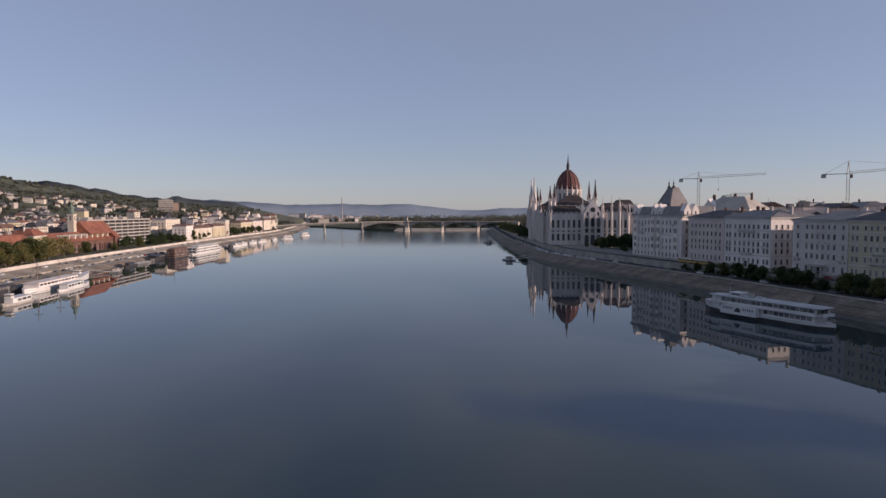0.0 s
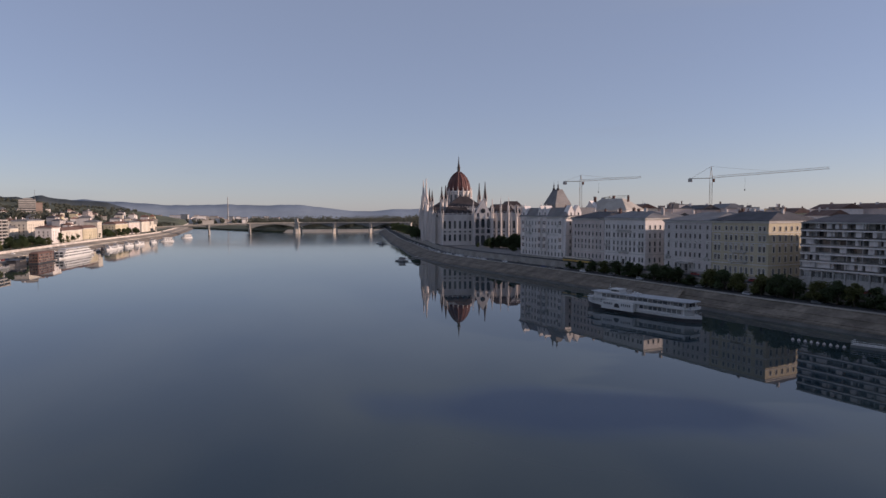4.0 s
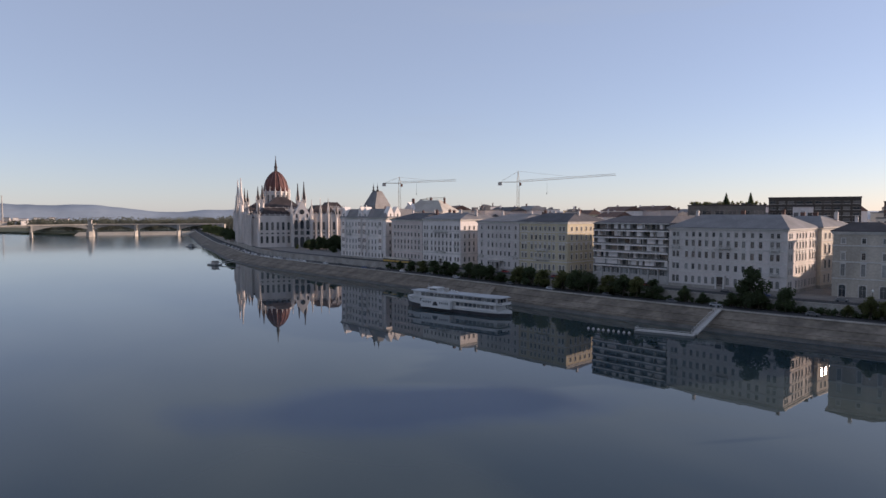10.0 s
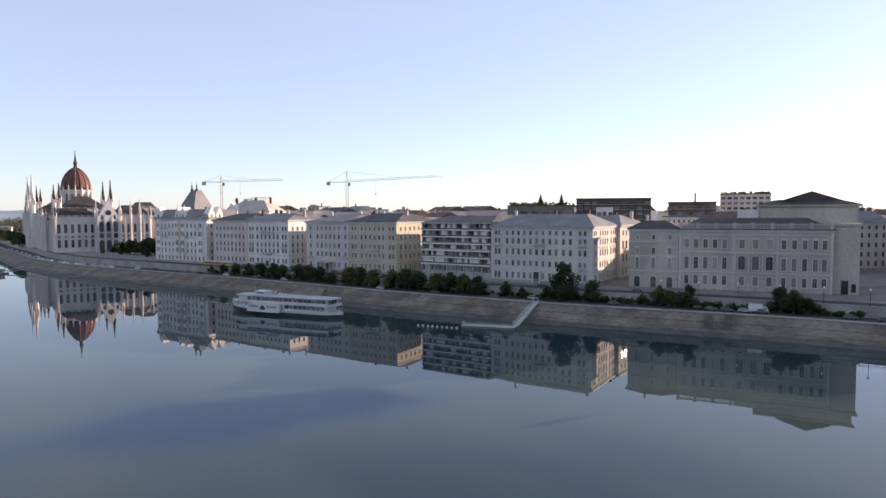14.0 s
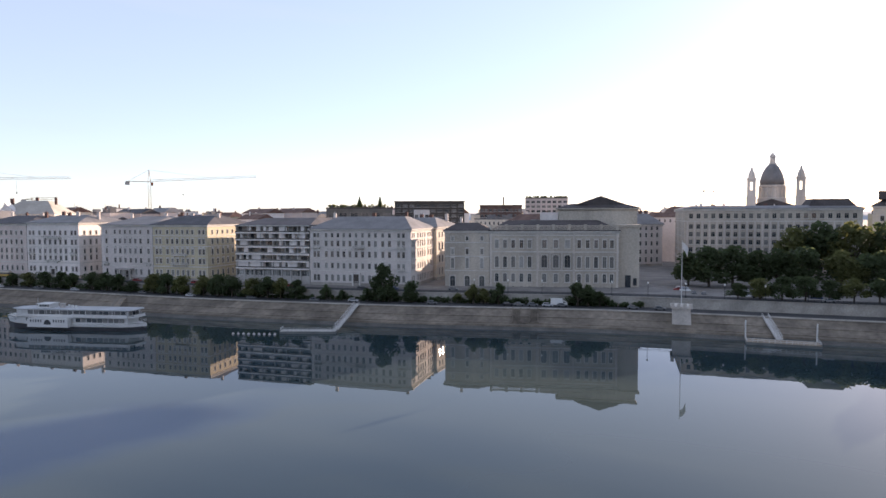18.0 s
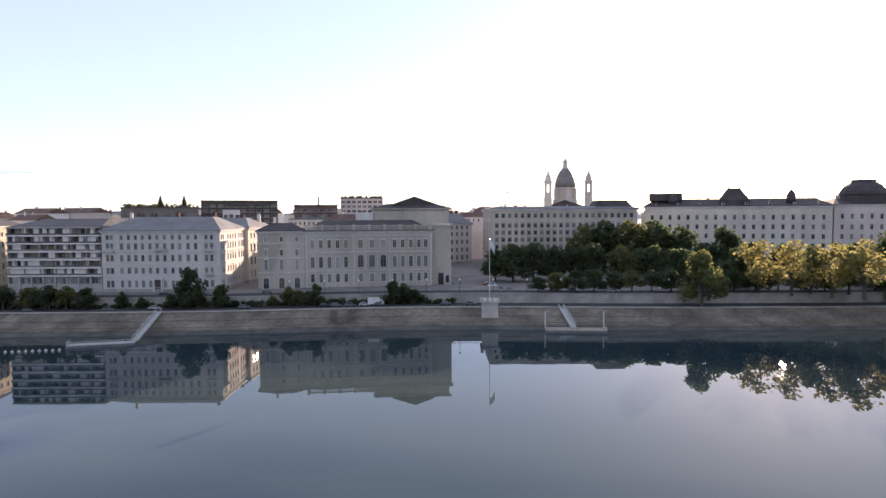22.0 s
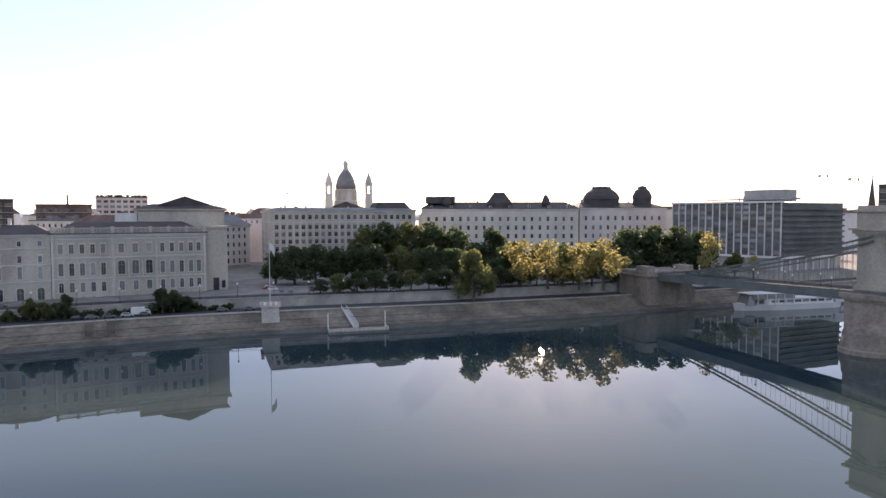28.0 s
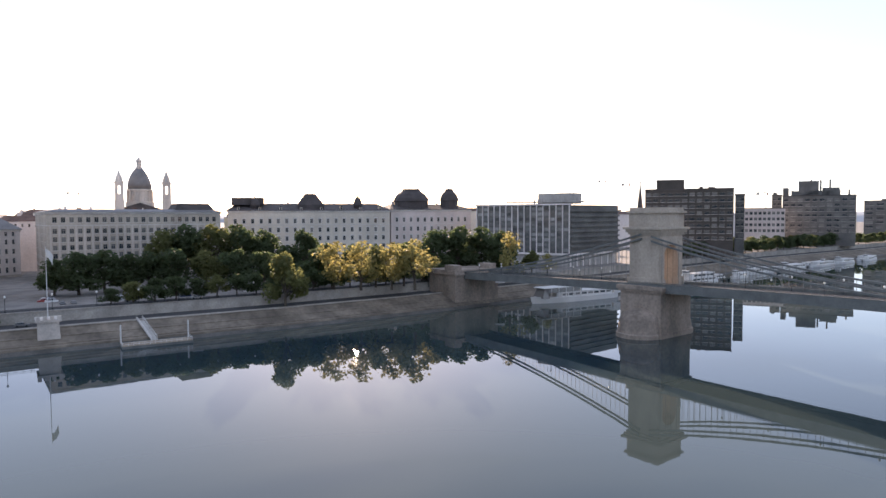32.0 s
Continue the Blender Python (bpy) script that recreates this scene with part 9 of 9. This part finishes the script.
# stairs down the embankment
def stairs(az):
    p0, ang = on_bank(az, 4.8)
    p1, _ = on_bank(az, 14.6)
    ob = thing("stairs", (p1.x, p1.y, 5.4), "narrow stone stairs down the embankment", "stairs", "stairs of the quay")
    d = (p1 - p0)
    w = Vector((-d.y, d.x, 0)).normalized()
    n = 18
    me = None
    for i in range(n):
        bm = bmesh.new()
        m = place((p0.x + d.x * i / n, p0.y + d.y * i / n), (p1.x, p1.y))
        z = 1.9 + 3.75 * (i + 1) / n
        box(bm, 0, d.length / n + 0.05, -1.3, 1.3, z - 0.5, z, m)
        part("step", bm, STONE_QUAY, ob)
    for s in (-1, 1):
        bm = bmesh.new()
        q0, q1 = p0 + w * 1.5 * s, p1 + w * 1.5 * s
        v = []
        for q, z in ((q0, 1.6), (q1, 5.3)):
            for o in (-0.2, 0.2):
                v += [bm.verts.new((q.x + w.x * o, q.y + w.y * o, z)), bm.verts.new((q.x + w.x * o, q.y + w.y * o, z + 0.75))]
        for f in ((0, 1, 3, 2), (4, 6, 7, 5), (1, 5, 7, 3), (0, 2, 6, 4), (0, 4, 5, 1), (2, 3, 7, 6)):
            bm.faces.new([v[j] for j in f])
        part("cheek", bm, STONE_QUAY, ob)


for az in (66.2, 67.7):
    stairs(az)
# low hedge and bushes at the foot of the quay wall
pts = []
rh = random.Random(5)
for i in range(260):
    az = 24 + 53 * i / 260
    if rh.random() < 0.8:
        q, _ = on_bank(az + rh.uniform(-0.1, 0.1), 25.9)
        pts.append((q.x, q.y, 5.6))
woods("quay_hedge", "low dark hedge along the foot of the quay wall", pts, 1.2, 3.0, LEAF_GREEN, 17, 0.42, 70)
# a white delivery van on the quay road
q, ang = on_bank(69.9, 23.4)
van = thing("van", (q.x, q.y, 5.68), "white delivery van on the quay road", "van", turn=ang)
m = pose(q.x, q.y, 5.68, 0, 0, ang)
bm = bmesh.new()
box(bm, -3.2, 1.2, -1.05, 1.05, 0.5, 2.9, m)
part("box_body", bm, BOAT_WHITE, van)
bm = bmesh.new()
prism(bm, [(1.25, 0.45), (3.1, 0.45), (3.1, 1.2), (2.5, 1.9), (1.9, 2.2), (1.25, 2.2)], -1.0, 1.0, m @ MXZ)
part("cab", bm, BOAT_WHITE, van)
bm = bmesh.new()
prism(bm, [(1.5, 1.3), (2.75, 1.3), (2.4, 1.85), (1.5, 1.95)], -1.02, 1.02, m @ MXZ)
part("cab_window", bm, GLASS, van)
for wx in (-2.2, 2.2):
    for wy in (-0.95, 0.95):
        bm = bmesh.new()
        lathe(bm, [(0, -0.12), (0.36, -0.12), (0.36, 0.12), (0, 0.12)], 12, m @ Matrix.Translation((wx, wy, 0.36)) @ Matrix.Rotation(math.pi / 2, 4, 'X'))
        part("wheel", bm, IRON_BLACK, van)
